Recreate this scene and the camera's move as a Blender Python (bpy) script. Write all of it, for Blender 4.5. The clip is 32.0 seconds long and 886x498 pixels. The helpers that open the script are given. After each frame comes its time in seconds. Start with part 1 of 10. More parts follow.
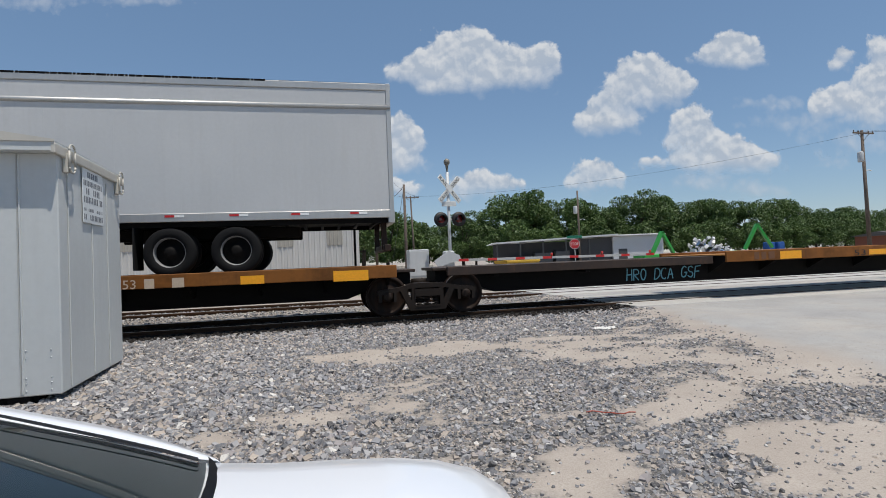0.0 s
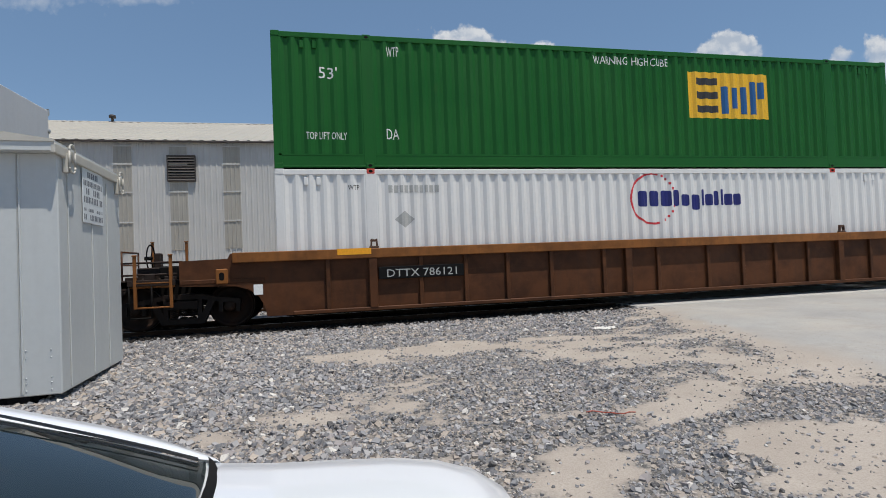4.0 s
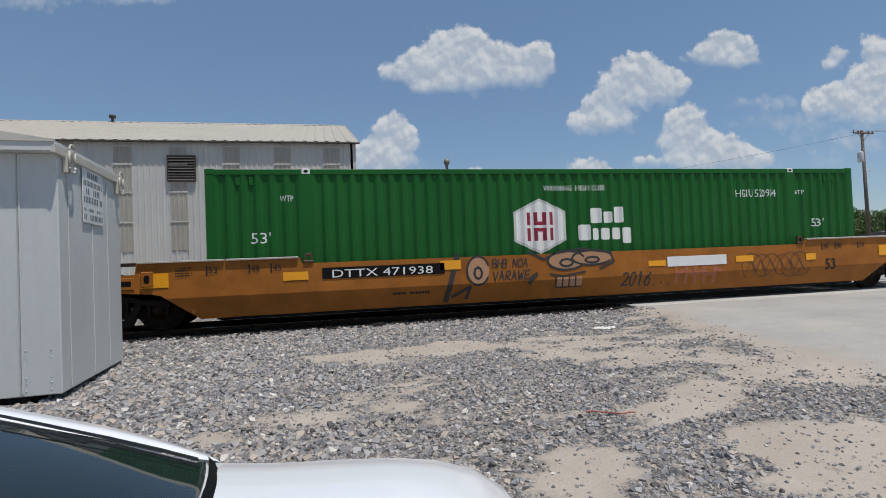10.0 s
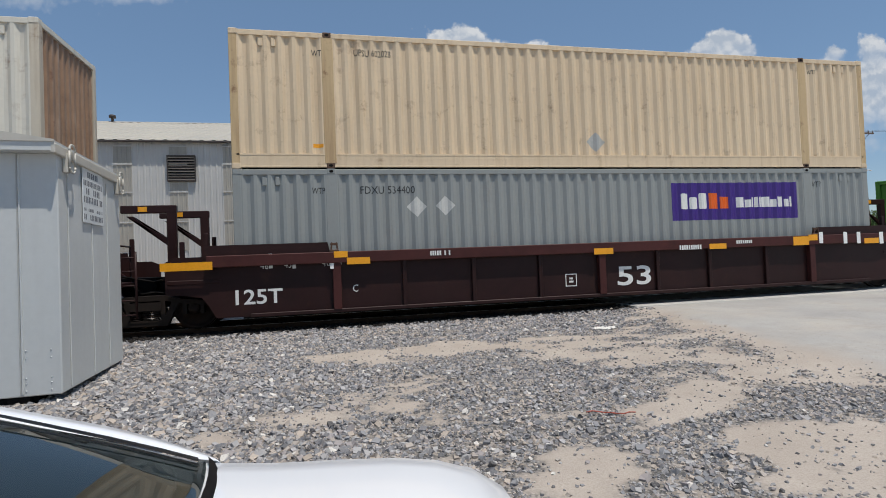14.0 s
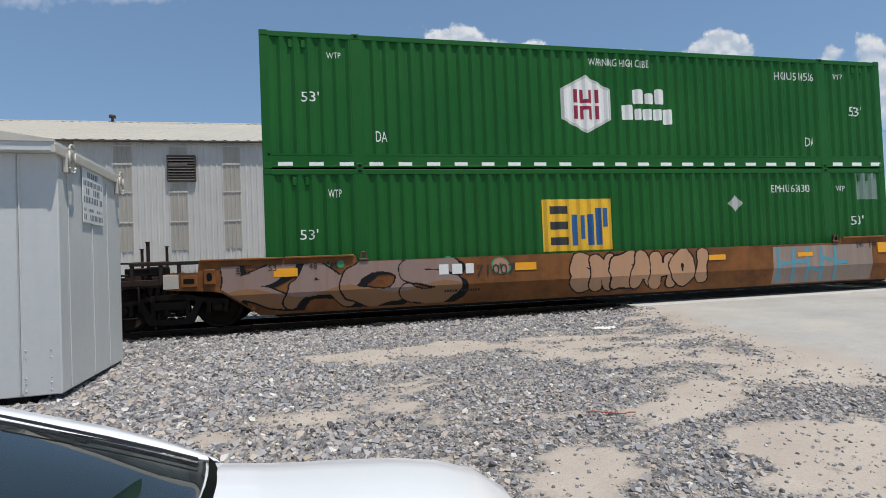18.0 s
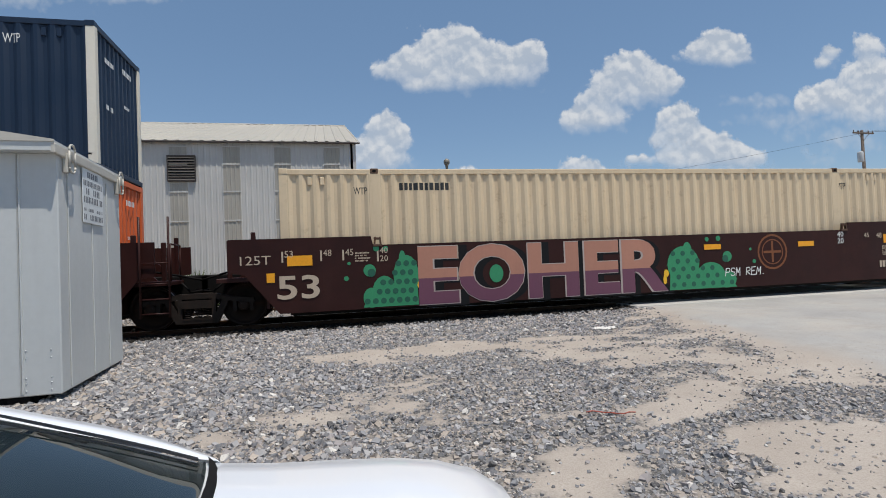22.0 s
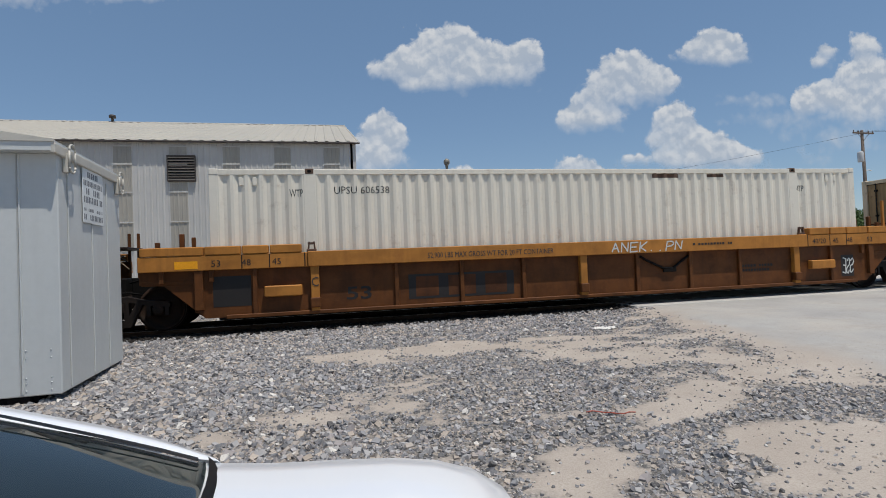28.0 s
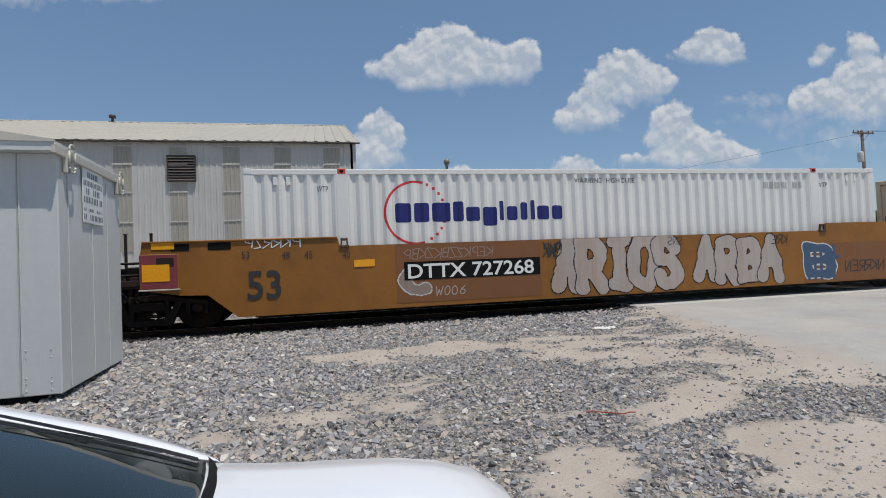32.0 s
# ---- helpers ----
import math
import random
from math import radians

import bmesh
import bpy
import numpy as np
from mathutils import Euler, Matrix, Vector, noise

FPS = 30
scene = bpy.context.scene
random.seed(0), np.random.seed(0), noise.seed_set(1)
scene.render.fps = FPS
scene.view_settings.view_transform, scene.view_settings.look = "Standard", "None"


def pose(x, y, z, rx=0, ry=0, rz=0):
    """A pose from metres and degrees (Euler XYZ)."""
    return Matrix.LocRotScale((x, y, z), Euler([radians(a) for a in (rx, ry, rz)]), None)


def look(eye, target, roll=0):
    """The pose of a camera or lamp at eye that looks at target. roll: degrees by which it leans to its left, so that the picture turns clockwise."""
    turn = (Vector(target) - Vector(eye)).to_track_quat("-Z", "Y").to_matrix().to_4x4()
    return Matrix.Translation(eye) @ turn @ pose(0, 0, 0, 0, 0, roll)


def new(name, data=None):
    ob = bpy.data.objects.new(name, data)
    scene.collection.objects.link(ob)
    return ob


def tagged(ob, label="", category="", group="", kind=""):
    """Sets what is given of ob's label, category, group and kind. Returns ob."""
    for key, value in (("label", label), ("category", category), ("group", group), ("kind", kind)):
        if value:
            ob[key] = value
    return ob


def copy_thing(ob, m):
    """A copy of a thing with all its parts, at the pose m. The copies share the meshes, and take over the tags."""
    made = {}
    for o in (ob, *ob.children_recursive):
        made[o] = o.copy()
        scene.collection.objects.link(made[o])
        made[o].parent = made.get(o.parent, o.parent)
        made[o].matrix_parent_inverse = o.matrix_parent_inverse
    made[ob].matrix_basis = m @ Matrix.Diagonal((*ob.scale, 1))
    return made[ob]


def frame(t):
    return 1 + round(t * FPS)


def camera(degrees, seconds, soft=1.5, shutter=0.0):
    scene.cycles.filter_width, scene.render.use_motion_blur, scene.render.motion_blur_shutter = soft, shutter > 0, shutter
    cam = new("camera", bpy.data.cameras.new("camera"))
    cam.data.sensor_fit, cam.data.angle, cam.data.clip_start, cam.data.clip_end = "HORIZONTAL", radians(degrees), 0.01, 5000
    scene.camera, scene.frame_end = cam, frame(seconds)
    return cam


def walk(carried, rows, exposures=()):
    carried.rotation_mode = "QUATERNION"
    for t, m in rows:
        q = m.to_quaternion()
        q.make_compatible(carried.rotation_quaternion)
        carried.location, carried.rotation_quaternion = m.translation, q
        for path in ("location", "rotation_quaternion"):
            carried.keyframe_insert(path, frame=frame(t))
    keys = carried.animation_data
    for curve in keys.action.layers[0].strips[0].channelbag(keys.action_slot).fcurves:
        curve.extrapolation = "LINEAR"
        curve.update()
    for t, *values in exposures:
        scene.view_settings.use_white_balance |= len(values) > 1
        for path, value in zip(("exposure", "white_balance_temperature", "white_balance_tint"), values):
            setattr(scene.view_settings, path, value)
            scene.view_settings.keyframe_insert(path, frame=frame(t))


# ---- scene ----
# --- camera: held still beside a parked car, eye 1.5 m above the lot; x runs along the track, rail tops at z = 0 ---
EYE = Vector((0, 0, 1.21))
cam = camera(79.7, 32.0, soft=0.92)
VIEW = look(EYE, EYE + Vector((0.21849, 0.97559, 0.02186)), -2.286)
walk(cam, [(0.0, VIEW), (32.0, VIEW)], exposures=[(0.0, 0.0), (5.0, 0.0), (9.0, -0.1), (14.0, -0.03), (18.0, 0.14), (21.0, 0.16), (22.5, -0.04), (28.0, -0.1), (32.0, -0.1)])

# --- sun and sky ---
SUN_DIR = Vector((0.18, -0.25, 0.95)).normalized()
sun = new("sun", bpy.data.lights.new("sun", "SUN"))
sun.data.energy, sun.data.angle, sun.data.color = 4.25, radians(0.55), (1.0, 0.95, 0.87)
sun.matrix_basis = look(SUN_DIR * 50, (0, 0, 0))
world = bpy.data.worlds.new("sky")
scene.world = world
world.use_nodes = True
wn = world.node_tree
sky = wn.nodes.new("ShaderNodeTexSky")
sky.sky_type, sky.sun_disc = "NISHITA", False
sky.sun_elevation = math.asin(SUN_DIR.z)
sky.sun_rotation = math.atan2(SUN_DIR.x, SUN_DIR.y)
sky.altitude, sky.air_density, sky.dust_density, sky.ozone_density = 0, 1.0, 0.05, 2.2
haze = wn.nodes.new("ShaderNodeMix")  # even summer haze over the clear blue
haze.data_type = "RGBA"
haze.inputs[0].default_value = 0.42
haze.inputs[7].default_value = (1.65, 2.9, 4.75, 1)
wn.links.new(sky.outputs[0], haze.inputs[6])
wn.links.new(haze.outputs[2], wn.nodes["Background"].inputs[0])
wn.nodes["Background"].inputs[1].default_value = 0.103


# --- train's way: metres rolled by t seconds, towards -x ---
def rolled(t):
    u = t / 16
    return 172.4 * u - 6.172 * u ** 2 + 5.595 * u ** 3 - 1.461 * u ** 4


TRACK_Y = 12.735
MOVERS, SPINNERS = [], []

# --- materials ---


class Net:
    """Short hand for a node material."""

    def __init__(self, name):
        self.mat = bpy.data.materials.new(name)
        self.mat.use_nodes = True
        self.t = self.mat.node_tree
        self.p = self.t.nodes["Principled BSDF"]
        self.out = self.t.nodes["Material Output"]

    def add(self, kind, **settings):
        n = self.t.nodes.new(kind)
        for k, v in settings.items():
            if k == "op":
                n.operation = v
            elif k == "blend":
                n.blend_type = v
            elif k == "dtype":
                n.data_type = v
            elif k == "feature":
                n.feature = v
            elif k == "attr":
                n.attribute_name = v
        return n

    def link(self, a, b):
        self.t.links.new(a, b)

    def coords(self, scale=(1, 1, 1), shift=True):
        c = self.add("ShaderNodeTexCoord")
        m = self.add("ShaderNodeMapping")
        self.link(c.outputs["Object"], m.inputs[0])
        m.inputs["Scale"].default_value = scale
        if shift:
            o = self.add("ShaderNodeObjectInfo")
            w = self.math("MULTIPLY", o.outputs["Random"], 37.0)
            self.link(w, m.inputs["Location"])
        return m.outputs[0]

    def noise(self, vec, scale, detail=4, rough=0.55):
        n = self.add("ShaderNodeTexNoise")
        if vec is not None:
            self.link(vec, n.inputs["Vector"])
        n.inputs["Scale"].default_value, n.inputs["Detail"].default_value = scale, detail
        n.inputs["Roughness"].default_value = rough
        return n.outputs[0]

    def ramp(self, fac, lo, hi, a=0.0, b=1.0):
        r = self.add("ShaderNodeMapRange")
        self.link(fac, r.inputs[0])
        for i, v in enumerate((lo, hi, a, b)):
            r.inputs[i + 1].default_value = v
        return r.outputs[0]

    def math(self, op, a, b=0.0, c=None):
        n = self.add("ShaderNodeMath", op=op)
        for i, v in enumerate((a, b) if c is None else (a, b, c)):
            if isinstance(v, (int, float)):
                n.inputs[i].default_value = v
            else:
                self.link(v, n.inputs[i])
        return n.outputs[0]

    def mix(self, fac, a, b, blend="MIX"):
        n = self.add("ShaderNodeMix", dtype="RGBA", blend=blend)
        for i, v in ((0, fac), (6, a), (7, b)):
            if isinstance(v, (int, float)):
                n.inputs[i].default_value = v
            elif isinstance(v, tuple):
                n.inputs[i].default_value = (*v, 1)
            else:
                self.link(v, n.inputs[i])
        return n.outputs[2]

    def bump(self, height, strength, dist):
        b = self.add("ShaderNodeBump")
        b.inputs["Strength"].default_value, b.inputs["Distance"].default_value = strength, dist
        self.link(height, b.inputs["Height"])
        self.link(b.outputs[0], self.p.inputs["Normal"])

    def done(self, color, rough=0.5, metal=0.0):
        if isinstance(color, tuple):
            self.p.inputs["Base Color"].default_value = (*color, 1)
        else:
            self.link(color, self.p.inputs["Base Color"])
        if isinstance(rough, (int, float)):
            self.p.inputs["Roughness"].default_value = rough
        else:
            self.link(rough, self.p.inputs["Roughness"])
        self.p.inputs["Metallic"].default_value = metal
        return self.mat


MATS = {}


def paint(name, rgb, rough=0.5, dirt=(0.16, 0.12, 0.08), amount=0.3, rust=0.0, fade=0.12, metal=0.0, mottle=0.0, gloss=0.5):
    """Weathered paint: uneven fading, grime, vertical streaks, rust specks."""
    if name in MATS:
        return MATS[name]
    n = Net(name)
    v = n.coords()
    big = n.noise(v, 0.55, 3)
    fine = n.noise(v, 14, 5, 0.6)
    streak = n.noise(n.coords((2.6, 2.6, 0.16)), 2.2, 5, 0.65)
    c = n.mix(n.ramp(big, 0.3, 0.7, 0, fade * 2), rgb, tuple(min(1, q * 1.28 + 0.002) for q in rgb))
    c = n.mix(n.ramp(fine, 0.35, 0.75, 0, 0.16), c, tuple(q * 0.72 for q in rgb))
    grime = n.math("MULTIPLY", n.ramp(streak, 0.48, 0.82, 0, 1), n.ramp(big, 0.25, 0.75, 0.35, 1))
    c = n.mix(n.math("MULTIPLY", grime, amount), c, dirt)
    if mottle:
        c = n.mix(n.math("MULTIPLY", n.ramp(n.noise(v, 1.6, 7, 0.68), 0.42, 0.66), mottle), c, tuple(q * 0.3 for q in rgb))
        c = n.mix(n.math("MULTIPLY", n.ramp(n.noise(n.coords((0.8, 1, 4)), 2.3, 6, 0.7), 0.56, 0.7), mottle * 0.5), c, tuple(min(1, q * 1.5 + 0.004) for q in rgb))
    if rust:
        spots = n.math("MULTIPLY", n.ramp(n.noise(v, 2.6, 7, 0.72), 0.57, 0.68), n.ramp(streak, 0.4, 0.6, 0.2, 1))
        c = n.mix(n.math("MULTIPLY", spots, rust), c, (0.15, 0.055, 0.02))
    n.bump(fine, 0.12, 0.004)
    n.p.inputs["Specular IOR Level"].default_value = gloss
    MATS[name] = n.done(c, n.ramp(big, 0.3, 0.7, rough - 0.06, rough + 0.12), metal)
    return MATS[name]


def plain(name, rgb, rough=0.6, metal=0.0, scale=30, vary=0.09, gloss=0.5):
    """A surface of one colour with fine grain."""
    if name in MATS:
        return MATS[name]
    n = Net(name)
    v = n.coords()
    f = n.noise(v, scale, 5, 0.6)
    c = n.mix(n.ramp(f, 0.3, 0.7, 0, 1), tuple(q * (1 - vary) for q in rgb), tuple(min(1, q * (1 + vary)) for q in rgb))
    c = n.mix(n.ramp(n.noise(v, 1.1, 3), 0.4, 0.75, 0, 0.35), c, tuple(q * (1 - 1.3 * vary) for q in rgb))
    n.bump(f, 0.15, 0.003)
    n.p.inputs["Specular IOR Level"].default_value = gloss
    MATS[name] = n.done(c, rough, metal)
    return MATS[name]


# --- mesh helpers ---


class Mesh:
    """Collects solids in one mesh."""

    def __init__(self):
        self.v, self.f, self.s = [], [], []

    def box(self, x0, x1, y0, y1, z0, z1, m=None):
        k = len(self.v)
        c = [(x, y, z) for x in (x0, x1) for y in (y0, y1) for z in (z0, z1)]
        self.v += [tuple(m @ Vector(p)) for p in c] if m else c
        for q in ((0, 1, 3, 2), (4, 6, 7, 5), (0, 4, 5, 1), (2, 3, 7, 6), (0, 2, 6, 4), (1, 5, 7, 3)):
            self.f.append([k + i for i in q])
            self.s.append(False)
        return self

    def chamfer(self, x0, x1, y0, y1, z0, z1, b=0.02):
        """A box with its edges cut."""
        k = len(self.v)
        for z, d in ((z0, b), (z0 + b, 0), (z1 - b, 0), (z1, b)):
            e = b
            xs, xe, ys, ye = x0 + d, x1 - d, y0 + d, y1 - d
            self.v += [(xs + e, ys, z), (xe - e, ys, z), (xe, ys + e, z), (xe, ye - e, z), (xe - e, ye, z), (xs + e, ye, z), (xs, ye - e, z), (xs, ys + e, z)]
        for r in range(3):
            for i in range(8):
                j = (i + 1) % 8
                self.f.append([k + r * 8 + i, k + r * 8 + j, k + r * 8 + 8 + j, k + r * 8 + 8 + i])
        self.f.append([k + i for i in range(7, -1, -1)])
        self.f.append([k + 24 + i for i in range(8)])
        self.s += [False] * 26
        return self

    def prism(self, outline, a0, a1, axis="y", m=None):
        """Extrudes a closed outline; axis y takes (x, z) pairs, x takes (y, z), z takes (x, y)."""
        k, n = len(self.v), len(outline)
        put = {"y": lambda p, a: (p[0], a, p[1]), "x": lambda p, a: (a, p[0], p[1]), "z": lambda p, a: (p[0], p[1], a)}[axis]
        pts = [put(p, a) for a in (a0, a1) for p in outline]
        self.v += [tuple(m @ Vector(p)) for p in pts] if m else pts
        for i in range(n):
            j = (i + 1) % n
            self.f.append([k + i, k + j, k + n + j, k + n + i])
        self.f.append([k + i for i in range(n - 1, -1, -1)])
        self.f.append([k + n + i for i in range(n)])
        self.s += [False] * (n + 2)
        return self

    def tube(self, p, q, r, r2=None, sides=8, smooth=True, caps=True):
        p, q = Vector(p), Vector(q)
        d = (q - p).normalized()
        a = d.orthogonal().normalized()
        b = d.cross(a)
        k = len(self.v)
        for c, rad in ((p, r), (q, r if r2 is None else r2)):
            for i in range(sides):
                w = 2 * math.pi * i / sides
                self.v.append(tuple(c + (a * math.cos(w) + b * math.sin(w)) * rad))
        for i in range(sides):
            j = (i + 1) % sides
            self.f.append([k + i, k + j, k + sides + j, k + sides + i])
            self.s.append(smooth)
        if caps:
            self.f.append([k + i for i in range(sides - 1, -1, -1)])
            self.f.append([k + sides + i for i in range(sides)])
            self.s += [False, False]
        return self

    def path(self, pts, r, sides=6):
        for a, b in zip(pts, pts[1:]):
            self.tube(a, b, r, sides=sides)
        return self

    def lathe(self, profile, sides=24, axis="y", at=(0, 0, 0), smooth=True, closed=False):
        """Turns (radius, along) pairs round the axis."""
        k, n = len(self.v), len(profile)
        for i in range(sides):
            w = 2 * math.pi * i / sides
            for r, a in profile:
                c, s = r * math.cos(w), r * math.sin(w)
                p = {"y": (c, a, s), "z": (c, s, a), "x": (a, c, s)}[axis]
                self.v.append((p[0] + at[0], p[1] + at[1], p[2] + at[2]))
        for i in range(sides):
            j = (i + 1) % sides
            for t in range(n if closed else n - 1):
                u = (t + 1) % n
                self.f.append([k + i * n + t, k + i * n + u, k + j * n + u, k + j * n + t])
                self.s.append(smooth)
        return self

    def sheet(self, grid, smooth=False, close=False):
        """Joins rows of points."""
        k, w = len(self.v), len(grid[0])
        for row in grid:
            self.v += [tuple(p) for p in row]
        for r in range(len(grid) - 1):
            for i in range(w - (0 if close else 1)):
                j = (i + 1) % w
                self.f.append([k + r * w + i, k + r * w + j, k + (r + 1) * w + j, k + (r + 1) * w + i])
                self.s.append(smooth)
        return self

    def data(self, name, fix=True):
        me = bpy.data.meshes.new(name)
        me.from_pydata(self.v, [], self.f)
        me.polygons.foreach_set("use_smooth", self.s)
        if fix:
            bm = bmesh.new()
            bm.from_mesh(me)
            bmesh.ops.recalc_face_normals(bm, faces=bm.faces)
            bm.to_mesh(me)
            bm.free()
        me.update()
        return me


def part(name, mesh, material, parent=None, label="", m=None, kind=""):
    """Links one mesh object; mesh is a Mesh or mesh data, shared data takes its material per object."""
    me = mesh.data(name) if isinstance(mesh, Mesh) else mesh
    ob = new(name, me)
    if not me.materials:
        me.materials.append(material)
    elif me.materials[0] != material:
        ob.material_slots[0].link = "OBJECT"
        ob.material_slots[0].material = material
    ob.parent = parent
    if m is not None:
        ob.matrix_basis = m
    if label or kind:
        tagged(ob, label, kind=kind)
    return ob


def thing(name, label, category, m=None, group="", kind=""):
    ob = new(name)
    ob.empty_display_size = 0.2
    if m is not None:
        ob.matrix_basis = m
    return tagged(ob, label, category, group, kind)


def seeded(n):
    return random.Random(n)
# --- colours of the place ---
steel_black = plain("black_grimy_steel", (0.008, 0.0072, 0.0068), 0.7, gloss=0.1)
wheel_steel = paint("worn_wheel_steel", (0.022, 0.0145, 0.011), 0.55, (0.085, 0.036, 0.017), 0.7, gloss=0.15)
tread_steel = plain("bright_tread_steel", (0.30, 0.28, 0.27), 0.3, 1.0)
rail_side = paint("rusty_rail", (0.062, 0.036, 0.022), 0.75, (0.03, 0.018, 0.012), 0.5, gloss=0.15)
white_lettering = plain("white_lettering", (0.75, 0.75, 0.72), 0.55)
black_lettering = plain("black_lettering", (0.03, 0.03, 0.03), 0.55)
amber_tape = plain("amber_reflector", (0.85, 0.36, 0.01), 0.4)
white_tape = plain("white_reflector", (0.85, 0.85, 0.82), 0.35)
red_tape = plain("red_reflector", (0.5, 0.02, 0.02), 0.35)
red_paint = paint("red_casting_paint", (0.55, 0.06, 0.04), 0.5, amount=0.3)


GLYPHS = {}
CREASE = 0.68


def lettering(text, size, material, parent, at, name="lettering", relief=None, facing="near", width=None, label="", lift=0.004, bold=0.0, lean=False, below=None):
    """Written characters on a side; relief is a function of x that gives the surface's depth."""
    key = (text, bold)
    if key not in GLYPHS:
        cu = bpy.data.curves.new(name, "FONT")
        cu.body, cu.size, cu.resolution_u, cu.offset = text, 1.38, 4 if bold else 2, bold
        ob = bpy.data.objects.new(name, cu)
        me = bpy.data.meshes.new_from_object(ob)
        GLYPHS[key] = ([tuple(v.co) for v in me.vertices], [tuple(p.vertices) for p in me.polygons])
        bpy.data.objects.remove(ob)
        bpy.data.meshes.remove(me)
    vs, fs = GLYPHS[key]
    xs = [v[0] for v in vs]
    k = (width / (max(xs) - min(xs))) if width else size
    me = bpy.data.meshes.new(name)
    me.from_pydata([((v[0] - min(xs)) * k, 0, v[1] * size) for v in vs], [], fs)
    if below is not None:
        bm = bmesh.new()
        bm.from_mesh(me)
        bmesh.ops.bisect_plane(bm, geom=bm.verts[:] + bm.edges[:] + bm.faces[:], plane_co=(0, 0, below), plane_no=(0, 0, 1), clear_outer=True)
        bm.to_mesh(me)
        bm.free()
    ob = drape(me, material, parent, at, name, relief, facing, label, lift, lean)
    return tagged(ob, label, kind="stuff" if len(text) > 1 else "")


def drape(me, material, parent, at, name, relief=None, facing="near", label="", lift=0.004, lean=False):
    """Lays a flat mesh (x, 0, z) on a side, pressed into its ribs or bent at its crease."""
    if relief or lean:
        bm = bmesh.new()
        bm.from_mesh(me)
        if relief:
            lo, hi = min(v.co.x for v in bm.verts) + at[0], max(v.co.x for v in bm.verts) + at[0]
            for c in relief.creases:
                if lo < c < hi:
                    bmesh.ops.bisect_plane(bm, geom=bm.verts[:] + bm.edges[:] + bm.faces[:], plane_co=(c - at[0], 0, 0), plane_no=(1, 0, 0), dist=1e-5)
            for v in bm.verts:
                v.co.y += relief(v.co.x + at[0])
        else:
            bmesh.ops.bisect_plane(bm, geom=bm.verts[:] + bm.edges[:] + bm.faces[:], plane_co=(0, 0, CREASE - at[2]), plane_no=(0, 0, 1), dist=1e-5)
            for v in bm.verts:
                v.co.y += 0.3 * max(0.0, CREASE - at[2] - v.co.z)
        bm.to_mesh(me)
        bm.free()
    lift *= 0.35
    if facing == "left":
        turn = pose(at[0] - lift, at[1], at[2], 0, 0, -90)
    elif facing == "right":
        turn = pose(at[0] + lift, at[1], at[2], 0, 0, 90)
    else:
        turn = pose(at[0], at[1] - lift, at[2])
    return part(name, me, material, parent, label, turn)


def flat(polys):
    """Flat shapes, each a list of (x, z)."""
    me = bpy.data.meshes.new("shape")
    v, f = [], []
    for i, p in enumerate(polys):
        f.append(list(range(len(v), len(v) + len(p))))
        v += [(x, -0.00015 * (i % 12), z) for x, z in p]
    me.from_pydata(v, [], f)
    return me


def rect(x, z, w, h, r=0.0, slant=0.0):
    if r <= 0:
        return [(x, z), (x + w, z), (x + w + slant * h, z + h), (x + slant * h, z + h)]
    o = []
    for cx, cz, a in ((x + w - r, z + r, -90), (x + w - r, z + h - r, 0), (x + r, z + h - r, 90), (x + r, z + r, 180)):
        for k in range(4):
            t = radians(a + 30 * k)
            px, pz = cx + r * math.cos(t), cz + r * math.sin(t)
            o.append((px + slant * (pz - z), pz))
    return o


def disc(x, z, rx, rz=None, n=20, a0=0, a1=360):
    rz = rx if rz is None else rz
    return [(x + rx * math.cos(radians(a0 + (a1 - a0) * i / n)), z + rz * math.sin(radians(a0 + (a1 - a0) * i / n))) for i in range(n)]


def arc_band(x, z, r, w, a0, a1, n=24):
    out = [(x + r * math.cos(radians(a0 + (a1 - a0) * i / n)), z + r * math.sin(radians(a0 + (a1 - a0) * i / n))) for i in range(n + 1)]
    inn = [(x + (r - w) * math.cos(radians(a0 + (a1 - a0) * i / n)), z + (r - w) * math.sin(radians(a0 + (a1 - a0) * i / n))) for i in range(n + 1)]
    return [[out[i], out[i + 1], inn[i + 1], inn[i]] for i in range(n)]


def bars(count, size, seed=1, gap=0.22, x=0.0, z=0.0, slant=0.0):
    """A line of writing that cannot be read: blocks of its size."""
    rnd, o = seeded(seed), []
    for i in range(count):
        w = size * rnd.choice((0.5, 0.58, 0.62, 0.45))
        if rnd.random() > 0.1:
            o.append(rect(x, z, w, size, 0, slant))
        x += w + size * gap
    return o
# --- ground ---


def soft(a, b, x):
    t = min(1, max(0, (x - a) / (b - a)))
    return t * t * (3 - 2 * t)


def road_side(y):
    """x at which the crossing street's paving begins."""
    if y > 10.5:
        return 7.05
    if y > 4:
        return 7.05 - 0.9 * math.sin((10.5 - y) / 6.5 * math.pi * 0.5)
    return 6.15 + 0.55 * (4 - y)


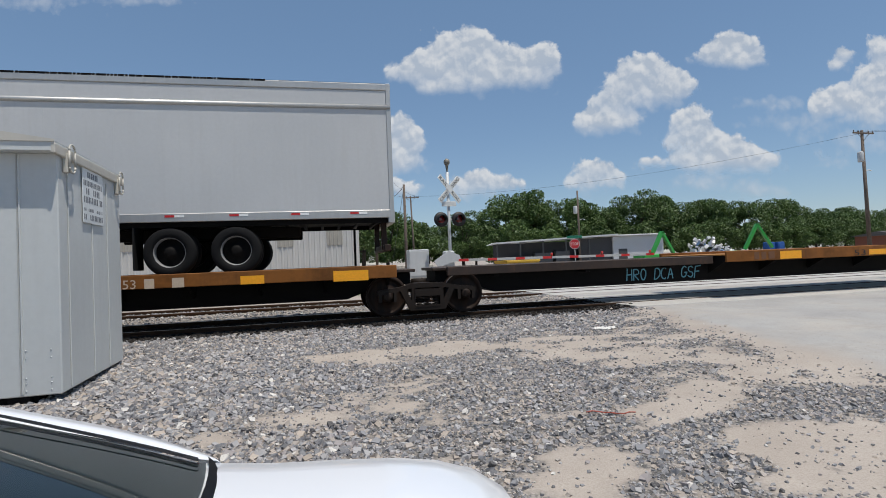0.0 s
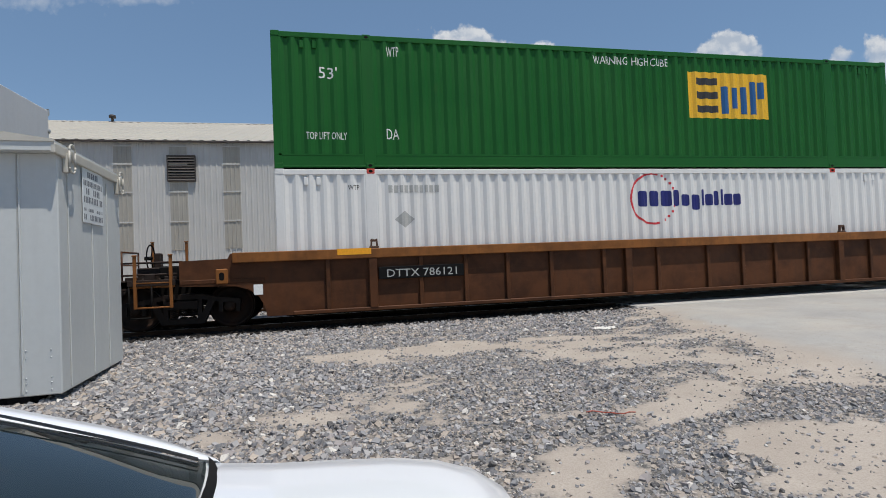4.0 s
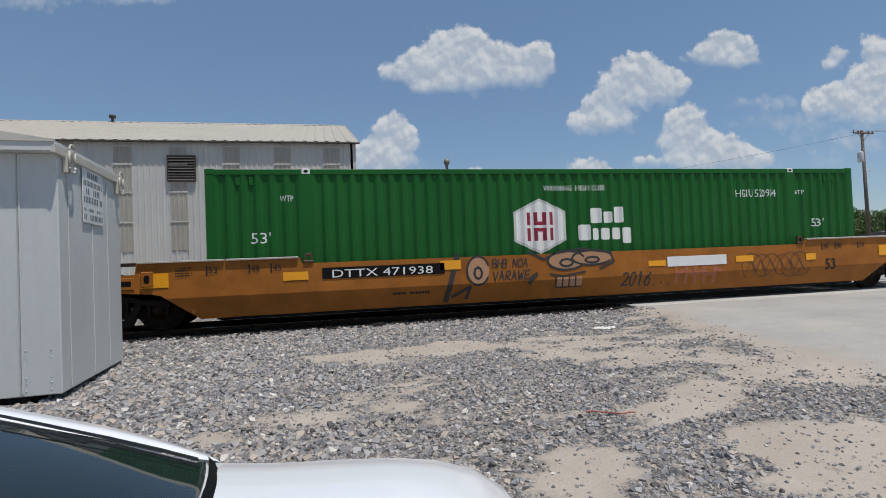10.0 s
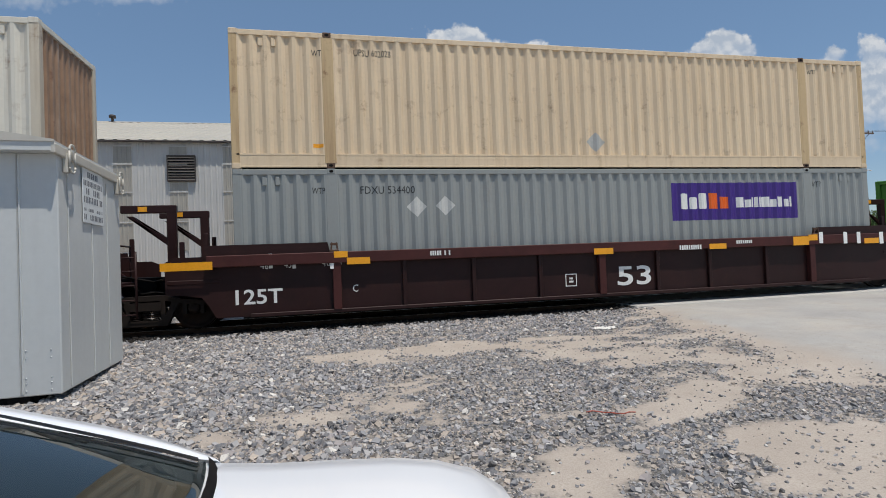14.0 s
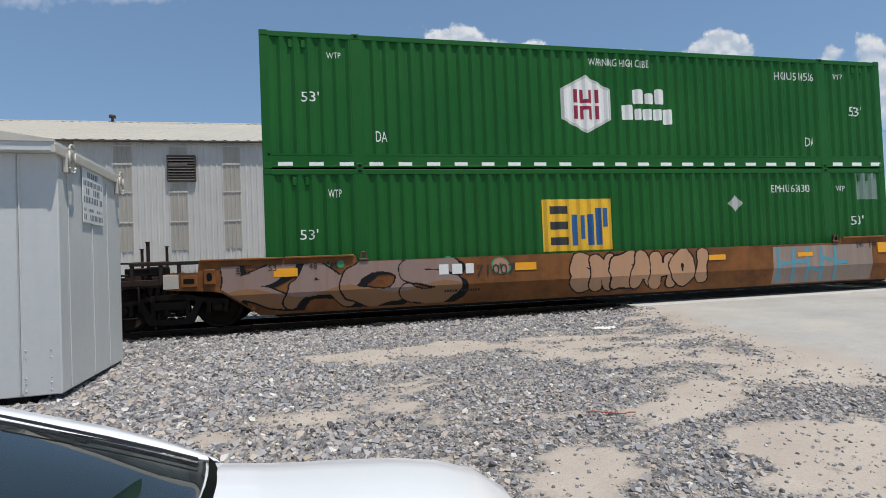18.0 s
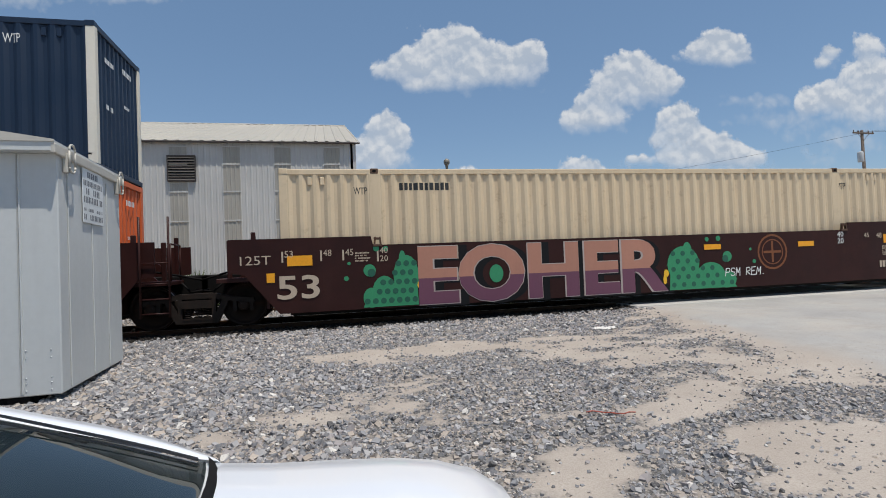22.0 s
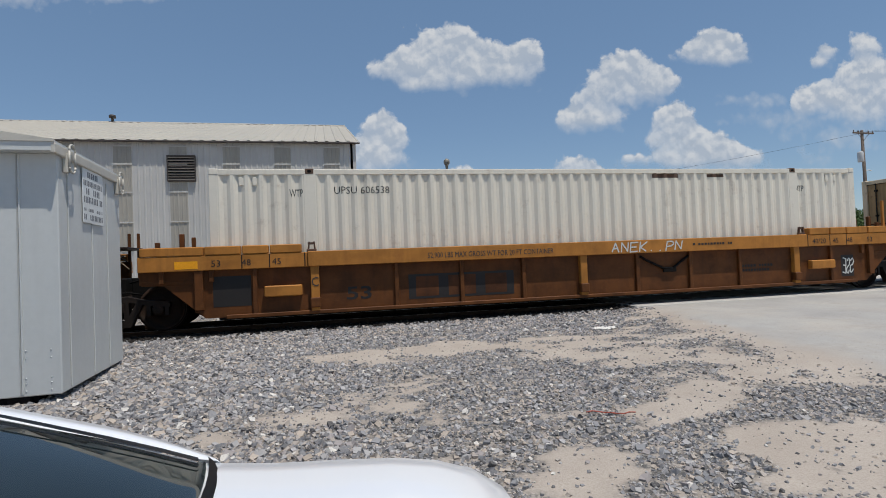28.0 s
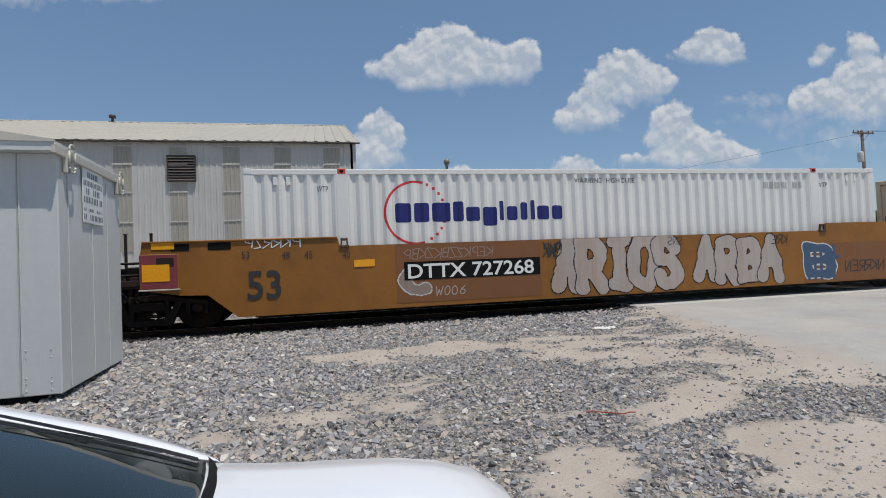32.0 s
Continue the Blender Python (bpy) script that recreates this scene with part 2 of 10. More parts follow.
def ground_z(x, y):
    lot = -0.16 - 0.19 * soft(9.5, 1.0, y)
    rough_lot = 0.035 * noise.noise((x * 0.5, y * 0.5, 0.3)) + 0.012 * noise.noise((x * 2.1, y * 2.1, 4))
    z = lot + rough_lot * soft(0.2, 1.2, road_side(y) - x + 0.6)
    track = max(soft(2.2, 1.25, abs(y - TRACK_Y)), soft(2.2, 1.25, abs(y - TRACK_Y - 4.6)))
    z = z + track * (-0.1 - z)
    if x > road_side(y) - 1.2:
        w = soft(road_side(y) - 1.2, road_side(y) + 0.6, x)
        street = -0.03 - 0.26 * soft(9.8, 2.0, y) - 0.3 * soft(20, 45, y)
        z = z * (1 - w) + street * w
    elif y > 20:
        z = z - 0.3 * soft(20, 45, y)
    return z


# wheel-swept hollows of bare dirt (below 0) and drifts of thrown stone (above 0): x, y, half width, half depth, depth
SWEPT = ((1.5, 8.1, 1.6, 0.5, -1.4), (3.3, 4.62, 0.5, 0.36, -1.5), (1.88, 3.55, 0.42, 0.42, -1.1), (3.05, 2.9, 0.5, 0.25, -0.8), (3.8, 3.42, 0.45, 0.3, -1.1),
         (2.3, 5.3, 1.15, 1.0, 0.6), (2.52, 3.4, 0.42, 0.5, 0.95), (4.3, 4.15, 0.7, 0.42, 0.75), (3.35, 2.92, 0.22, 0.22, 0.7),
         (-1.0, 4.95, 0.24, 0.2, -0.8), (-0.1, 5.5, 0.25, 0.4, -0.25), (0.9, 5.3, 0.25, 0.3, -0.35), (0.4, 7.0, 1.6, 0.7, 0.35), (4.3, 10.0, 1.7, 1.0, 0.35), (6.3, 6.8, 1.2, 2.2, -0.2), (4.2, 6.9, 1.4, 0.6, -0.2))


def gravel_mask(x, y):
    """How much loose stone lies on the lot's dirt at a place, 0 to 1."""
    m = 0.62 + 0.5 * noise.noise((x * 0.5 + 3.1, y * 0.8, 1.7)) + 0.45 * noise.noise((x * 1.3, y * 2.0, 7.7))
    m += 0.6 * soft(0.5, -2.6, x) + 0.5 * soft(9.6, 11.2, y) - 0.25 * soft(1.0, 4.5, x) * soft(9.5, 8.5, y)
    wx, wy = x + 0.35 * noise.noise((x * 1.4, y * 1.4, 21)), y + 0.3 * noise.noise((x * 1.4, y * 1.4, 35))
    for cx, cy, a, b, deep in SWEPT:
        m += deep * math.exp(-(((wx - cx) / a) ** 2 + ((wy - cy) / b) ** 2) * 0.9)
    clump = noise.noise((x * 1.9 + 11, y * 2.6, 3.3)) + 0.6 * noise.noise((x * 4.3, y * 5.9, 8.1))
    m += (0.25 + 0.75 * soft(-1.5, 2.5, x)) * 0.75 * clump
    m = soft(0.0, 0.75, m)
    m *= soft(-0.2, 1.0, road_side(y) - x + 0.5 * noise.noise((x * 1.1, y * 1.1, 2)))
    return m


def spread(lo, hi, near, step, grow):
    """Grid lines, close together near and wider far off."""
    o, x, d = [near], near, step
    while x < hi:
        x += d
        o.append(x)
        d *= grow if x > near + 11 else 1.0
    x, d = near, step
    while x > lo:
        x -= d
        o.insert(0, x)
        d *= grow if x < near - 7 else 1.0
    return o


gx, gy = spread(-1800, 1800, 0.5, 0.16, 1.13), spread(-600, 2400, 3.0, 0.16, 1.13)
rows = [[(x, y, ground_z(x, y)) for x in gx] for y in gy]
gm = Mesh().sheet(rows, smooth=True).data("ground", fix=False)
gm.flip_normals() if gm.polygons[0].normal.z < 0 else None
stone_attr = gm.attributes.new("stones", "FLOAT", "POINT")
# strip along the near track: oil stain plus the train's shade, as one mask
oil_shade_attr = gm.attributes.new("oil", "FLOAT", "POINT")
oil_shade_attr.data.foreach_set("value", [soft(1.9, 1.5, abs(y - TRACK_Y)) * soft(7.3, 6.9, x) for y in gy for x in gx])
pave_attr = gm.attributes.new("paved", "FLOAT", "POINT")
stone_attr.data.foreach_set("value", [gravel_mask(x, y) if -9 < x < 16 and -2 < y < 16 else 0.3 for y in gy for x in gx])
pave_attr.data.foreach_set("value", [soft(-0.35, 0.35, x - road_side(y) + 0.5 * noise.noise((x * 0.9, y * 0.9, 5)) + 0.25 * noise.noise((x * 3, y * 3, 9))) * soft(34, 26, x) for y in gy for x in gx])


def ground_material():
    n = Net("gravelled_dirt_lot")
    v = n.coords(shift=False)
    a, b = n.add("ShaderNodeAttribute", attr="stones"), n.add("ShaderNodeAttribute", attr="paved")
    coarse, fine = n.noise(v, 1.3, 5, 0.6), n.noise(v, 60, 6, 0.7)
    dirt = n.mix(n.ramp(coarse, 0.3, 0.7), (0.335, 0.285, 0.24), (0.43, 0.375, 0.322))
    dirt = n.mix(n.ramp(fine, 0.45, 0.7, 0, 0.5), dirt, (0.22, 0.185, 0.15))
    vo = n.add("ShaderNodeTexVoronoi")
    n.link(v, vo.inputs["Vector"])
    vo.inputs["Scale"].default_value = 34
    bits = n.mix(n.ramp(vo.outputs["Color"], 0.2, 0.8), (0.14, 0.133, 0.13), (0.37, 0.345, 0.32))
    bits = n.mix(n.ramp(vo.outputs["Distance"], 0.25, 0.6), bits, (0.09, 0.085, 0.08))
    spot = n.ramp(n.noise(v, 9, 4), 0.42, 0.6)
    mix = n.math("MULTIPLY", n.ramp(a.outputs["Fac"], 0.15, 0.7), n.math("ADD", spot, 0.3))
    c = n.mix(mix, dirt, bits)
    pav = n.mix(n.ramp(n.noise(v, 0.7, 5, 0.65), 0.3, 0.72), (0.29, 0.28, 0.265), (0.385, 0.372, 0.352))
    pav = n.mix(n.ramp(n.noise(v, 130, 3, 0.7), 0.45, 0.7, 0, 0.35), pav, (0.27, 0.26, 0.25))
    pav = n.mix(n.ramp(n.noise(n.coords((0.25, 3, 1), shift=False), 1.4, 4), 0.55, 0.75, 0, 0.3), pav, (0.33, 0.315, 0.30))
    drift = n.math("MULTIPLY", n.ramp(n.noise(v, 0.45, 6, 0.62), 0.46, 0.62), n.ramp(n.noise(v, 2.2, 6, 0.7), 0.3, 0.62))
    pav = n.mix(n.math("MULTIPLY", drift, 0.6), pav, (0.42, 0.37, 0.315))
    pav = n.mix(n.ramp(n.noise(v, 22, 4, 0.7), 0.58, 0.72, 0, 0.6), pav, (0.16, 0.15, 0.14))
    worn = n.math("MULTIPLY", n.ramp(n.noise(v, 1.1, 6, 0.7), 0.5, 0.66), n.ramp(n.noise(v, 7, 5, 0.7), 0.38, 0.6))
    pav = n.mix(n.math("MULTIPLY", worn, 0.4), pav, (0.235, 0.222, 0.205))
    c = n.mix(b.outputs["Fac"], c, pav)
    # near-black mix: oily ground with the shade under the train painted in
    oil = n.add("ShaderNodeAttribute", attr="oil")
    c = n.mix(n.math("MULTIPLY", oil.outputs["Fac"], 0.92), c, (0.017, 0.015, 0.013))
    h = n.math("ADD", n.math("MULTIPLY", fine, 0.5), n.math("MULTIPLY", n.math("SUBTRACT", 1.0, vo.outputs["Distance"]), n.math("MULTIPLY", mix, 1.4)))
    n.bump(h, 0.55, 0.02)
    return n.done(c, 0.92)


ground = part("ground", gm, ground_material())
tagged(ground, "gravel and dirt lot running into a pale paved street", "ground", kind="structure")

LOT_NEAR = (-8.5, 11.0, 1.2, 11.2)


def stones(name, count, area, size, seed, label, accept, mat):
    """Loose broken stones, joined."""
    rnd = np.random.default_rng(seed)
    base = np.array([(-1, -1, -1), (1, -1, -1), (1, 1, -1), (-1, 1, -1), (-1, -1, 1), (1, -1, 1), (1, 1, 1), (-1, 1, 1)], float)
    quads = np.array([(0, 3, 2, 1), (4, 5, 6, 7), (0, 1, 5, 4), (1, 2, 6, 5), (2, 3, 7, 6), (3, 0, 4, 7)])
    vs = []
    while len(vs) < count:
        x = area[0] + (area[1] - area[0]) * rnd.random()
        y = area[2] + (area[3] - area[2]) * rnd.random() ** 1.25
        if rnd.random() > accept(x, y):
            continue
        r = size * (0.45 + 1.05 * rnd.random() ** 2)
        p = base * (0.45 + 0.55 * rnd.random((8, 3))) * np.array((1, 0.75 + 0.25 * rnd.random(), 0.45 + 0.3 * rnd.random())) * r
        m = np.array(Euler(rnd.random(3) * (0.7, 0.7, 6.28)).to_matrix())
        vs.append(p @ m.T + (x, y, ground_z(x, y) + r * 0.2))
    v = np.concatenate(vs)
    f = (quads[None] + 8 * np.arange(len(vs))[:, None, None]).reshape(-1, 4)
    me = bpy.data.meshes.new(name)
    me.from_pydata(v.tolist(), [], f.tolist())
    return tagged(part(name, me, mat), label, "gravel", kind="stuff")


def stone_material():
    n = Net("broken_limestone_and_granite")
    g = n.add("ShaderNodeNewGeometry")
    r = n.add("ShaderNodeValToRGB")
    n.link(g.outputs["Random Per Island"], r.inputs[0])
    cols = ((0.0, (0.14, 0.143, 0.158)), (0.22, (0.36, 0.35, 0.352)), (0.42, (0.22, 0.224, 0.24)), (0.60, (0.375, 0.328, 0.288)), (0.76, (0.285, 0.258, 0.258)), (0.85, (0.435, 0.365, 0.305)), (0.915, (0.045, 0.045, 0.052)), (0.97, (0.600, 0.570, 0.530)))
    el = r.color_ramp.elements
    el[0].color, el[1].color = (*cols[0][1], 1), (*cols[-1][1], 1)
    el[1].position = cols[-1][0]
    for p, c in cols[1:-1]:
        e = el.new(p)
        e.color = (*c, 1)
    r.color_ramp.interpolation = "CONSTANT"
    f = n.noise(n.coords(shift=False), 70, 4)
    n.bump(f, 0.3, 0.004)
    return n.done(n.mix(n.ramp(f, 0.35, 0.7, 0, 0.4), r.outputs[0], (0.33, 0.30, 0.26)), 0.9)


stone_mat = stone_material()
stones("lot_gravel", 62000, LOT_NEAR, 0.0215, 11, "loose grey broken stone on dry dirt", lambda x, y: gravel_mask(x, y) ** 1.5 * (0.5 + 0.5 * soft(8.0, 3.0, x - 0.2 * y)) + 0.012 * soft(-0.2, 0.8, road_side(y) - x), stone_mat)
stones("lot_pebbles", 95000, (-8.5, 9.5, 1.6, 10.6), 0.0125, 21, "fine grey grit trodden into the dirt", lambda x, y: (0.1 + 0.9 * gravel_mask(x, y)) * soft(-0.3, 0.6, road_side(y) - x), stone_mat)
stones("yard_stone", 13000, (-4.2, 3.2, 3.2, 9.4), 0.031, 41, "coarse dark grey stones strewn by the hut", lambda x, y: gravel_mask(x, y) ** 2 * (0.06 + 0.94 * soft(1.5, -1.5, x)), stone_mat)
stones("shoulder_stone", 9000, (-7, 6.6, 8.4, 11.3), 0.03, 31, "coarser grey stone below the track shoulder", lambda x, y: gravel_mask(x, y) ** 1.5 * soft(8.4, 9.4, y) * soft(-0.2, 0.8, road_side(y) - x), stone_mat)
stones("track_ballast", 11000, (-9, 7.2, 10.6, 19.6), 0.034, 12, "grey crushed ballast between the tracks", lambda x, y: 0.9 if 1.55 < abs(y - TRACK_Y) else 0.0, stone_mat)
# stone colour holds both the oil and the shade beneath the cars
stones("oily_ballast", 6200, (-9, 7.2, TRACK_Y - 1.6, TRACK_Y + 1.6), 0.034, 13, "oily ballast under the train, darkened further for the train's shade", lambda x, y: 0.9, plain("oily_shaded_stone", (0.022, 0.019, 0.017), 0.85, gloss=0.2))

# --- litter on the lot ---
sheet_rows = [[(4.78 + 0.09 * i + 0.02 * j, 8.9 + 0.07 * j, ground_z(4.78 + 0.09 * i, 8.9 + 0.07 * j) + 0.02 + 0.012 * math.sin(1.7 * i + 2.3 * j)) for i in range(6)] for j in range(5)]
tagged(part("paper_scrap", Mesh().sheet(sheet_rows), plain("dusty_white_paper", (0.62, 0.60, 0.56), 0.8)), "flattened dusty white paper scrap on the gravel", "litter")
cord = [(2.30 + 0.05 * i, 4.52 - 0.022 * i + 0.02 * math.sin(i * 1.9), ground_z(2.3 + 0.05 * i, 4.5) + 0.035 + 0.008 * math.sin(i)) for i in range(9)]
tagged(part("cord_scrap", Mesh().path(cord, 0.006, 5), plain("faded_red_cord", (0.42, 0.10, 0.07), 0.7)), "faded red plastic cord lying on the gravel", "litter")

# --- the two tracks ---
RAIL = [(-0.07, -0.17), (0.07, -0.17), (0.07, -0.158), (0.012, -0.14), (0.01, -0.045), (0.035, -0.035), (0.035, -0.004), (0.028, 0), (-0.028, 0), (-0.035, -0.004), (-0.035, -0.035), (-0.01, -0.045), (-0.012, -0.14), (-0.07, -0.158)]
tie_wood = plain("oiled_timber", (0.075, 0.058, 0.045), 0.85, scale=12, vary=0.4)
concrete = plain("weathered_concrete", (0.42, 0.40, 0.37), 0.85, scale=25)
tie_mesh = Mesh().chamfer(-0.115, 0.115, -1.3, 1.3, -0.33, -0.165, 0.012).data("sleeper")
for k, ty in enumerate((TRACK_Y, TRACK_Y + 4.6)):
    track = thing("railway_track", "rusty steel rails with worn bright tops on ballast", "railway track", pose(0, ty, 0), "railway tracks", "structure")
    for s in (-1, 1):
        rail = part("rail", Mesh().prism([(a + s * 0.7525, b) for a, b in RAIL], -90, 160, "x"), rail_side, track)
        part("rail_head", Mesh().box(-90, 160, s * 0.7525 - 0.024, s * 0.7525 + 0.024, 0.0005, 0.003), tread_steel, rail, "bright worn running surface")
    for i in range(32):
        part("sleeper", tie_mesh, tie_wood, track, m=pose(-10 + 0.53 * i, 0, 0, 0, 0, 0.8 * math.sin(i * 2.3)))
# crossing panels in the street
for k, ty in enumerate((TRACK_Y, TRACK_Y + 4.6)):
    for a, b in ((-1.75, -0.80), (-0.66, 0.66), (0.80, 1.75)):
        slab = part("crossing_panel", Mesh().chamfer(7.0, 29.0, ty + a, ty + b, -0.3, -0.012, 0.015), concrete)
        tagged(slab, "pale concrete crossing panel beside the rail", "crossing panel", "crossing panels", "structure")
# --- containers, 53 feet long; local x from the leading end, y across, z up from the floor ---
CL, CW, CH = 16.154, 1.295, 2.9


class Relief:
    """Outer surface of a ribbed side, between flat posts."""

    def __init__(self, depth=0.042, pitch=0.279):
        self.depth, self.pitch = depth, pitch
        self.spans = [(0.16, 1.86), (2.10, 14.054), (14.294, 15.994)]
        self.pts = []
        for a, b in self.spans:
            n = round((b - a) / pitch)
            p = (b - a) / n
            self.pts.append((a, 0.0))
            for i in range(n):
                o = a + i * p
                self.pts += [(o + 0.11 * p, 0.0), (o + 0.38 * p, depth), (o + 0.62 * p, depth), (o + 0.89 * p, 0.0)]
            self.pts.append((b, 0.0))
        self.creases = [x for x, _ in self.pts]

    def __call__(self, x):
        if x <= self.pts[0][0] or x >= self.pts[-1][0]:
            return 0.0
        for (a, u), (b, w) in zip(self.pts, self.pts[1:]):
            if a <= x <= b:
                return u + (w - u) * (x - a) / max(1e-6, b - a)
        return 0.0


RIBS = Relief()
BOTTOM = 0.30


def container_meshes():
    d = {}
    lo, hi = BOTTOM, CH - 0.11
    m = Mesh().sheet([[(x, y, z) for x, y in RIBS.pts] for z in (lo, hi)])
    m.sheet([[(x, 0.06, z) for x, y in RIBS.pts] for z in (hi, lo)])
    d["side_panel"] = m.data("side_panel")
    d["top_rail"] = Mesh().chamfer(0.1, CL - 0.1, -0.004, 0.08, CH - 0.125, CH - 0.012, 0.008).data("top_rail")
    r = Mesh().prism([(0.09, 0.02), (-0.004, 0.02), (-0.004, 0.05), (0.0, 0.054), (0.0, BOTTOM - 0.034), (-0.004, BOTTOM - 0.03), (-0.004, BOTTOM + 0.008), (0.09, BOTTOM + 0.008)], 0.1, CL - 0.1, "x")
    d["bottom_rail"] = r.data("bottom_rail")
    d["post"] = Mesh().chamfer(-0.12, 0.12, -0.006, 0.1, 0.1, CH - 0.1, 0.006).data("post")
    d["corner_post"] = Mesh().chamfer(0.0, 0.165, -0.004, 0.15, 0.1, CH - 0.1, 0.008).data("corner_post")
    c = Mesh().chamfer(-0.09, 0.09, -0.012, 0.15, -0.06, 0.06, 0.012)
    d["casting"] = c.data("corner_casting")
    d["casting_hole"] = Mesh().prism(disc(0, 0, 0.045, 0.03, 12), -0.014, -0.008).data("casting_hole")
    n = 10
    roof = []
    for i in range(117):
        x = 0.12 + (CL - 0.24) * i / 116
        roof.append([(x, -CW + 0.06, CH - 0.03), (x, -CW + 0.10, CH - 0.02 - 0.02 * (i % 2)), (x, CW - 0.10, CH - 0.02 - 0.02 * (i % 2)), (x, CW - 0.06, CH - 0.03)])
    d["roof"] = Mesh().sheet(roof).data("roof")
    d["floor"] = Mesh().box(0.05, CL - 0.05, -CW + 0.03, CW - 0.03, 0.02, 0.16).data("floor")
    door = Mesh()
    for z0, z1 in ((0.16, 0.62), (0.66, 1.12), (1.16, 1.62), (1.66, 2.12), (2.16, 2.62)):
        door.box(0.045, 0.08, 0.10, 1.16, z0, z1)
    door.box(0.05, 0.10, 0.01, 1.25, 0.1, CH - 0.12)
    for y in (0.02, 1.2):
        door.box(0.02, 0.06, y, y + 0.05, 0.1, CH - 0.12)
    d["door"] = door.data("door")
    seal = Mesh()
    for y0, y1, z0, z1 in ((0.0, 0.022, 0.1, CH - 0.12), (1.248, 1.27, 0.1, CH - 0.12), (0.022, 1.248, 0.1, 0.125), (0.022, 1.248, CH - 0.145, CH - 0.12)):
        seal.box(0.012, 0.05, y0, y1, z0, z1)
    d["gasket"] = seal.data("gasket")
    rod = Mesh().tube((0.0, 0, 0.08), (0.0, 0, CH - 0.1), 0.019, sides=8)
    for z in (0.3, 1.0, 1.75, 2.55):
        rod.box(-0.012, 0.05, -0.045, 0.045, z - 0.03, z + 0.03)
    rod.box(-0.02, 0.0, -0.02, 0.42, 1.08, 1.115)
    d["lock_rod"] = rod.data("lock_rod")
    d["header"] = Mesh().chamfer(0.0, 0.1, -CW + 0.1, CW - 0.1, CH - 0.13, CH - 0.01, 0.01).data("header")
    d["sill"] = Mesh().chamfer(0.0, 0.1, -CW + 0.1, CW - 0.1, 0.01, 0.12, 0.01).data("sill")
    e, pts = Mesh(), []
    for i in range(10):
        o = -CW + 0.14 + i * 0.231
        pts += [(o + 0.03, 0), (o + 0.075, 0.035), (o + 0.155, 0.035), (o + 0.2, 0)]
    e.sheet([[(-0.03 - q, y, z) for y, q in pts] for z in (0.1, CH - 0.12)])
    d["end_panel"] = e.data("end_panel")
    h = Mesh()
    for z in (0.25, 0.95, 1.7, 2.5):
        h.box(-0.02, 0.05, -0.06, 0.06, z - 0.05, z + 0.05)
    d["hinge"] = h.data("hinge_set")
    lash = Mesh().chamfer(-0.045, 0.045, 0.0, 0.03, -0.085, 0.085, 0.01)
    d["recess"] = lash.data("hand_hold")
    return d


CM = container_meshes()


def container(label, body, door_mat=None, post_mat=None, cast_mat=None, plain_end=False, rod_mat=None, side_mat=None, end_mat=None):
    """One container with its doors at the leading end."""
    door_mat, post_mat, cast_mat = door_mat or body, post_mat or body, cast_mat or body
    c = thing("container", label, "shipping container", group="containers on the train")
    for s in (1, -1):
        flip = pose(0, -CW, 0) if s > 0 else pose(CL, CW, 0, 0, 0, 180)
        part("side_panel", CM["side_panel"], body, c, m=flip)
        part("top_rail", CM["top_rail"], body, c, m=flip)
        part("bottom_rail", CM["bottom_rail"], body, c, m=flip)
        for x in (1.98, CL - 1.98):
            part("side_post", CM["post"], side_mat or body, c, m=flip @ pose(x, 0, 0))
            for z in (0.055, CH - 0.055):
                q = part("lifting_casting", CM["casting"], cast_mat, c, m=flip @ pose(x, 0, z))
                if s > 0:
                    part("casting_hole", CM["casting_hole"], steel_black, q)
        for x, fl in ((0, 1), (CL, -1)):
            m = flip @ (pose(x, 0, 0) if fl > 0 else pose(x - 0.165, 0, 0))
            near_lead = (s > 0) == (fl > 0)
            part("corner_post", CM["corner_post"], post_mat, c, m=m)
            for z in (0.055, CH - 0.055):
                part("corner_casting", CM["casting"], body, c, m=flip @ pose(x + fl * 0.09, 0, z))
        for x in (0.62, 0.88, CL - 0.88, CL - 0.62):
            if s > 0:
                part("hand_hold", CM["recess"], body, c, m=flip @ pose(x, 0.006, CH - 0.26))
    part("roof", CM["roof"], body, c)
    part("floor", CM["floor"], steel_black, c)
    part("door_header", CM["header"], body, c)
    part("door_sill", CM["sill"], body, c)
    for s in (1, -1):
        if plain_end:
            continue
        m = pose(0, 0, 0) if s > 0 else Matrix.Diagonal((1, -1, 1, 1))
        d = part("door", CM["door"], door_mat, c, m=m)
        for y in (0.28, 0.86):
            part("lock_rod", CM["lock_rod"], rod_mat or galv, d, "steel locking bar", m=pose(0.012, y, 0))
        part("gasket", CM["gasket"], steel_black, d, "black rubber door seal")
        part("hinge", CM["hinge"], door_mat, d, m=pose(0.02, 1.21, 0))
    if plain_end:
        part("end_panel", Mesh().chamfer(0.02, 0.09, -CW + 0.12, CW - 0.12, 0.1, CH - 0.12, 0.01), body, c)
    part("end_panel", CM["end_panel"], end_mat or body, c, m=pose(CL, 0, 0))
    part("end_header", CM["header"], body, c, m=pose(CL - 0.1, 0, 0))
    part("end_sill", CM["sill"], body, c, m=pose(CL - 0.1, 0, 0))
    return c


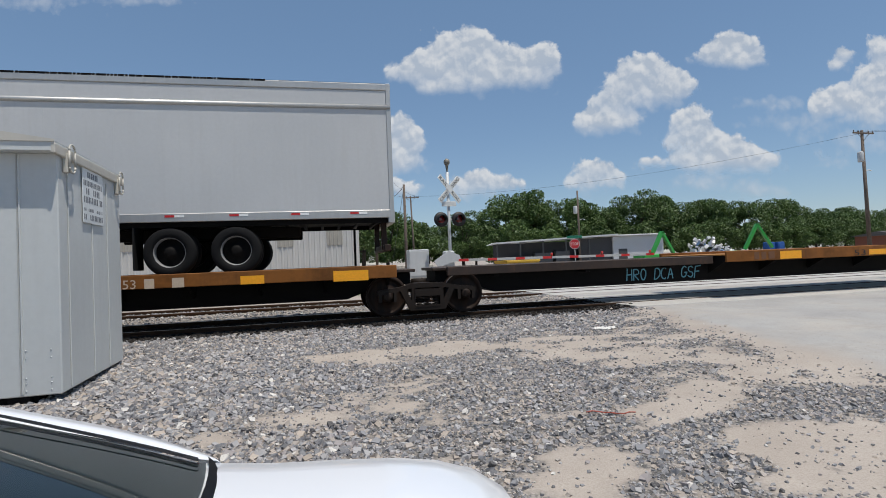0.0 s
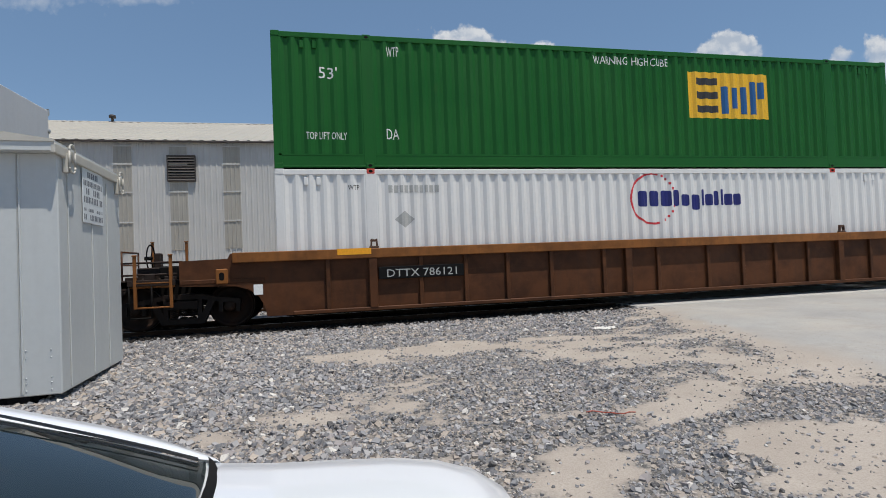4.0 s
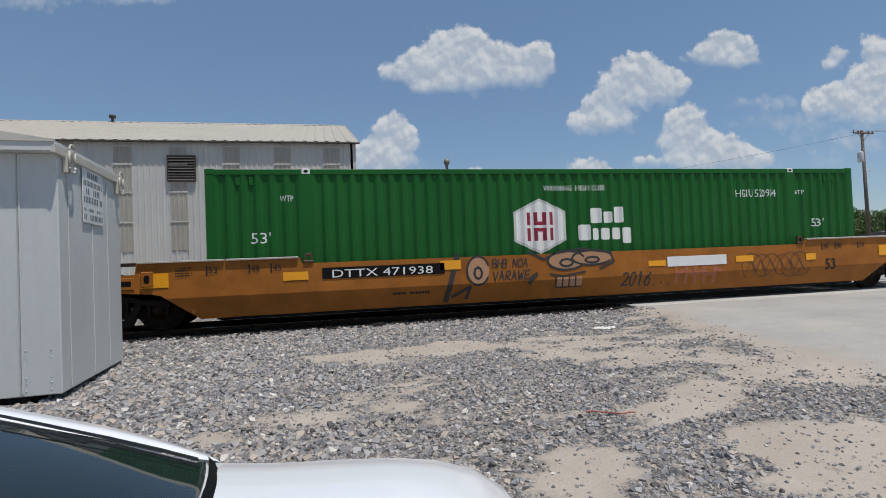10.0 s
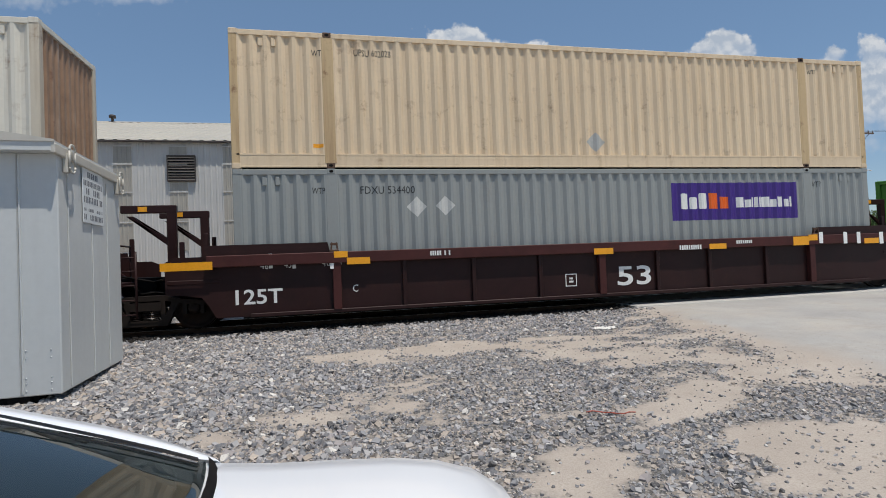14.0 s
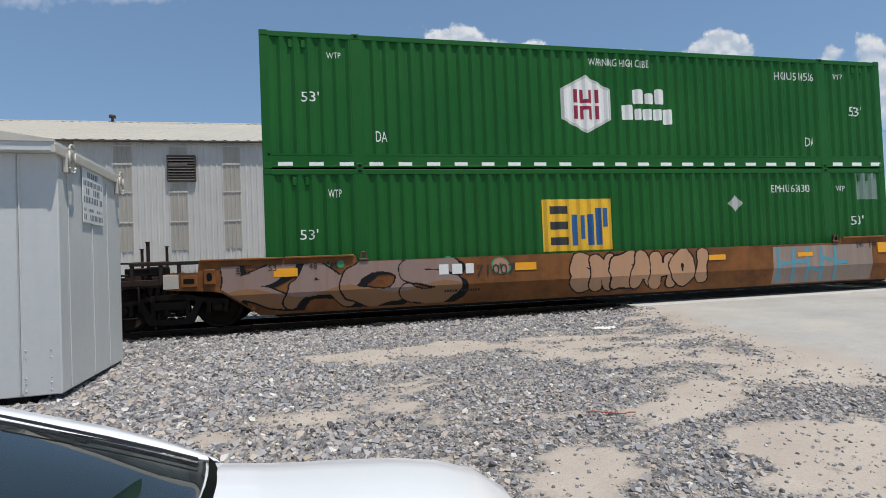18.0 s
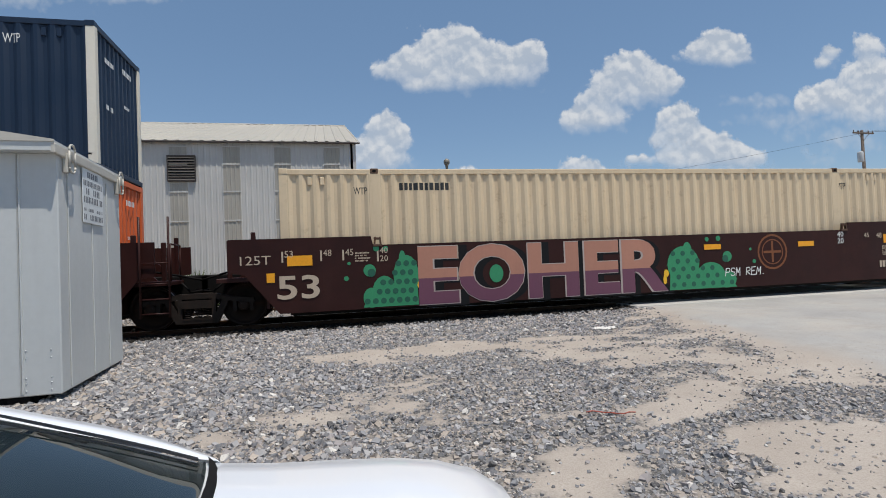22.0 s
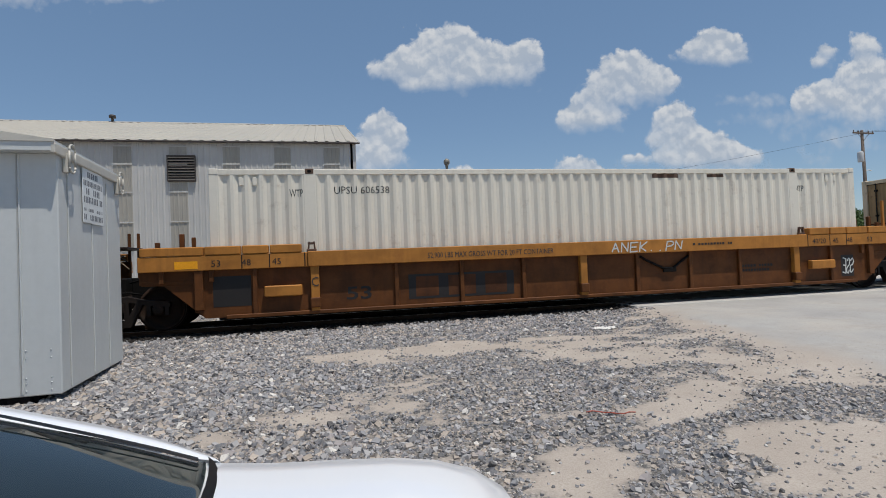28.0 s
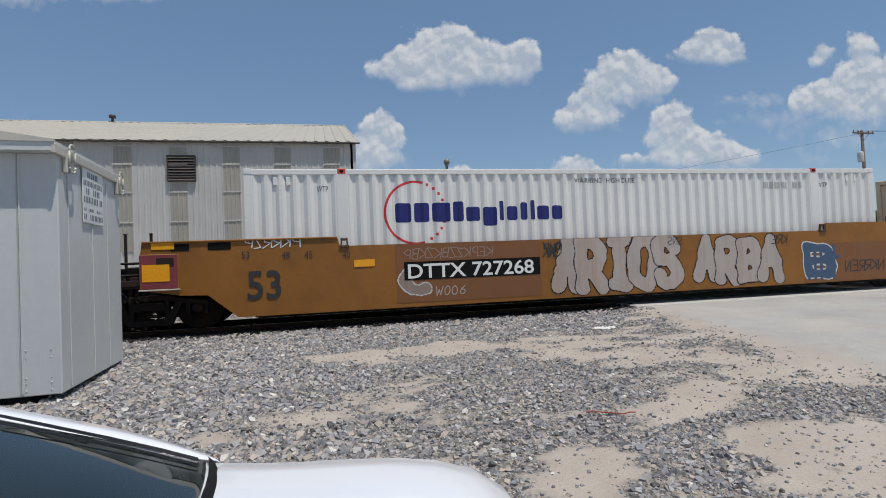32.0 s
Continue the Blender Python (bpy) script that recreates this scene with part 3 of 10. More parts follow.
galv = paint("galvanised_rod", (0.36, 0.36, 0.35), 0.45, amount=0.5, metal=0.7)
cream = paint("cream_white_paint", (0.70, 0.655, 0.56), 0.5, (0.34, 0.27, 0.18), 0.45, 0.25)
fresh_white = paint("white_paint", (0.71, 0.70, 0.675), 0.42, (0.4, 0.36, 0.3), 0.22, 0.05)
aged_white = paint("stained_white_paint", (0.62, 0.59, 0.51), 0.55, (0.33, 0.24, 0.14), 0.65, 0.55)
tan = paint("tan_paint", (0.70, 0.55, 0.37), 0.5, (0.35, 0.2, 0.07), 0.6, 0.5)
pale_tan = paint("pale_tan_paint", (0.66, 0.52, 0.345), 0.5, (0.36, 0.22, 0.10), 0.5, 0.3)
# rust-streaked door paint, also the dark colour for a door end in shadow
rusty_shaded_tan = paint("rust_streaked_shaded_tan_paint", (0.42, 0.27, 0.12), 0.6, (0.07, 0.035, 0.018), 0.95, 0.9)
pale_grey = paint("pale_grey_paint", (0.27, 0.285, 0.275), 0.5, (0.2, 0.17, 0.13), 0.35, 0.1)
green = paint("green_paint", (0.0105, 0.098, 0.0165), 0.4, (0.015, 0.055, 0.022), 0.4, 0.04, fade=0.3, gloss=0.2)
light_green = paint("light_green_paint", (0.075, 0.22, 0.028), 0.42, (0.03, 0.07, 0.02), 0.4, 0.05, fade=0.3, gloss=0.28)
navy = paint("navy_paint", (0.0095, 0.023, 0.05), 0.4, (0.012, 0.016, 0.024), 0.4, 0.08, fade=0.3, gloss=0.35)
orange = paint("orange_paint", (0.62, 0.125, 0.04), 0.42, (0.3, 0.09, 0.04), 0.4, 0.08, fade=0.2, gloss=0.28)
rust_post_tan = paint("rusting_tan_post", (0.55, 0.40, 0.22), 0.55, (0.22, 0.10, 0.035), 0.9, 0.8)
rust_post_white = paint("rusting_white_post", (0.55, 0.49, 0.39), 0.55, (0.24, 0.13, 0.06), 0.8, 0.6)
rust_streaked_white = paint("rust_streaked_white_paint", (0.33, 0.20, 0.12), 0.6, (0.60, 0.55, 0.48), 1.0, 0.9, mottle=0.4)
rusty_cast = paint("rusty_dark_casting", (0.09, 0.05, 0.03), 0.65, (0.2, 0.1, 0.05), 0.5, 0.5)
# --- railcar running gear ---
WR = 0.457


def wheelset_mesh():
    m = Mesh()
    for s in (-1, 1):
        prof = [(0.0, 0.60), (0.16, 0.60), (0.17, 0.655), (0.19, 0.675), (0.34, 0.70), (0.39, 0.682), (0.483, 0.682), (0.484, 0.706), (WR + 0.002, 0.716), (WR, 0.815), (0.40, 0.817), (0.385, 0.78), (0.335, 0.762), (0.19, 0.80), (0.15, 0.83), (0.15, 0.86), (0.085, 0.87)]
        m.lathe([(r, s * a) for r, a in prof], 28)
        m.lathe([(0.115, s * 0.86), (0.115, s * 1.06), (0.1, s * 1.09), (0.03, s * 1.10), (0.0, s * 1.10)], 12)
        for k in range(3):
            w = 2 * math.pi * k / 3
            m.tube((0.06 * math.cos(w), s * 1.09, 0.06 * math.sin(w)), (0.06 * math.cos(w), s * 1.115, 0.06 * math.sin(w)), 0.018, sides=6)
    m.tube((0, -0.86, 0), (0, 0.86, 0), 0.08, sides=12, caps=False)
    me = m.data("wheelset")
    me.materials.append(wheel_steel)
    me.materials.append(tread_steel)
    for p in me.polygons:
        c = p.center
        r, y = math.hypot(c.x, c.z), abs(c.y)
        p.material_index = 1 if r > 0.43 and 0.715 < y < 0.81 and abs(p.normal.y) < 0.5 else 0
    return me


def truck_frame_mesh():
    m = Mesh()
    for s in (-1, 1):
        y0, y1 = (0.93, 1.09) if s > 0 else (-1.09, -0.93)
        bar = lambda pts: m.prism(pts, y0, y1)
        bar([(-1.12, 0.50), (-1.10, 0.60), (-0.62, 0.66), (-0.36, 0.73), (0.36, 0.73), (0.62, 0.66), (1.10, 0.60), (1.12, 0.50), (0.72, 0.55), (0.34, 0.63), (-0.34, 0.63), (-0.72, 0.55)])
        bar([(-0.62, 0.60), (-0.50, 0.62), (-0.30, 0.22), (0.30, 0.22), (0.50, 0.62), (0.62, 0.60), (0.40, 0.13), (-0.40, 0.13)])
        for x in (-0.36, 0.28):
            bar([(x, 0.2), (x + 0.08, 0.2), (x + 0.08, 0.66), (x, 0.66)])
        for c in (-0.889, 0.889):
            for o in (-0.2, 0.13):
                bar([(c + o, 0.34), (c + o + 0.07, 0.34), (c + o + 0.07, 0.58), (c + o, 0.58)])
            m.box(c - 0.13, c + 0.13, y0 + 0.01, y1 - 0.01, 0.565, 0.61)
        m.box(-0.29, 0.29, y0 - 0.03, y1 + 0.03, 0.44, 0.60)
        for x in (-0.18, 0, 0.18):
            for k in range(5):
                m.lathe([(0.05, 0.245 + 0.04 * k), (0.085, 0.255 + 0.04 * k), (0.085, 0.265 + 0.04 * k), (0.05, 0.275 + 0.04 * k)], 10, "z", (x, 0.5 * (y0 + y1), 0))
        m.box(-0.28, 0.28, y0 - 0.01, y1 + 0.01, 0.20, 0.24)
    m.chamfer(-0.2, 0.2, -1.0, 1.0, 0.45, 0.72, 0.03)
    m.lathe([(0.2, 0.72), (0.2, 0.80), (0.0, 0.80)], 16, "z")
    for x in (-0.42, 0.42):
        m.box(x - 0.06, x + 0.06, -0.8, 0.8, 0.36, 0.46)
        for s in (-1, 1):
            m.chamfer(x * 1.05 - 0.05, x * 1.05 + 0.05, s * 0.75 - 0.07, s * 0.75 + 0.07, 0.3, 0.6, 0.01)
    return m.data("truck")


WHEELSET, TRUCK = wheelset_mesh(), truck_frame_mesh()
truck_paint = paint("grimy_truck_steel", (0.016, 0.0115, 0.009), 0.62, (0.04, 0.021, 0.013), 0.6, gloss=0.2)


def truck(car, x, u0):
    t = part("truck", TRUCK, truck_paint, car, "grimy black cast side frames with springs", m=pose(x, 0, 0))
    for k in (-1, 1):
        ob = new("wheelset", WHEELSET)
        ob.parent = t
        SPINNERS.append((ob, k * 0.889, u0 + x + k * 0.889))
    return t


def coupler_mesh():
    m = Mesh().chamfer(0.0, 0.75, -0.09, 0.09, 0.74, 0.94, 0.02)
    m.prism([(-0.28, -0.14), (-0.1, -0.2), (0.05, -0.15), (0.05, 0.15), (-0.08, 0.18), (-0.24, 0.12), (-0.16, 0.05), (-0.1, 0.0), (-0.16, -0.05)], 0.69, 0.98, "z")
    m.path([(0.4, -0.35, 0.78), (0.25, -0.42, 0.5), (0.0, -0.4, 0.3), (-0.25, -0.3, 0.28), (-0.42, -0.1, 0.45)], 0.028)
    return m.data("coupler")


COUPLER = coupler_mesh()


def brake_wheel_mesh():
    m = Mesh()
    pts = [(0, 0.28 * math.cos(2 * math.pi * i / 18), 0.28 * math.sin(2 * math.pi * i / 18)) for i in range(19)]
    m.path(pts, 0.016)
    for i in range(0, 18, 6):
        m.tube((0, 0, 0), pts[i], 0.014, sides=6)
    return m.tube((-0.03, 0, 0), (0.12, 0, 0), 0.04).data("brake_wheel")


BRAKE_WHEEL = brake_wheel_mesh()


rubber_tan = paint("dusty_hose", (0.2, 0.14, 0.085), 0.7)


def car_end(c, end, style, body, chord, own_truck, u0, rnd):
    """Platform, bulkhead, ladders and running gear at one end of a well unit."""
    sx = (lambda x: -x) if end < 0 else (lambda x: CL + x)

    def bx(a, b):
        return sorted((sx(a), sx(b)))
    reach = 1.85 if own_truck == "own" else 1.25
    x0, x1 = bx(0.25, reach)
    part("end_deck", Mesh().chamfer(x0, x1, -1.42, 1.42, 0.93, 1.02, 0.012), body, c)
    x0, x1 = bx(0.22, 0.30)
    part("bulkhead", Mesh().chamfer(x0, x1, -1.4, 1.4, 0.36, 1.42, 0.015), body, c)
    if own_truck == "own":
        x0, x1 = bx(0.25, 3.15)
        part("centre_sill", Mesh().chamfer(x0, x1, -0.33, 0.33, 0.62, 1.06, 0.02), steel_black, c)
        x0, x1 = bx(2.75, 2.95)
        part("end_sill", Mesh().chamfer(x0, x1, -1.4, 1.4, 0.86, 1.06, 0.015), grimy_end, c)
        x0, x1 = bx(1.85, 2.75)
        g = Mesh()
        for y in (-1.33, -0.95, 0.7, 1.2):
            g.chamfer(x0, x1, y, y + 0.12, 0.93, 1.03, 0.01)
        for i in range(6):
            q = bx(1.9 + 0.14 * i, 1.95 + 0.14 * i)
            g.box(q[0], q[1], -1.35, 1.35, 1.03, 1.045)
        part("walkway", g, steel_black, c, "open steel walkway grating")
        part("coupler", COUPLER, truck_paint, c, m=pose(sx(3.35), 0, 0, 0, 0, 0 if end < 0 else 180))
        posts = {"deep": ((2.58, -1.42, 0.3, 2.11), (3.14, -1.42, 0.86, 2.11), (2.5, 1.3, 0.95, 2.12), (3.06, 1.3, 0.95, 2.12)),
                 "smooth": ((2.2, -1.3, 0.95, 1.78), (3.05, -1.42, 0.4, 1.84), (2.55, 1.3, 0.95, 1.8), (3.1, 1.3, 0.95, 1.75)),
                 "maroon": ((3.02, 1.2, 0.95, 2.05), (2.7, 1.2, 1.0, 2.64)),
                 "rib": ((2.0, -1.42, 0.5, 1.52), (2.64, -1.42, 0.5, 1.52), (2.3, 1.15, 0.95, 1.9), (3.05, 1.15, 0.95, 1.9)),
                 "ledge": ((2.87, -1.38, 0.9, 2.0), (3.3, -1.38, 0.5, 2.0), (2.3, 1.15, 0.95, 1.9), (3.05, 1.15, 0.95, 1.85))}[style]
        post_paint = rib_chord if style in ("rib", "ledge") else grimy_end
        for x, y, lo, hi in posts:
            st = part("stanchion", Mesh().chamfer(sx(x) - 0.028, sx(x) + 0.028, y - 0.03, y + 0.03, lo, hi, 0.008), post_paint, c, "grimy upright grab post")
            part("post_cap", Mesh().chamfer(sx(x) - 0.04, sx(x) + 0.04, y - 0.045, y + 0.03, hi, hi + 0.03, 0.008), post_paint, st)
        xa, xb = bx(1.9, 3.1)
        for z, y in ((1.16, -1.36), (1.4, -1.0), (1.42, 1.1)):
            part("hand_line", Mesh().tube((xa, y, z), (xb, y, z), 0.02), grimy_end, c)
        part("platform_beam", Mesh().chamfer(*bx(1.95, 3.05), -1.4, -1.3, 0.9, 1.04, 0.012), post_paint, c)
        if style == "rib":
            for z in (0.52, 1.0):
                part("ladder_rung", Mesh().tube((sx(2.0), -1.43, z), (sx(2.64), -1.43, z), 0.018, sides=6), post_paint, c)
        part("reservoir_bracket", Mesh().chamfer(*bx(2.3, 2.75), -0.95, -0.6, 1.04, 1.3, 0.02), grimy_end, c)
        for k, x in enumerate((2.25, 2.55, 2.8)):
            part("rigging_rod", Mesh().tube((sx(x), -1.25, 1.08), (sx(x + 0.35), -0.3, 0.75 - 0.05 * k), 0.018), grimy_end, c)
        for k in range(3):
            part("small_bracket", Mesh().chamfer(*bx(1.95 + 0.35 * k, 2.12 + 0.35 * k), -1.41, -1.2, 1.04, 1.12 + 0.05 * (k % 2), 0.01), grimy_end, c)
        if (end > 0 or style == "rib") and style != "deep":
            part("brake_wheel", BRAKE_WHEEL, steel_black, c, m=pose(sx(2.6), -0.55, 1.5, 0, 0, 0 if end > 0 else 180))
            part("brake_stand", Mesh().chamfer(sx(2.45) - 0.06, sx(2.45) + 0.06, -0.66, -0.44, 1.02, 1.6, 0.02), grimy_end, c)
        if style == "deep":
            part("raised_plate", Mesh().chamfer(*bx(-1.84, 1.87), -1.5, -1.43, 1.765, 1.80, 0.008), body, c, "lit top edge of the raised side")
            for a, b, z0, z1 in ((1.02, 1.36, 1.6, 1.74), (0.25, 0.68, 1.6, 1.75)):
                part("pocket", Mesh().prism(rect(bx(a, b)[0], z0, b - a, z1 - z0, 0.02), -1.4765, -1.4745), steel_black, c, "dark opening in the raised side")
            door = part("equipment_box", Mesh().chamfer(*bx(1.22, 1.92), -1.488, -1.45, 0.86, 1.55, 0.01), body, c, "bolted end box with a hatch")
            part("hatch", Mesh().chamfer(*bx(1.3, 1.62), -1.494, -1.486, 1.3, 1.48, 0.004), grimy_end, door)
            part("box_lip", Mesh().chamfer(*bx(1.2, 1.94), -1.5, -1.46, 0.84, 0.87, 0.006), white_weathered_lit, door, "worn bright lower lip")
        if style == "deep" and end > 0:
            tank = part("air_tank", Mesh().lathe([(0, -0.42), (0.18, -0.40), (0.25, -0.3), (0.26, 0.0), (0.25, 0.3), (0.18, 0.40), (0, 0.42)], 20, "y", (sx(1.66), -0.1, 2.04)), body, c, "rust-brown air tank on a stand")
            part("tank_stand", Mesh().prism([(sx(1.52), 1.0), (sx(1.8), 1.0), (sx(1.74), 1.95), (sx(1.58), 1.95)], -0.16, -0.06), body, tank)
            part("gusset", Mesh().prism([(sx(1.85), 1.3), (sx(2.66), 1.3), (sx(2.66), 2.12), (sx(2.45), 1.86), (sx(1.95), 1.6)], -0.5, -0.46), body, c)
            mast = part("brake_mast", Mesh().chamfer(sx(2.72) - 0.05, sx(2.72) + 0.05, -0.66, -0.5, 1.0, 2.44, 0.012), grimy_end, c)
            part("brake_wheel", BRAKE_WHEEL, steel_black, mast, m=pose(sx(2.9), -0.58, 2.22))
        if style == "smooth":
            part("top_rail_bar", Mesh().chamfer(*bx(1.24, 2.5), -1.46, -1.36, 1.33, 1.40, 0.01), grimy_end, c)
            for x in (2.46, 1.95, 1.62):
                part("rail_post", Mesh().chamfer(sx(x) - 0.03, sx(x) + 0.03, -1.45, -1.37, 0.95, 1.36, 0.008), grimy_end, c)
            part("end_plate", Mesh().chamfer(*bx(1.62, 1.9), -1.482, -1.46, 0.86, 1.14, 0.006), white_weathered_lit, c, "pale worn end plate")
            sock = part("socket_frame", Mesh().chamfer(*bx(1.28, 1.58), -1.49, -1.46, 0.88, 1.12, 0.012), body, c)
            part("socket", Mesh().prism(rect(bx(1.33, 1.53)[0], 0.95, 0.2, 0.1, 0.015), -1.4925, -1.4905), steel_black, sock)
        if style == "maroon":
            hoop = part("end_hoop", Mesh().path([(sx(3.2), -1.4, 0.3), (sx(3.2), -1.4, 2.24), (sx(2.7), -1.4, 2.12), (sx(2.7), -1.4, 0.3)], 0.03, 8), body, c, "tall maroon end hoop")
            part("hoop_brace", Mesh().tube((sx(3.3), -1.42, 0.95), (sx(3.22), -1.42, 2.2), 0.016, sides=6), body, hoop)
            part("hoop_step", Mesh().tube((sx(3.2), -1.4, 0.34), (sx(2.7), -1.4, 0.34), 0.02, sides=6), body, hoop)
            part("hoop_box", Mesh().chamfer(*bx(2.72, 3.18), -1.38, -1.2, 1.16, 1.38, 0.015), body, hoop)
            part("end_mast", Mesh().chamfer(sx(2.66) - 0.05, sx(2.66) + 0.05, -1.4, -1.3, 1.1, 2.34, 0.012), body, c)
            part("mast_tip", Mesh().chamfer(sx(2.68) - 0.022, sx(2.68) + 0.022, -1.37, -1.33, 2.34, 2.62, 0.006), body, c)
            part("deck_edge", Mesh().chamfer(*bx(1.85, 2.6), -1.44, -1.3, 1.58, 1.655, 0.01), body, c)
            part("deck_leg", Mesh().chamfer(*bx(2.46, 2.58), -1.42, -1.3, 0.95, 1.6, 0.012), steel_black, c)
            part("lower_edge", Mesh().chamfer(*bx(1.85, 2.62), -1.42, -1.2, 1.08, 1.2, 0.012), body, c)
            part("deck_brace", Mesh().tube((sx(1.9), -1.3, 1.5), (sx(2.2), -1.25, 1.15), 0.05, sides=6), body, c)
            tall = part("tall_end_post", Mesh().chamfer(sx(1.86) - 0.03, sx(1.86) + 0.03, -1.3, -1.02, 1.0, 2.62, 0.01), body, c, "tall perforated maroon end post")
            # pale plates stand in for light showing through the slots
            for k, z in enumerate((1.72, 1.97, 2.22)):
                part("post_slot", Mesh().prism(rect(bx(1.66, 1.76)[0], z, 0.09, 0.17, 0.04), -1.216, -1.212), slot_light, tall, "pale light through an oval slot")
            part("post_flange", Mesh().chamfer(*bx(1.59, 1.88), -1.21, -1.19, 1.66, 2.62, 0.006), body, tall)
            part("post_reflector", Mesh().box(*bx(1.72, 1.86), -1.2155, -1.2135, 2.5, 2.6), amber_tape, tall)
        part("air_hose", Mesh().path([(sx(3.0), -0.3, 0.8), (sx(3.15), -0.32, 0.55), (sx(3.4), -0.25, 0.36), (sx(3.7), -0.1, 0.42), (sx(3.8), 0.0, 0.6)], 0.024), steel_black, c, "drooping black brake hose")
        part("cut_lever", Mesh().path([(sx(3.05), -1.36, 0.62), (sx(3.05), -1.3, 0.84), (sx(3.12), -0.4, 0.9), (sx(3.3), -0.1, 0.98)], 0.014), steel_black, c)
        part("brake_pipe", Mesh().path([(sx(0.4), -1.2, 1.1), (sx(1.5), -1.2, 1.14), (sx(1.7), -0.8, 1.16), (sx(2.8), -0.75, 1.12)], 0.02), steel_black, c)
        part("valve_box", Mesh().chamfer(*bx(1.95, 2.3), -1.1, -0.75, 1.05, 1.32, 0.03), steel_black, c)
        if style in ("rib", "ledge"):
            part("end_rail", Mesh().path([(sx(2.9), -1.3, 1.06), (sx(2.9), -1.3, 1.62), (sx(2.9), -0.35, 1.62), (sx(2.9), -0.35, 1.06)], 0.019).path([(sx(2.9), -1.3, 1.36), (sx(2.9), -0.35, 1.36)], 0.014), body, c)
        part("toe_board", Mesh().chamfer(*bx(1.92, 2.78), -1.44, -1.41, 0.94, 1.06, 0.008), grimy_end, c)
        s = Mesh().path([(sx(2.75), -1.42, 0.95), (sx(2.75), -1.42, 0.32), (sx(2.35), -1.42, 0.32), (sx(2.35), -1.42, 0.95)], 0.018)
        part("step", s, steel_black, c)
        part("air_tank", Mesh().lathe([(0, -0.35), (0.13, -0.3), (0.15, -0.2), (0.15, 0.2), (0.13, 0.3), (0, 0.35)], 14, "y", (sx(1.2), 0.6, 1.2)), steel_black, c)
        truck(c, sx(1.88), u0)
    else:
        x0, x1 = bx(0.25, 1.75)
        part("centre_sill", Mesh().chamfer(x0, x1, -0.36, 0.36, 0.66, 1.1, 0.02), steel_black, c)
        lad = Mesh()
        for y in (-1.46,):
            la, lb, top = {"deep": (0.75, 1.27, 2.28), "rib": (0.62, 1.14, 1.5), "ledge": (0.92, 1.36, 1.26)}.get(style, (1.3, 1.62, 1.62))
            y -= {"deep": 0.05, "rib": 0.09, "ledge": 0.13}.get(style, 0.0)
            if style == "rib":
                for x in (la - 0.1, lb):
                    lad.path([(sx(x), y, 1.45), (sx(x), y, 1.98), (sx(x + 0.1), y, 1.98), (sx(x + 0.1), y, 1.45)], 0.02)
            for x in (la, lb):
                lad.tube((sx(x), y, 0.32), (sx(x), y, top), 0.024, sides=6)
            for z in (0.4, 0.68, 0.98, 1.38) if style == "deep" else (0.36, 0.66, 0.95, 1.2) if style == "ledge" else (0.4, 0.68, 0.96, 1.24, 1.5):
                lad.tube((sx(la), y, z), (sx(lb), y, z), 0.015, sides=6)
        if end > 0:
            part("ladder", lad, chord if style in ("rib", "ledge") else body, c, "steel ladder at the joint")
            g = Mesh().path([(sx(1.25), -1.3, 1.02), (sx(1.25), -1.3, 1.75), (sx(1.25), -0.6, 1.75), (sx(1.25), -0.6, 1.02)], 0.02)
            part("grab_rail", g, body, c)
        if style == "ledge" and end > 0:
            for x in (0.85, 1.25):
                part("tall_stake", Mesh().chamfer(sx(x) - 0.032, sx(x) + 0.032, -1.36, -1.3, 1.0, 2.36, 0.008), chord, c, "tall ochre end stake")
            for x in (0.95, 1.3, 1.5):
                part("far_stake", Mesh().chamfer(sx(x) - 0.03, sx(x) + 0.03, 1.25, 1.31, 1.0, 2.15, 0.008), body, c)
            part("end_box", Mesh().chamfer(sx(0.95), sx(1.36), -1.585, -1.5, 1.06, 1.26, 0.01), chord, c)
            part("platform_step", Mesh().chamfer(sx(1.0), sx(1.75), -1.58, -1.25, 0.36, 0.40, 0.008), steel_black, c)
            part("cross_platform", Mesh().chamfer(sx(0.35), sx(1.6), 0.2, 1.3, 1.74, 1.79, 0.01), grimy_end, c)
            for k in range(4):
                part("looped_hose", Mesh().path([(sx(1.3 + 0.06 * q), -1.1 + 0.1 * k, 1.5 - 0.05 * k + 0.1 * math.sin(0.62 * q + 1.1 * k)) for q in range(12)], 0.013), rubber_tan if k % 2 else steel_black, c)
        if style == "rib":
            part("end_cap", Mesh().chamfer(*bx(1.15, 1.52), -1.5, -1.28, 1.24, 1.5, 0.012), chord, c)
            part("cap_leg", Mesh().chamfer(*bx(1.2, 1.4), -1.48, -1.3, 0.9, 1.25, 0.012), body, c)
            part("walk_plate", Mesh().chamfer(*bx(1.3, 1.75), -1.3, -0.3, 1.42, 1.47, 0.008), chord, c)
        z = Mesh()
        for y in (-0.9, 0.5):
            z.prism([(sx(0.3), 1.02), (sx(0.9), 1.02), (sx(0.35), 1.55), (sx(0.3), 1.55)] if end > 0 else [(sx(0.9), 1.02), (sx(0.3), 1.02), (sx(0.3), 1.5), (sx(0.35), 1.5)], y, y + 0.06)
        part("end_brace", z, body, c)
        for k, (x, y, top) in enumerate(((0.55, -1.22, 1.95), (1.05, -1.05, 1.8), (0.8, 0.9, 2.0))):
            part("end_post", Mesh().chamfer(sx(x) - 0.045, sx(x) + 0.045, y, y + 0.08, 1.0, top, 0.01), body, c)
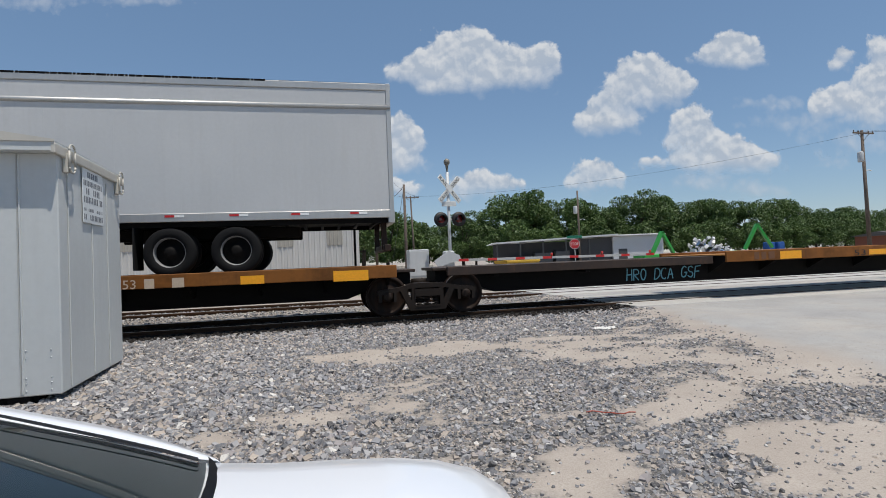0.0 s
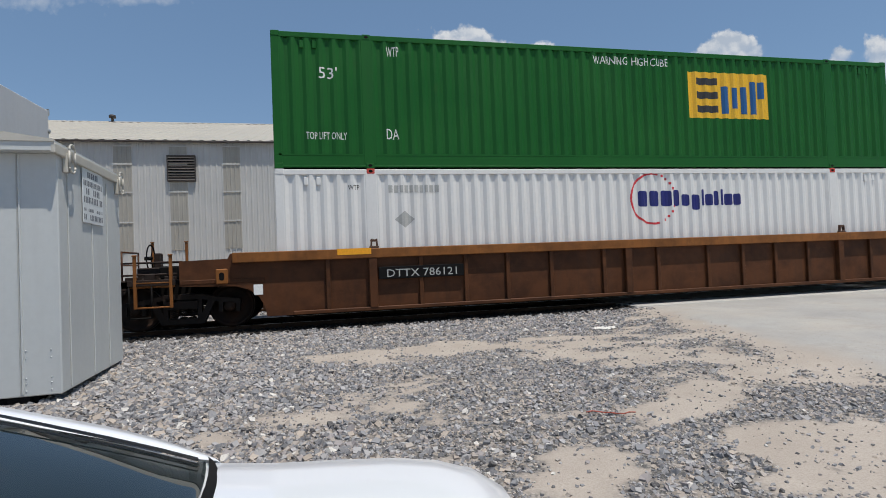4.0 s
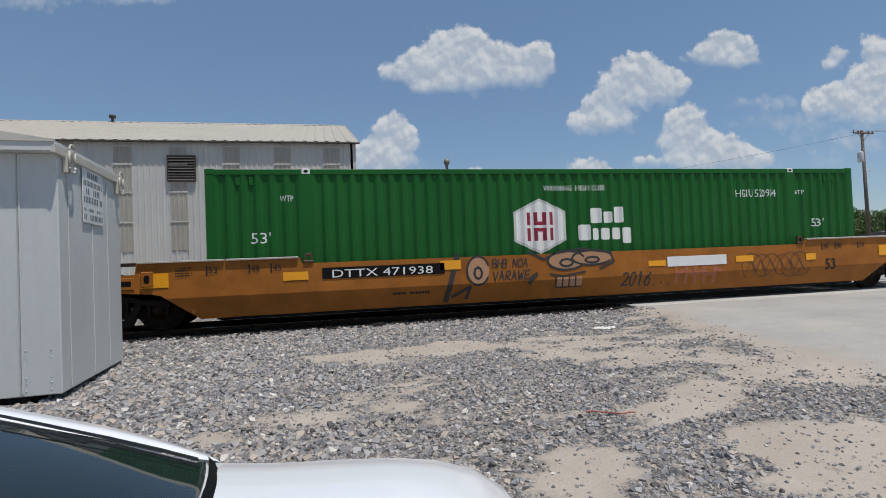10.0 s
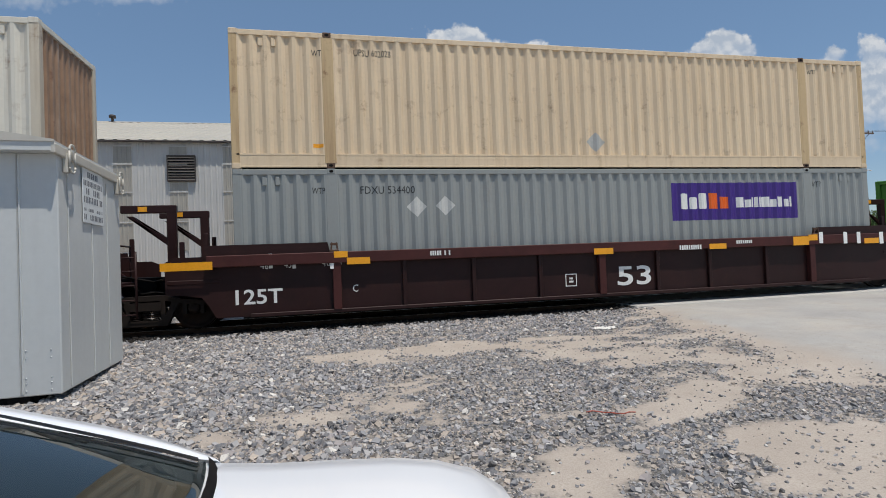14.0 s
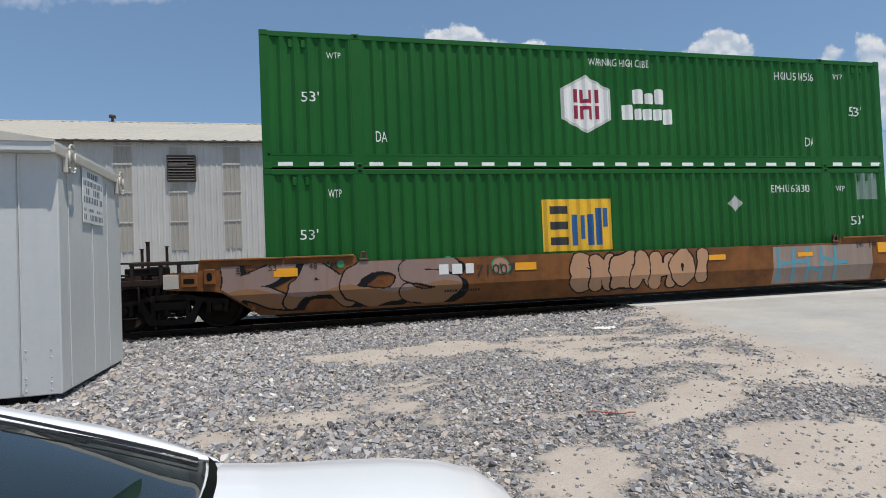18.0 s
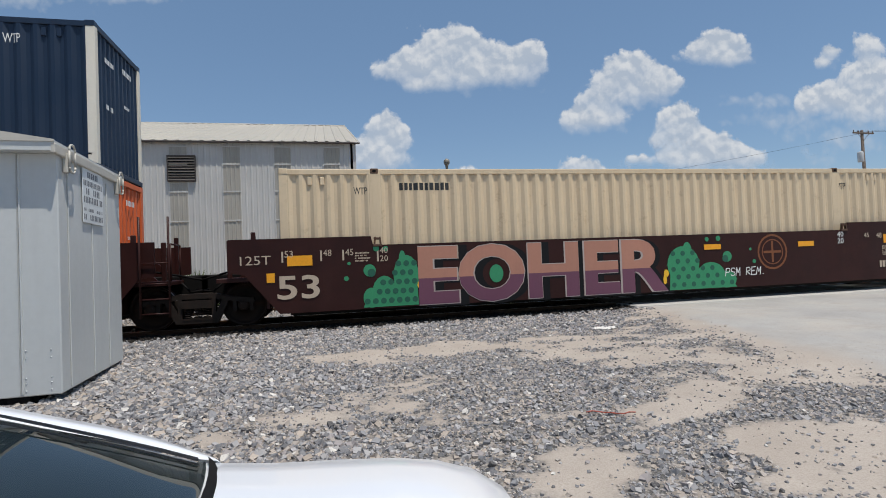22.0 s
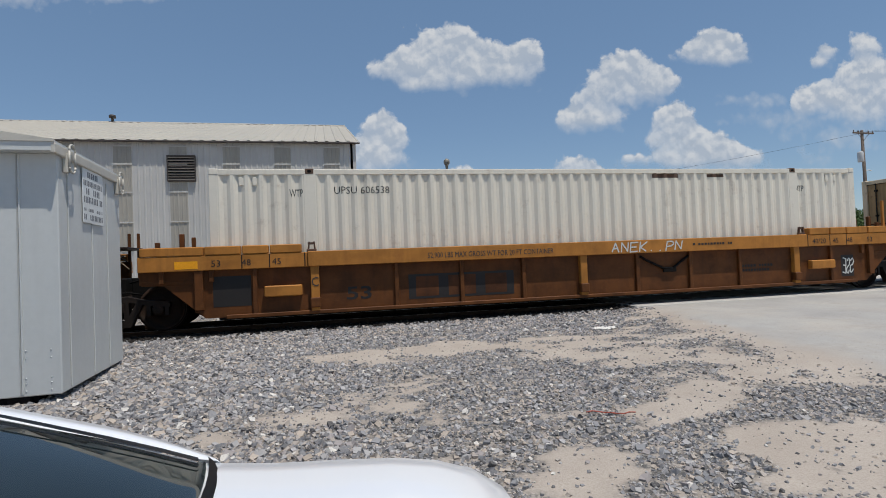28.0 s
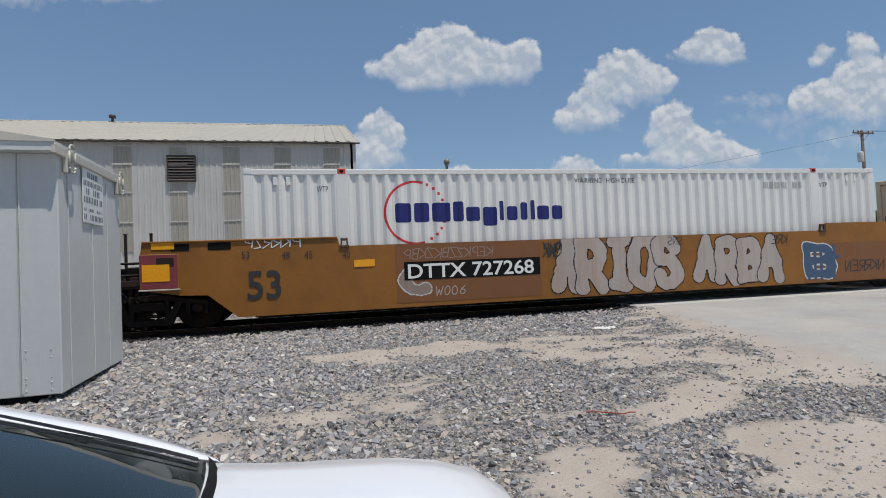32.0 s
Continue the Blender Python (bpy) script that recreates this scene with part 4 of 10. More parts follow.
        part("brake_pipe", Mesh().path([(sx(0.3), -1.1, 1.12), (sx(0.9), -1.0, 1.2), (sx(1.3), -0.7, 1.1), (sx(1.7), -0.6, 1.0)], 0.022), steel_black, c)
        part("air_hose", Mesh().path([(sx(1.2), -0.5, 1.0), (sx(1.45), -0.6, 0.75), (sx(1.8), -0.55, 0.8)], 0.024), steel_black, c)
        if style == "maroon" and end < 0:
            for x, y in ((1.28, -0.85), (0.9, 0.4)):
                w = Mesh().chamfer(sx(x) - 0.09, sx(x) + 0.09, y, y + 0.12, 1.0, 2.44, 0.012)
                w.chamfer(sx(x + 0.95), sx(x - 0.1), y, y + 0.12, 2.42, 2.58, 0.012)
                w.prism([(sx(x + 0.85), 2.36), (sx(x + 0.72), 2.36), (sx(x + 0.05), 1.72), (sx(x + 0.05), 1.88)], y + 0.02, y + 0.09)
                gal = part("gallows_frame", w, body, c, "braced maroon end frame")
                part("reflector", Mesh().box(sx(x + 0.62), sx(x + 0.45), y - 0.006, y - 0.003, 2.45, 2.55), amber_tape, gal)
        if own_truck == "joint_truck":
            truck(c, sx(1.66), u0)


def side_outline(style, left, right):
    """Outline (x, z) of a side, from the lead end round."""
    o = []
    for end, kind in ((-1, left), (1, right)):
        sx = (lambda x: -x) if end < 0 else (lambda x: CL + x)
        own = kind == "own"
        r = 1.85 if own else 1.28
        p = {
            "rib": [(0.22, 0.22), (0.26, 0.42), (0.36, 0.62), (0.55, 0.78), (0.8, 0.86), (r, 0.9), (r, 1.40), (0.95, 1.42), (0.9, 1.52)],
            "ledge": [(0.1, 0.25), (0.84, 0.92), (r, 0.95), (r, 1.48), (0.5, 1.50)],
            "maroon": [(0.05, 0.24), (0.42, 0.74), (0.52, 0.83), (0.66, 0.87), (r, 0.9), (r, 1.655)] if own else [(0.35, 0.24), (0.5, 0.5), (0.62, 0.66), (0.95, 0.72), (r, 0.74), (r, 1.38), (r - 0.2, 1.47), (0.6, 1.47), (0.55, 1.69)],
            "deep": [(0.14, 0.24), (0.70, 0.71), (1.2, 0.73), (1.9, 0.86), (1.9, 1.56), (1.87, 1.79)] if own else [(0.04, 0.26), (0.72, 1.08), (0.95, 1.11), (1.0, 1.12), (1.0, 1.79)],
            "smooth": [(0.13, 0.24), (0.82, 0.74), (1.0, 0.78), (r, 0.84), (r, 1.16), (1.27, 1.17), (1.24, 1.40)],
        }[style]
        p = [(sx(a), z) for a, z in p]
        o += p[::-1] if end < 0 else p
    mid, high, at = {"smooth": (1.27, 1.40, 1.8), "deep": (1.60, 1.79, 1.84), "maroon": (1.47, 1.69, 1.85)}.get(style, (0, 0, 0))
    if mid:
        o += [(CL - at, high), (CL - at - 0.05, mid), (at + 0.05, mid), (at, high)]
    return o


PROUD = {"rib": 1.53, "ledge": 1.565, "maroon": 1.54}
RIB_AT = {
    "rib": (1.01, 1.94, 2.97, 3.97, 4.94, 5.99, 7.31, 7.93, 8.74, 10.12, 11.12, 12.09, 13.09, 14.08, 15.1),
    "ledge": (-0.88, 0.03, 0.85, 2.03, 3.72, 5.16, 6.60, 8.05, 9.46, 10.90, 12.31, 13.96, 15.09, 16.11),
    "maroon": (2.02, 3.44, 4.98, 6.55, 8.07, 9.55, 10.99, 12.64, 14.0),
}
WIDE_AT = (1.94, 2.02, 2.03, 7.93, 8.05, 8.07, 13.96, 14.0, 14.08)


def well_car(label, style, body, chord, left, right, u0, seed):
    """A well unit: two deep sides, floor beams, and an end at either side."""
    rnd = seeded(seed)
    c = thing("well_car", label, "railcar", group="railcars of the train")
    out = side_outline(style, left, right)
    for s in (-1, 1):
        skin = 1.41 if style in PROUD else 1.47
        y0, y1 = (-skin, -skin + 0.05) if s < 0 else (skin - 0.05, skin)
        pr = 1 if s > 0 else -1
        wall = Mesh().prism(out, y0, y1).data("side_wall")
        if style == "smooth":
            bm = bmesh.new()
            bm.from_mesh(wall)
            bmesh.ops.bisect_plane(bm, geom=bm.verts[:] + bm.edges[:] + bm.faces[:], plane_co=(0, 0, CREASE), plane_no=(0, 0, 1), dist=1e-5)
            for v in bm.verts:
                v.co.y -= pr * 0.3 * max(0.0, CREASE - v.co.z)
            bm.to_mesh(wall)
            bm.free()
        part("side_wall", wall, body, c)
        zt = {"rib": 1.52, "ledge": 1.50, "maroon": 1.47, "smooth": 1.27, "deep": 1.56}[style]
        if style in PROUD:
            h = {"rib": 0.19, "ledge": 0.30, "maroon": 0.22}[style]
            y0, y1 = sorted((pr * 1.38, pr * PROUD[style]))
            xa, xb = {"rib": (-0.85, CL + 0.85), "ledge": (1.9, CL - 1.9), "maroon": (-0.5, CL + 0.5)}[style]
            part("top_chord", Mesh().chamfer(xa, xb, y0, y1, zt - h, zt + 0.012, 0.012), chord, c)
            ya, yb = sorted((pr * 1.40, pr * 1.505))
            part("bottom_chord", Mesh().chamfer(0.3, CL - 0.3, ya, yb, 0.225, 0.30, 0.01), body, c)
            for x in RIB_AT[style]:
                w = 0.17 if x in WIDE_AT else 0.09
                z_low = 0.29 if 0.3 < x < CL - 0.3 else 0.97
                z_top = zt - h + 0.01 if xa < x < xb else zt - 0.02
                deep_rib = 0.02 if x in WIDE_AT else 0.0
                ya, yb = sorted((pr * 1.40, pr * (1.478 + deep_rib * 2)))
                part("side_rib", Mesh().chamfer(x - w / 2, x + w / 2, ya, yb, z_low, z_top, 0.01), chord if x in WIDE_AT and style != "rib" else body, c)
            if style == "ledge":
                for xa, xb in ((-1.24, -0.10), (-0.07, 0.60), (0.63, 1.13), (1.16, 1.78)):
                    for p, q in ((xa, xb), (CL - xb, CL - xa)):
                        part("end_guard", Mesh().chamfer(p, q, *sorted((pr * 1.33, pr * 1.53)), 1.50, 1.67, 0.015), chord, c)
                for xa in (0.62, 1.15, 1.84):
                    for p in (xa, CL - xa):
                        part("guard_joint", Mesh().chamfer(p - 0.012, p + 0.012, *sorted((pr * 1.50, pr * 1.524)), 1.21, 1.49, 0.004), grimy_end, c)
                for p in (1.03, CL - 1.77):
                    part("step_bracket", Mesh().chamfer(p, p + 0.74, *sorted((pr * 1.40, pr * 1.55)), 0.62, 0.84, 0.02), chord, c, "orange step bracket")
                for p in (-0.2, CL + 0.2):
                    part("side_rib", Mesh().chamfer(p - 0.08, p + 0.08, *sorted((pr * 1.40, pr * 1.50)), 0.42, 1.2, 0.01), body, c)
                for p in (2.03, 8.05, CL - 2.19):
                    part("rib_foot", Mesh().chamfer(p - 0.10, p + 0.10, *sorted((pr * 1.40, pr * 1.56)), 0.36, 0.56, 0.015), body, c)
                for xa, xb in ((-1.28, 1.9), (CL - 1.9, CL + 1.28)):
                    part("end_sill_plate", Mesh().chamfer(xa, xb, *sorted((pr * 1.44, pr * 1.52)), 1.20, 1.495, 0.012), chord, c)
        else:
            ya, yb = sorted((pr * 1.30, pr * 1.345))
            part("bottom_chord", Mesh().chamfer(0.4, CL - 0.4, ya, yb, 0.2, 0.25, 0.008), steel_black, c, "worn dark bottom edge")
        if "cream" in label and style == "deep":
            for a, b in ((2.3, 2.98), (4.1, 6.0), (7.19, 9.1), (10.31, 12.15), (13.28, 14.2)):
                part("top_flange", Mesh().chamfer(a, b, *sorted((pr * 1.44, pr * 1.50)), zt + 0.03, zt + 0.115, 0.008), flange_pink, c, "flange washed with pale pink paint")
        # stake pockets with oval holes at the ends
        for end in (-1, 1):
            x = -1.05 if end < 0 else CL + 1.05
            if style in ("rib", "smooth"):
                pk = part("stake_pocket", Mesh().chamfer(x - 0.11, x + 0.11, *sorted((pr * 1.46, pr * 1.52)), 0.92, 1.22, 0.015), chord, c)
                part("pocket_hole", Mesh().prism(rect(x - 0.05, 0.99, 0.1, 0.16, 0.045), *sorted((pr * 1.521, pr * 1.5235))), steel_black, pk)
        # container guides at the forty-foot posts
        for x in (1.98, CL - 1.98):
            g = part("guide", Mesh().chamfer(x - 0.10, x + 0.10, pr * 1.46 - 0.04, pr * 1.46 + 0.04, zt + 0.004, zt + 0.06, 0.012), rust_guide, c, "rusty container guide")
            for a in (-0.08, 0.05):
                part("guide_prong", Mesh().prism([(x + a, zt + 0.05), (x + a + 0.035, zt + 0.05), (x + a * 0.75 + 0.03, zt + 0.21), (x + a * 0.75, zt + 0.21)], *sorted((pr * 1.43, pr * 1.49))), rust_guide, g)
            part("guide_bar", Mesh().chamfer(x - 0.075, x + 0.075, pr * 1.46 - 0.02, pr * 1.46 + 0.02, zt + 0.15, zt + 0.20, 0.008), rust_guide, g)
    fl, deck_y = Mesh(), 1.40 if style in PROUD else 1.26
    for i in range(9):
        x = 0.3 + (CL - 0.6) * i / 8
        fl.box(x - 0.15, x + 0.15, -deck_y, deck_y, 0.2, 0.345)
    for y in (-1.22, 0.82):
        fl.box(0.2, CL - 0.2, y, y + 0.4, 0.18, 0.34)
    part("floor_frame", fl, steel_black, c)
    car_end(c, -1, style, body, chord, left, u0, rnd)
    car_end(c, 1, style, body, chord, right, u0, rnd)
    return c


# --- spine cars: one deep sill, side platforms for trailer wheels ---
def spine_car(label, u0, platform, hitch, left_truck, right_truck, body, deck, length=17.36, tail=False):
    c = thing("spine_car", label, "railcar", group="railcars of the train")
    sill = [(0.3, 0.98), (0.3, 0.72), (1.1, 0.66), (1.75, 0.42), (length - 1.75, 0.42), (length - 1.1, 0.66), (length - 0.3, 0.72), (length - 0.3, 0.98)]
    part("centre_sill", Mesh().prism(sill, -0.55, 0.55), steel_black, c, "deep black box sill")
    part("top_plate", Mesh().chamfer(0.2, length - 0.2, -0.72, 0.72, 0.98, 1.05, 0.01), body, c)
    a, b = platform
    for s in (-1, 1):
        y0, y1 = sorted((s * 0.55, s * 1.33))
        part("platform", Mesh().chamfer(a, b, y0, y1, 1.055, 1.09, 0.01), deck, c, "worn yellow-brown wheel platform")
        ya, yb = sorted((s * 1.30, s * 1.36))
        part("platform_edge", Mesh().chamfer(a - 0.05, b + 0.05, ya, yb, 0.89, 1.16, 0.012), spine_orange, c, "worn orange-yellow platform edge")
        n = int((b - a) / 1.4)
        for i in range(n + 1):
            x = a + 0.1 + (b - a - 0.2) * i / n
            part("bracket", Mesh().prism([(s * 0.55, 0.6), (s * 1.3, 0.98), (s * 1.3, 1.05), (s * 0.55, 1.05)], x - 0.03, x + 0.03, "x"), steel_black, c)
        for xa, xb in ((0.5, a - 0.1), (b + 0.1, length - 0.5)):
            if xb - xa > 1:
                part("side_angle", Mesh().chamfer(xa, xb, s * 0.9 - 0.06, s * 0.9 + 0.06, 0.86, 1.06, 0.01), body, c)
                for i in range(3):
                    x = xa + (xb - xa) * (i + 0.5) / 3
                    part("bracket", Mesh().chamfer(x - 0.06, x + 0.06, *sorted((s * 0.5, s * 0.92)), 0.8, 1.0, 0.01), steel_black, c)
    if hitch:
        h = Mesh()
        x = hitch
        for y in (-0.45, 0.45):
            h.prism([(x - 0.1, 2.14), (x + 0.1, 2.14), (x + 0.35, 1.05), (x + 0.2, 1.05)], y - 0.05, y + 0.05)
            h.prism([(x - 0.12, 2.1), (x - 0.05, 1.98), (x - 1.7, 1.05), (x - 1.85, 1.05)], y - 0.04, y + 0.04)
        h.chamfer(x - 0.4, x + 0.35, -0.55, 0.55, 2.1, 2.19, 0.02)
        part("hitch", h, steel_black, c, "raised black trailer hitch")
    if tail:
        part("tail_sill", Mesh().chamfer(length - 0.3, length + 1.35, -0.5, 0.5, 0.7, 1.02, 0.02), steel_black, c)
        part("tail_deck", Mesh().chamfer(length - 0.9, length + 1.0, -1.35, 1.35, 1.02, 1.16, 0.015), deck, c)
        part("tail_post", Mesh().chamfer(length + 1.0, length + 1.12, -1.3, -1.18, 0.7, 1.9, 0.015), steel_black, c)
        part("grab_rail", Mesh().path([(length + 0.1, -1.36, 1.1), (length + 0.1, -1.36, 1.85), (length + 0.8, -1.36, 1.85), (length + 0.8, -1.36, 1.1)], 0.018), steel_black, c)
        part("coupler", COUPLER, truck_paint, c, m=pose(length + 1.75, 0, 0, 0, 0, 180))
        part("brake_wheel", BRAKE_WHEEL, steel_black, c, m=pose(length + 1.1, -0.6, 1.6))
    if left_truck == "own":
        truck(c, 0.0, u0)
    truck(c, length, u0)
    return c


# --- highway trailers ---
def trailer(label, rear_left, logo):
    c = thing("semi_trailer", label, "trailer", group="trailers on the train")
    skin = paint("pale_grey_trailer_skin", (0.50, 0.505, 0.505), 0.38, (0.35, 0.33, 0.3), 0.25, 0.0)
    trim = paint("aluminium_trim", (0.50, 0.49, 0.47), 0.45, (0.3, 0.27, 0.22), 0.4, 0.0, metal=0.75)
    # door grey is darker than the skin: shade on the end face put into colour
    shaded_door = paint("shaded_grey_door", (0.25, 0.255, 0.25), 0.5, (0.16, 0.15, 0.14), 0.5)
    z0, z1 = 2.19, 5.11
    w = CW
    body = Mesh().chamfer(0.02, CL - 0.02, -w + 0.015, w - 0.015, z0 + 0.15, z1 - 0.03, 0.02)
    part("body", body, skin, c)
    seams = Mesh()
    for i in range(1, 14):
        seams.box(i * 1.19 - 0.002, i * 1.19 + 0.002, -w + 0.012, -w + 0.018, z0 + 0.2, z1 - 0.7)
    part("panel_seam", seams, skin, c, kind="stuff")
    for s in (-1, 1):
        ya, yb = sorted((s * (w + 0.002), s * (w - 0.05)))
        part("bottom_rail", Mesh().chamfer(0, CL, ya, yb, z0, z0 + 0.17, 0.01), trim, c)
        part("top_rail", Mesh().chamfer(0, CL, ya, yb, z1 - 0.16, z1, 0.02), trim, c)
        part("belt_moulding", Mesh().lathe([(0.001, 0), (0.055, 0.001), (0.055, CL - 0.001), (0.001, CL)], 12, "x", (0, s * (w - 0.028), z1 - 0.52)), trim, c, "bright aluminium moulding")
        for i in range(13):
            x = 0.7 + i * 1.21
            part("reflector", Mesh().box(x, x + 0.18, s * (w + 0.005) - 0.003, s * (w + 0.005) + 0.003, z0 + 0.09, z0 + 0.135), red_tape, c)
            part("reflector", Mesh().box(x + 0.18, x + 0.36, s * (w + 0.005) - 0.003, s * (w + 0.005) + 0.003, z0 + 0.09, z0 + 0.135), white_tape, c)
    gasket = Mesh()
    rnd = seeded(4)
    for i in range(150):
        x = 3.8 + (CL - 6.4) * i / 150
        gasket.box(x, x + rnd.uniform(0.04, 0.09), -w - 0.003, -w + 0.02, z1 - 0.03, z1 + 0.012)
    part("roof_edge", gasket, steel_black, c, "dark worn roof seam", kind="stuff")
    fm = Mesh()
    for i in range(40):
        x = 0.2 + i * 0.4
        fm.box(x, x + 0.06, -w + 0.22, w - 0.22, z0 - 0.08, z0)
    fm.box(0.05, CL - 0.05, -w + 0.05, w - 0.05, z0 - 0.005, z0 + 0.1)
    for y in (-w + 0.12, w - 0.15):
        fm.box(0.1, CL - 0.1, y, y + 0.03, z0 - 0.1, z0)
    part("floor_frame", fm, steel_black, c)
    fx = lambda x: x if rear_left else CL - x
    for k in (-1, 1):
        s = fx(0.04)
        part("corner_post", Mesh().chamfer(s - 0.05, s + 0.05, k * w - 0.06 if k > 0 else -w - 0.004, w + 0.004 if k > 0 else -w + 0.06, z0, z1, 0.01), trim, c)
        part("rear_door", Mesh().chamfer(*sorted((fx(-0.01), fx(0.03))), 0.01 if k > 0 else -w + 0.09, w - 0.09 if k > 0 else -0.01, z0 + 0.2, z1 - 0.15, 0.01), shaded_door, c)
        rod = Mesh().tube((fx(-0.03), k * 0.45, z0 + 0.15), (fx(-0.03), k * 0.45, z1 - 0.12), 0.02)
        part("lock_rod", rod, trim, c)
    part("rear_sill", Mesh().chamfer(*sorted((fx(-0.02), fx(0.12))), -w, w, z0 - 0.12, z0 + 0.18, 0.015), trim, c)
    part("rear_header", Mesh().chamfer(*sorted((fx(-0.015), fx(0.1))), -w, w, z1 - 0.16, z1 + 0.005, 0.015), skin, c)
    stripe = Mesh()
    for i in range(8):
        stripe.box(*sorted((fx(-0.028), fx(-0.022))), -w + 0.1 + i * 0.3, -w + 0.25 + i * 0.3, z0 + 0.02, z0 + 0.07)
    part("rear_reflector", stripe, red_tape, c)
    g = Mesh()
    for y in (-0.8, 0.8):
        g.chamfer(*sorted((fx(0.12), fx(0.24))), y - 0.06, y + 0.06, z0 - 0.68, z0, 0.01)
    g.chamfer(*sorted((fx(0.08), fx(0.22))), -1.2, 1.2, z0 - 0.72, z0 - 0.58, 0.01)
    part("bumper_guard", g, grimy_end, c)
    part("placard", Mesh().box(*sorted((fx(-0.022), fx(-0.014))), -1.05, -0.72, z0 + 0.62, z0 + 1.0), amber_tape, c)
    tyre = plain("black_rubber", (0.010, 0.010, 0.0105), 0.85, gloss=0.15)
    rim = plain("dull_steel_rim", (0.22, 0.22, 0.22), 0.5)
    bog = Mesh().chamfer(*sorted((fx(2.0), fx(5.9))), -0.62, -0.48, z0 - 0.34, z0 - 0.1, 0.02).chamfer(*sorted((fx(2.0), fx(5.9))), 0.48, 0.62, z0 - 0.34, z0 - 0.1, 0.02)
    for x in (3.25, 4.5):
        bog.tube((fx(x), -0.9, 1.585), (fx(x), 0.9, 1.585), 0.07)
        bog.chamfer(fx(x) - 0.12, fx(x) + 0.12, -0.65, -0.45, 1.5, z0 - 0.2, 0.02)
    bog_part = part("bogie", bog, steel_black, c)
    tprof = [(0.30, -0.13), (0.36, -0.145), (0.46, -0.14), (0.488, -0.11), (0.495, 0.0), (0.488, 0.11), (0.46, 0.14), (0.36, 0.145), (0.30, 0.13)]
    for x in (3.25, 4.5):
        for y in (-1.14, -0.82, 0.82, 1.14):
            wh = part("wheel", Mesh().lathe(tprof, 32, "y", closed=True), tyre, c, "black tyre", m=pose(fx(x), y, 1.585))
            s = -1 if y < 0 else 1
            part("rim", Mesh().lathe([(0.3, s * 0.13), (0.292, s * 0.125), (0.283, s * 0.10), (0.278, s * -0.02)], 28), rim, wh, "bright rim edge")
            part("hub", Mesh().lathe([(0.285, s * 0.0), (0.12, s * 0.02), (0.11, s * 0.09), (0.06, s * 0.11), (0, s * 0.11)], 20), steel_black, wh)
    for s in (-1, 1):
        flap = Mesh().chamfer(fx(5.15) - 0.015, fx(5.15) + 0.015, s * 1.0 - 0.28, s * 1.0 + 0.28, 1.25, z0 - 0.1, 0.005)
        part("mud_flap", flap, tyre, c)
    leg = Mesh()
    for y in (-0.55, 0.55):
        leg.chamfer(fx(13.0) - 0.08, fx(13.0) + 0.08, y - 0.08, y + 0.08, 1.22, z0, 0.012)
        leg.tube((fx(13.0), y, 1.6), (fx(12.2), y, z0 - 0.08), 0.035)
        leg.tube((fx(13.0), y, 1.6), (fx(13.8), y, z0 - 0.08), 0.035)
        leg.chamfer(fx(13.0) - 0.15, fx(13.0) + 0.15, y - 0.13, y + 0.13, 1.10, 1.22, 0.012)
    leg.tube((fx(13.0), -0.55, 1.75), (fx(13.0), 0.55, 1.75), 0.04)
    part("landing_gear", leg, steel_black, c)
    if logo:
        brown, gold = plain("dark_brown_logo", (0.055, 0.02, 0.01), 0.45), plain("gold_logo", (0.78, 0.42, 0.03), 0.4)
        L = logo
        rim_line = [(-0.60, 0.60), (-0.3, 0.70), (0, 0.73), (0.3, 0.70), (0.60, 0.60), (0.60, -0.12), (0.52, -0.36), (0.34, -0.55), (0, -0.74), (-0.34, -0.55), (-0.52, -0.36), (-0.60, -0.12)]
        field = [(-0.54, 0.02), (-0.54, -0.12), (-0.47, -0.33), (-0.31, -0.5), (0, -0.67), (0.31, -0.5), (0.47, -0.33), (0.54, -0.12), (0.54, 0.5), (0.2, 0.44), (-0.2, 0.28)]
        drape(flat([rim_line]), gold, c, (L, -w + 0.012, 3.71), "shield_logo", label="brown and gold shield emblem", lift=0.006)
        drape(flat([field]), brown, c, (L, -w + 0.012, 3.71), "shield_field", lift=0.009)
        drape(flat([rect(-0.44, -0.28, 0.24, 0.38, 0.06), rect(-0.13, -0.44, 0.26, 0.54, 0.07), rect(0.19, -0.28, 0.26, 0.38, 0.07)]), gold, c, (L, -w + 0.012, 3.71), "shield_mark", lift=0.013)
        lettering("53'", 0.2, black_lettering, c, (L + 0.85, -w + 0.012, z0 + 0.45), lift=0.006)
    return c
# --- the train, front to back: u is where a unit's container begins when the clip starts ---
oxide_brown = paint("oxide_orange_brown_paint", (0.086, 0.030, 0.0095), 0.6, (0.045, 0.024, 0.014), 0.85, 0.35, fade=0.35, mottle=0.65, gloss=0.25)
oxide_chord = paint("yellow_brown_paint", (0.40, 0.165, 0.032), 0.6, (0.16, 0.065, 0.02), 0.6, 0.3, fade=0.3, mottle=0.4, gloss=0.25)
ledge_brown = paint("saturated_oxide_paint", (0.115, 0.039, 0.0085), 0.6, (0.05, 0.02, 0.010), 0.8, 0.35, fade=0.35, mottle=0.6, gloss=0.25)
rib_chord = paint("rusted_orange_chord_paint", (0.235, 0.088, 0.021), 0.6, (0.07, 0.032, 0.016), 0.8, 0.6, fade=0.35, mottle=0.6, gloss=0.25)
grimy_end = paint("grimy_end_steel", (0.026, 0.017, 0.0135), 0.6, (0.06, 0.03, 0.017), 0.7, gloss=0.2)
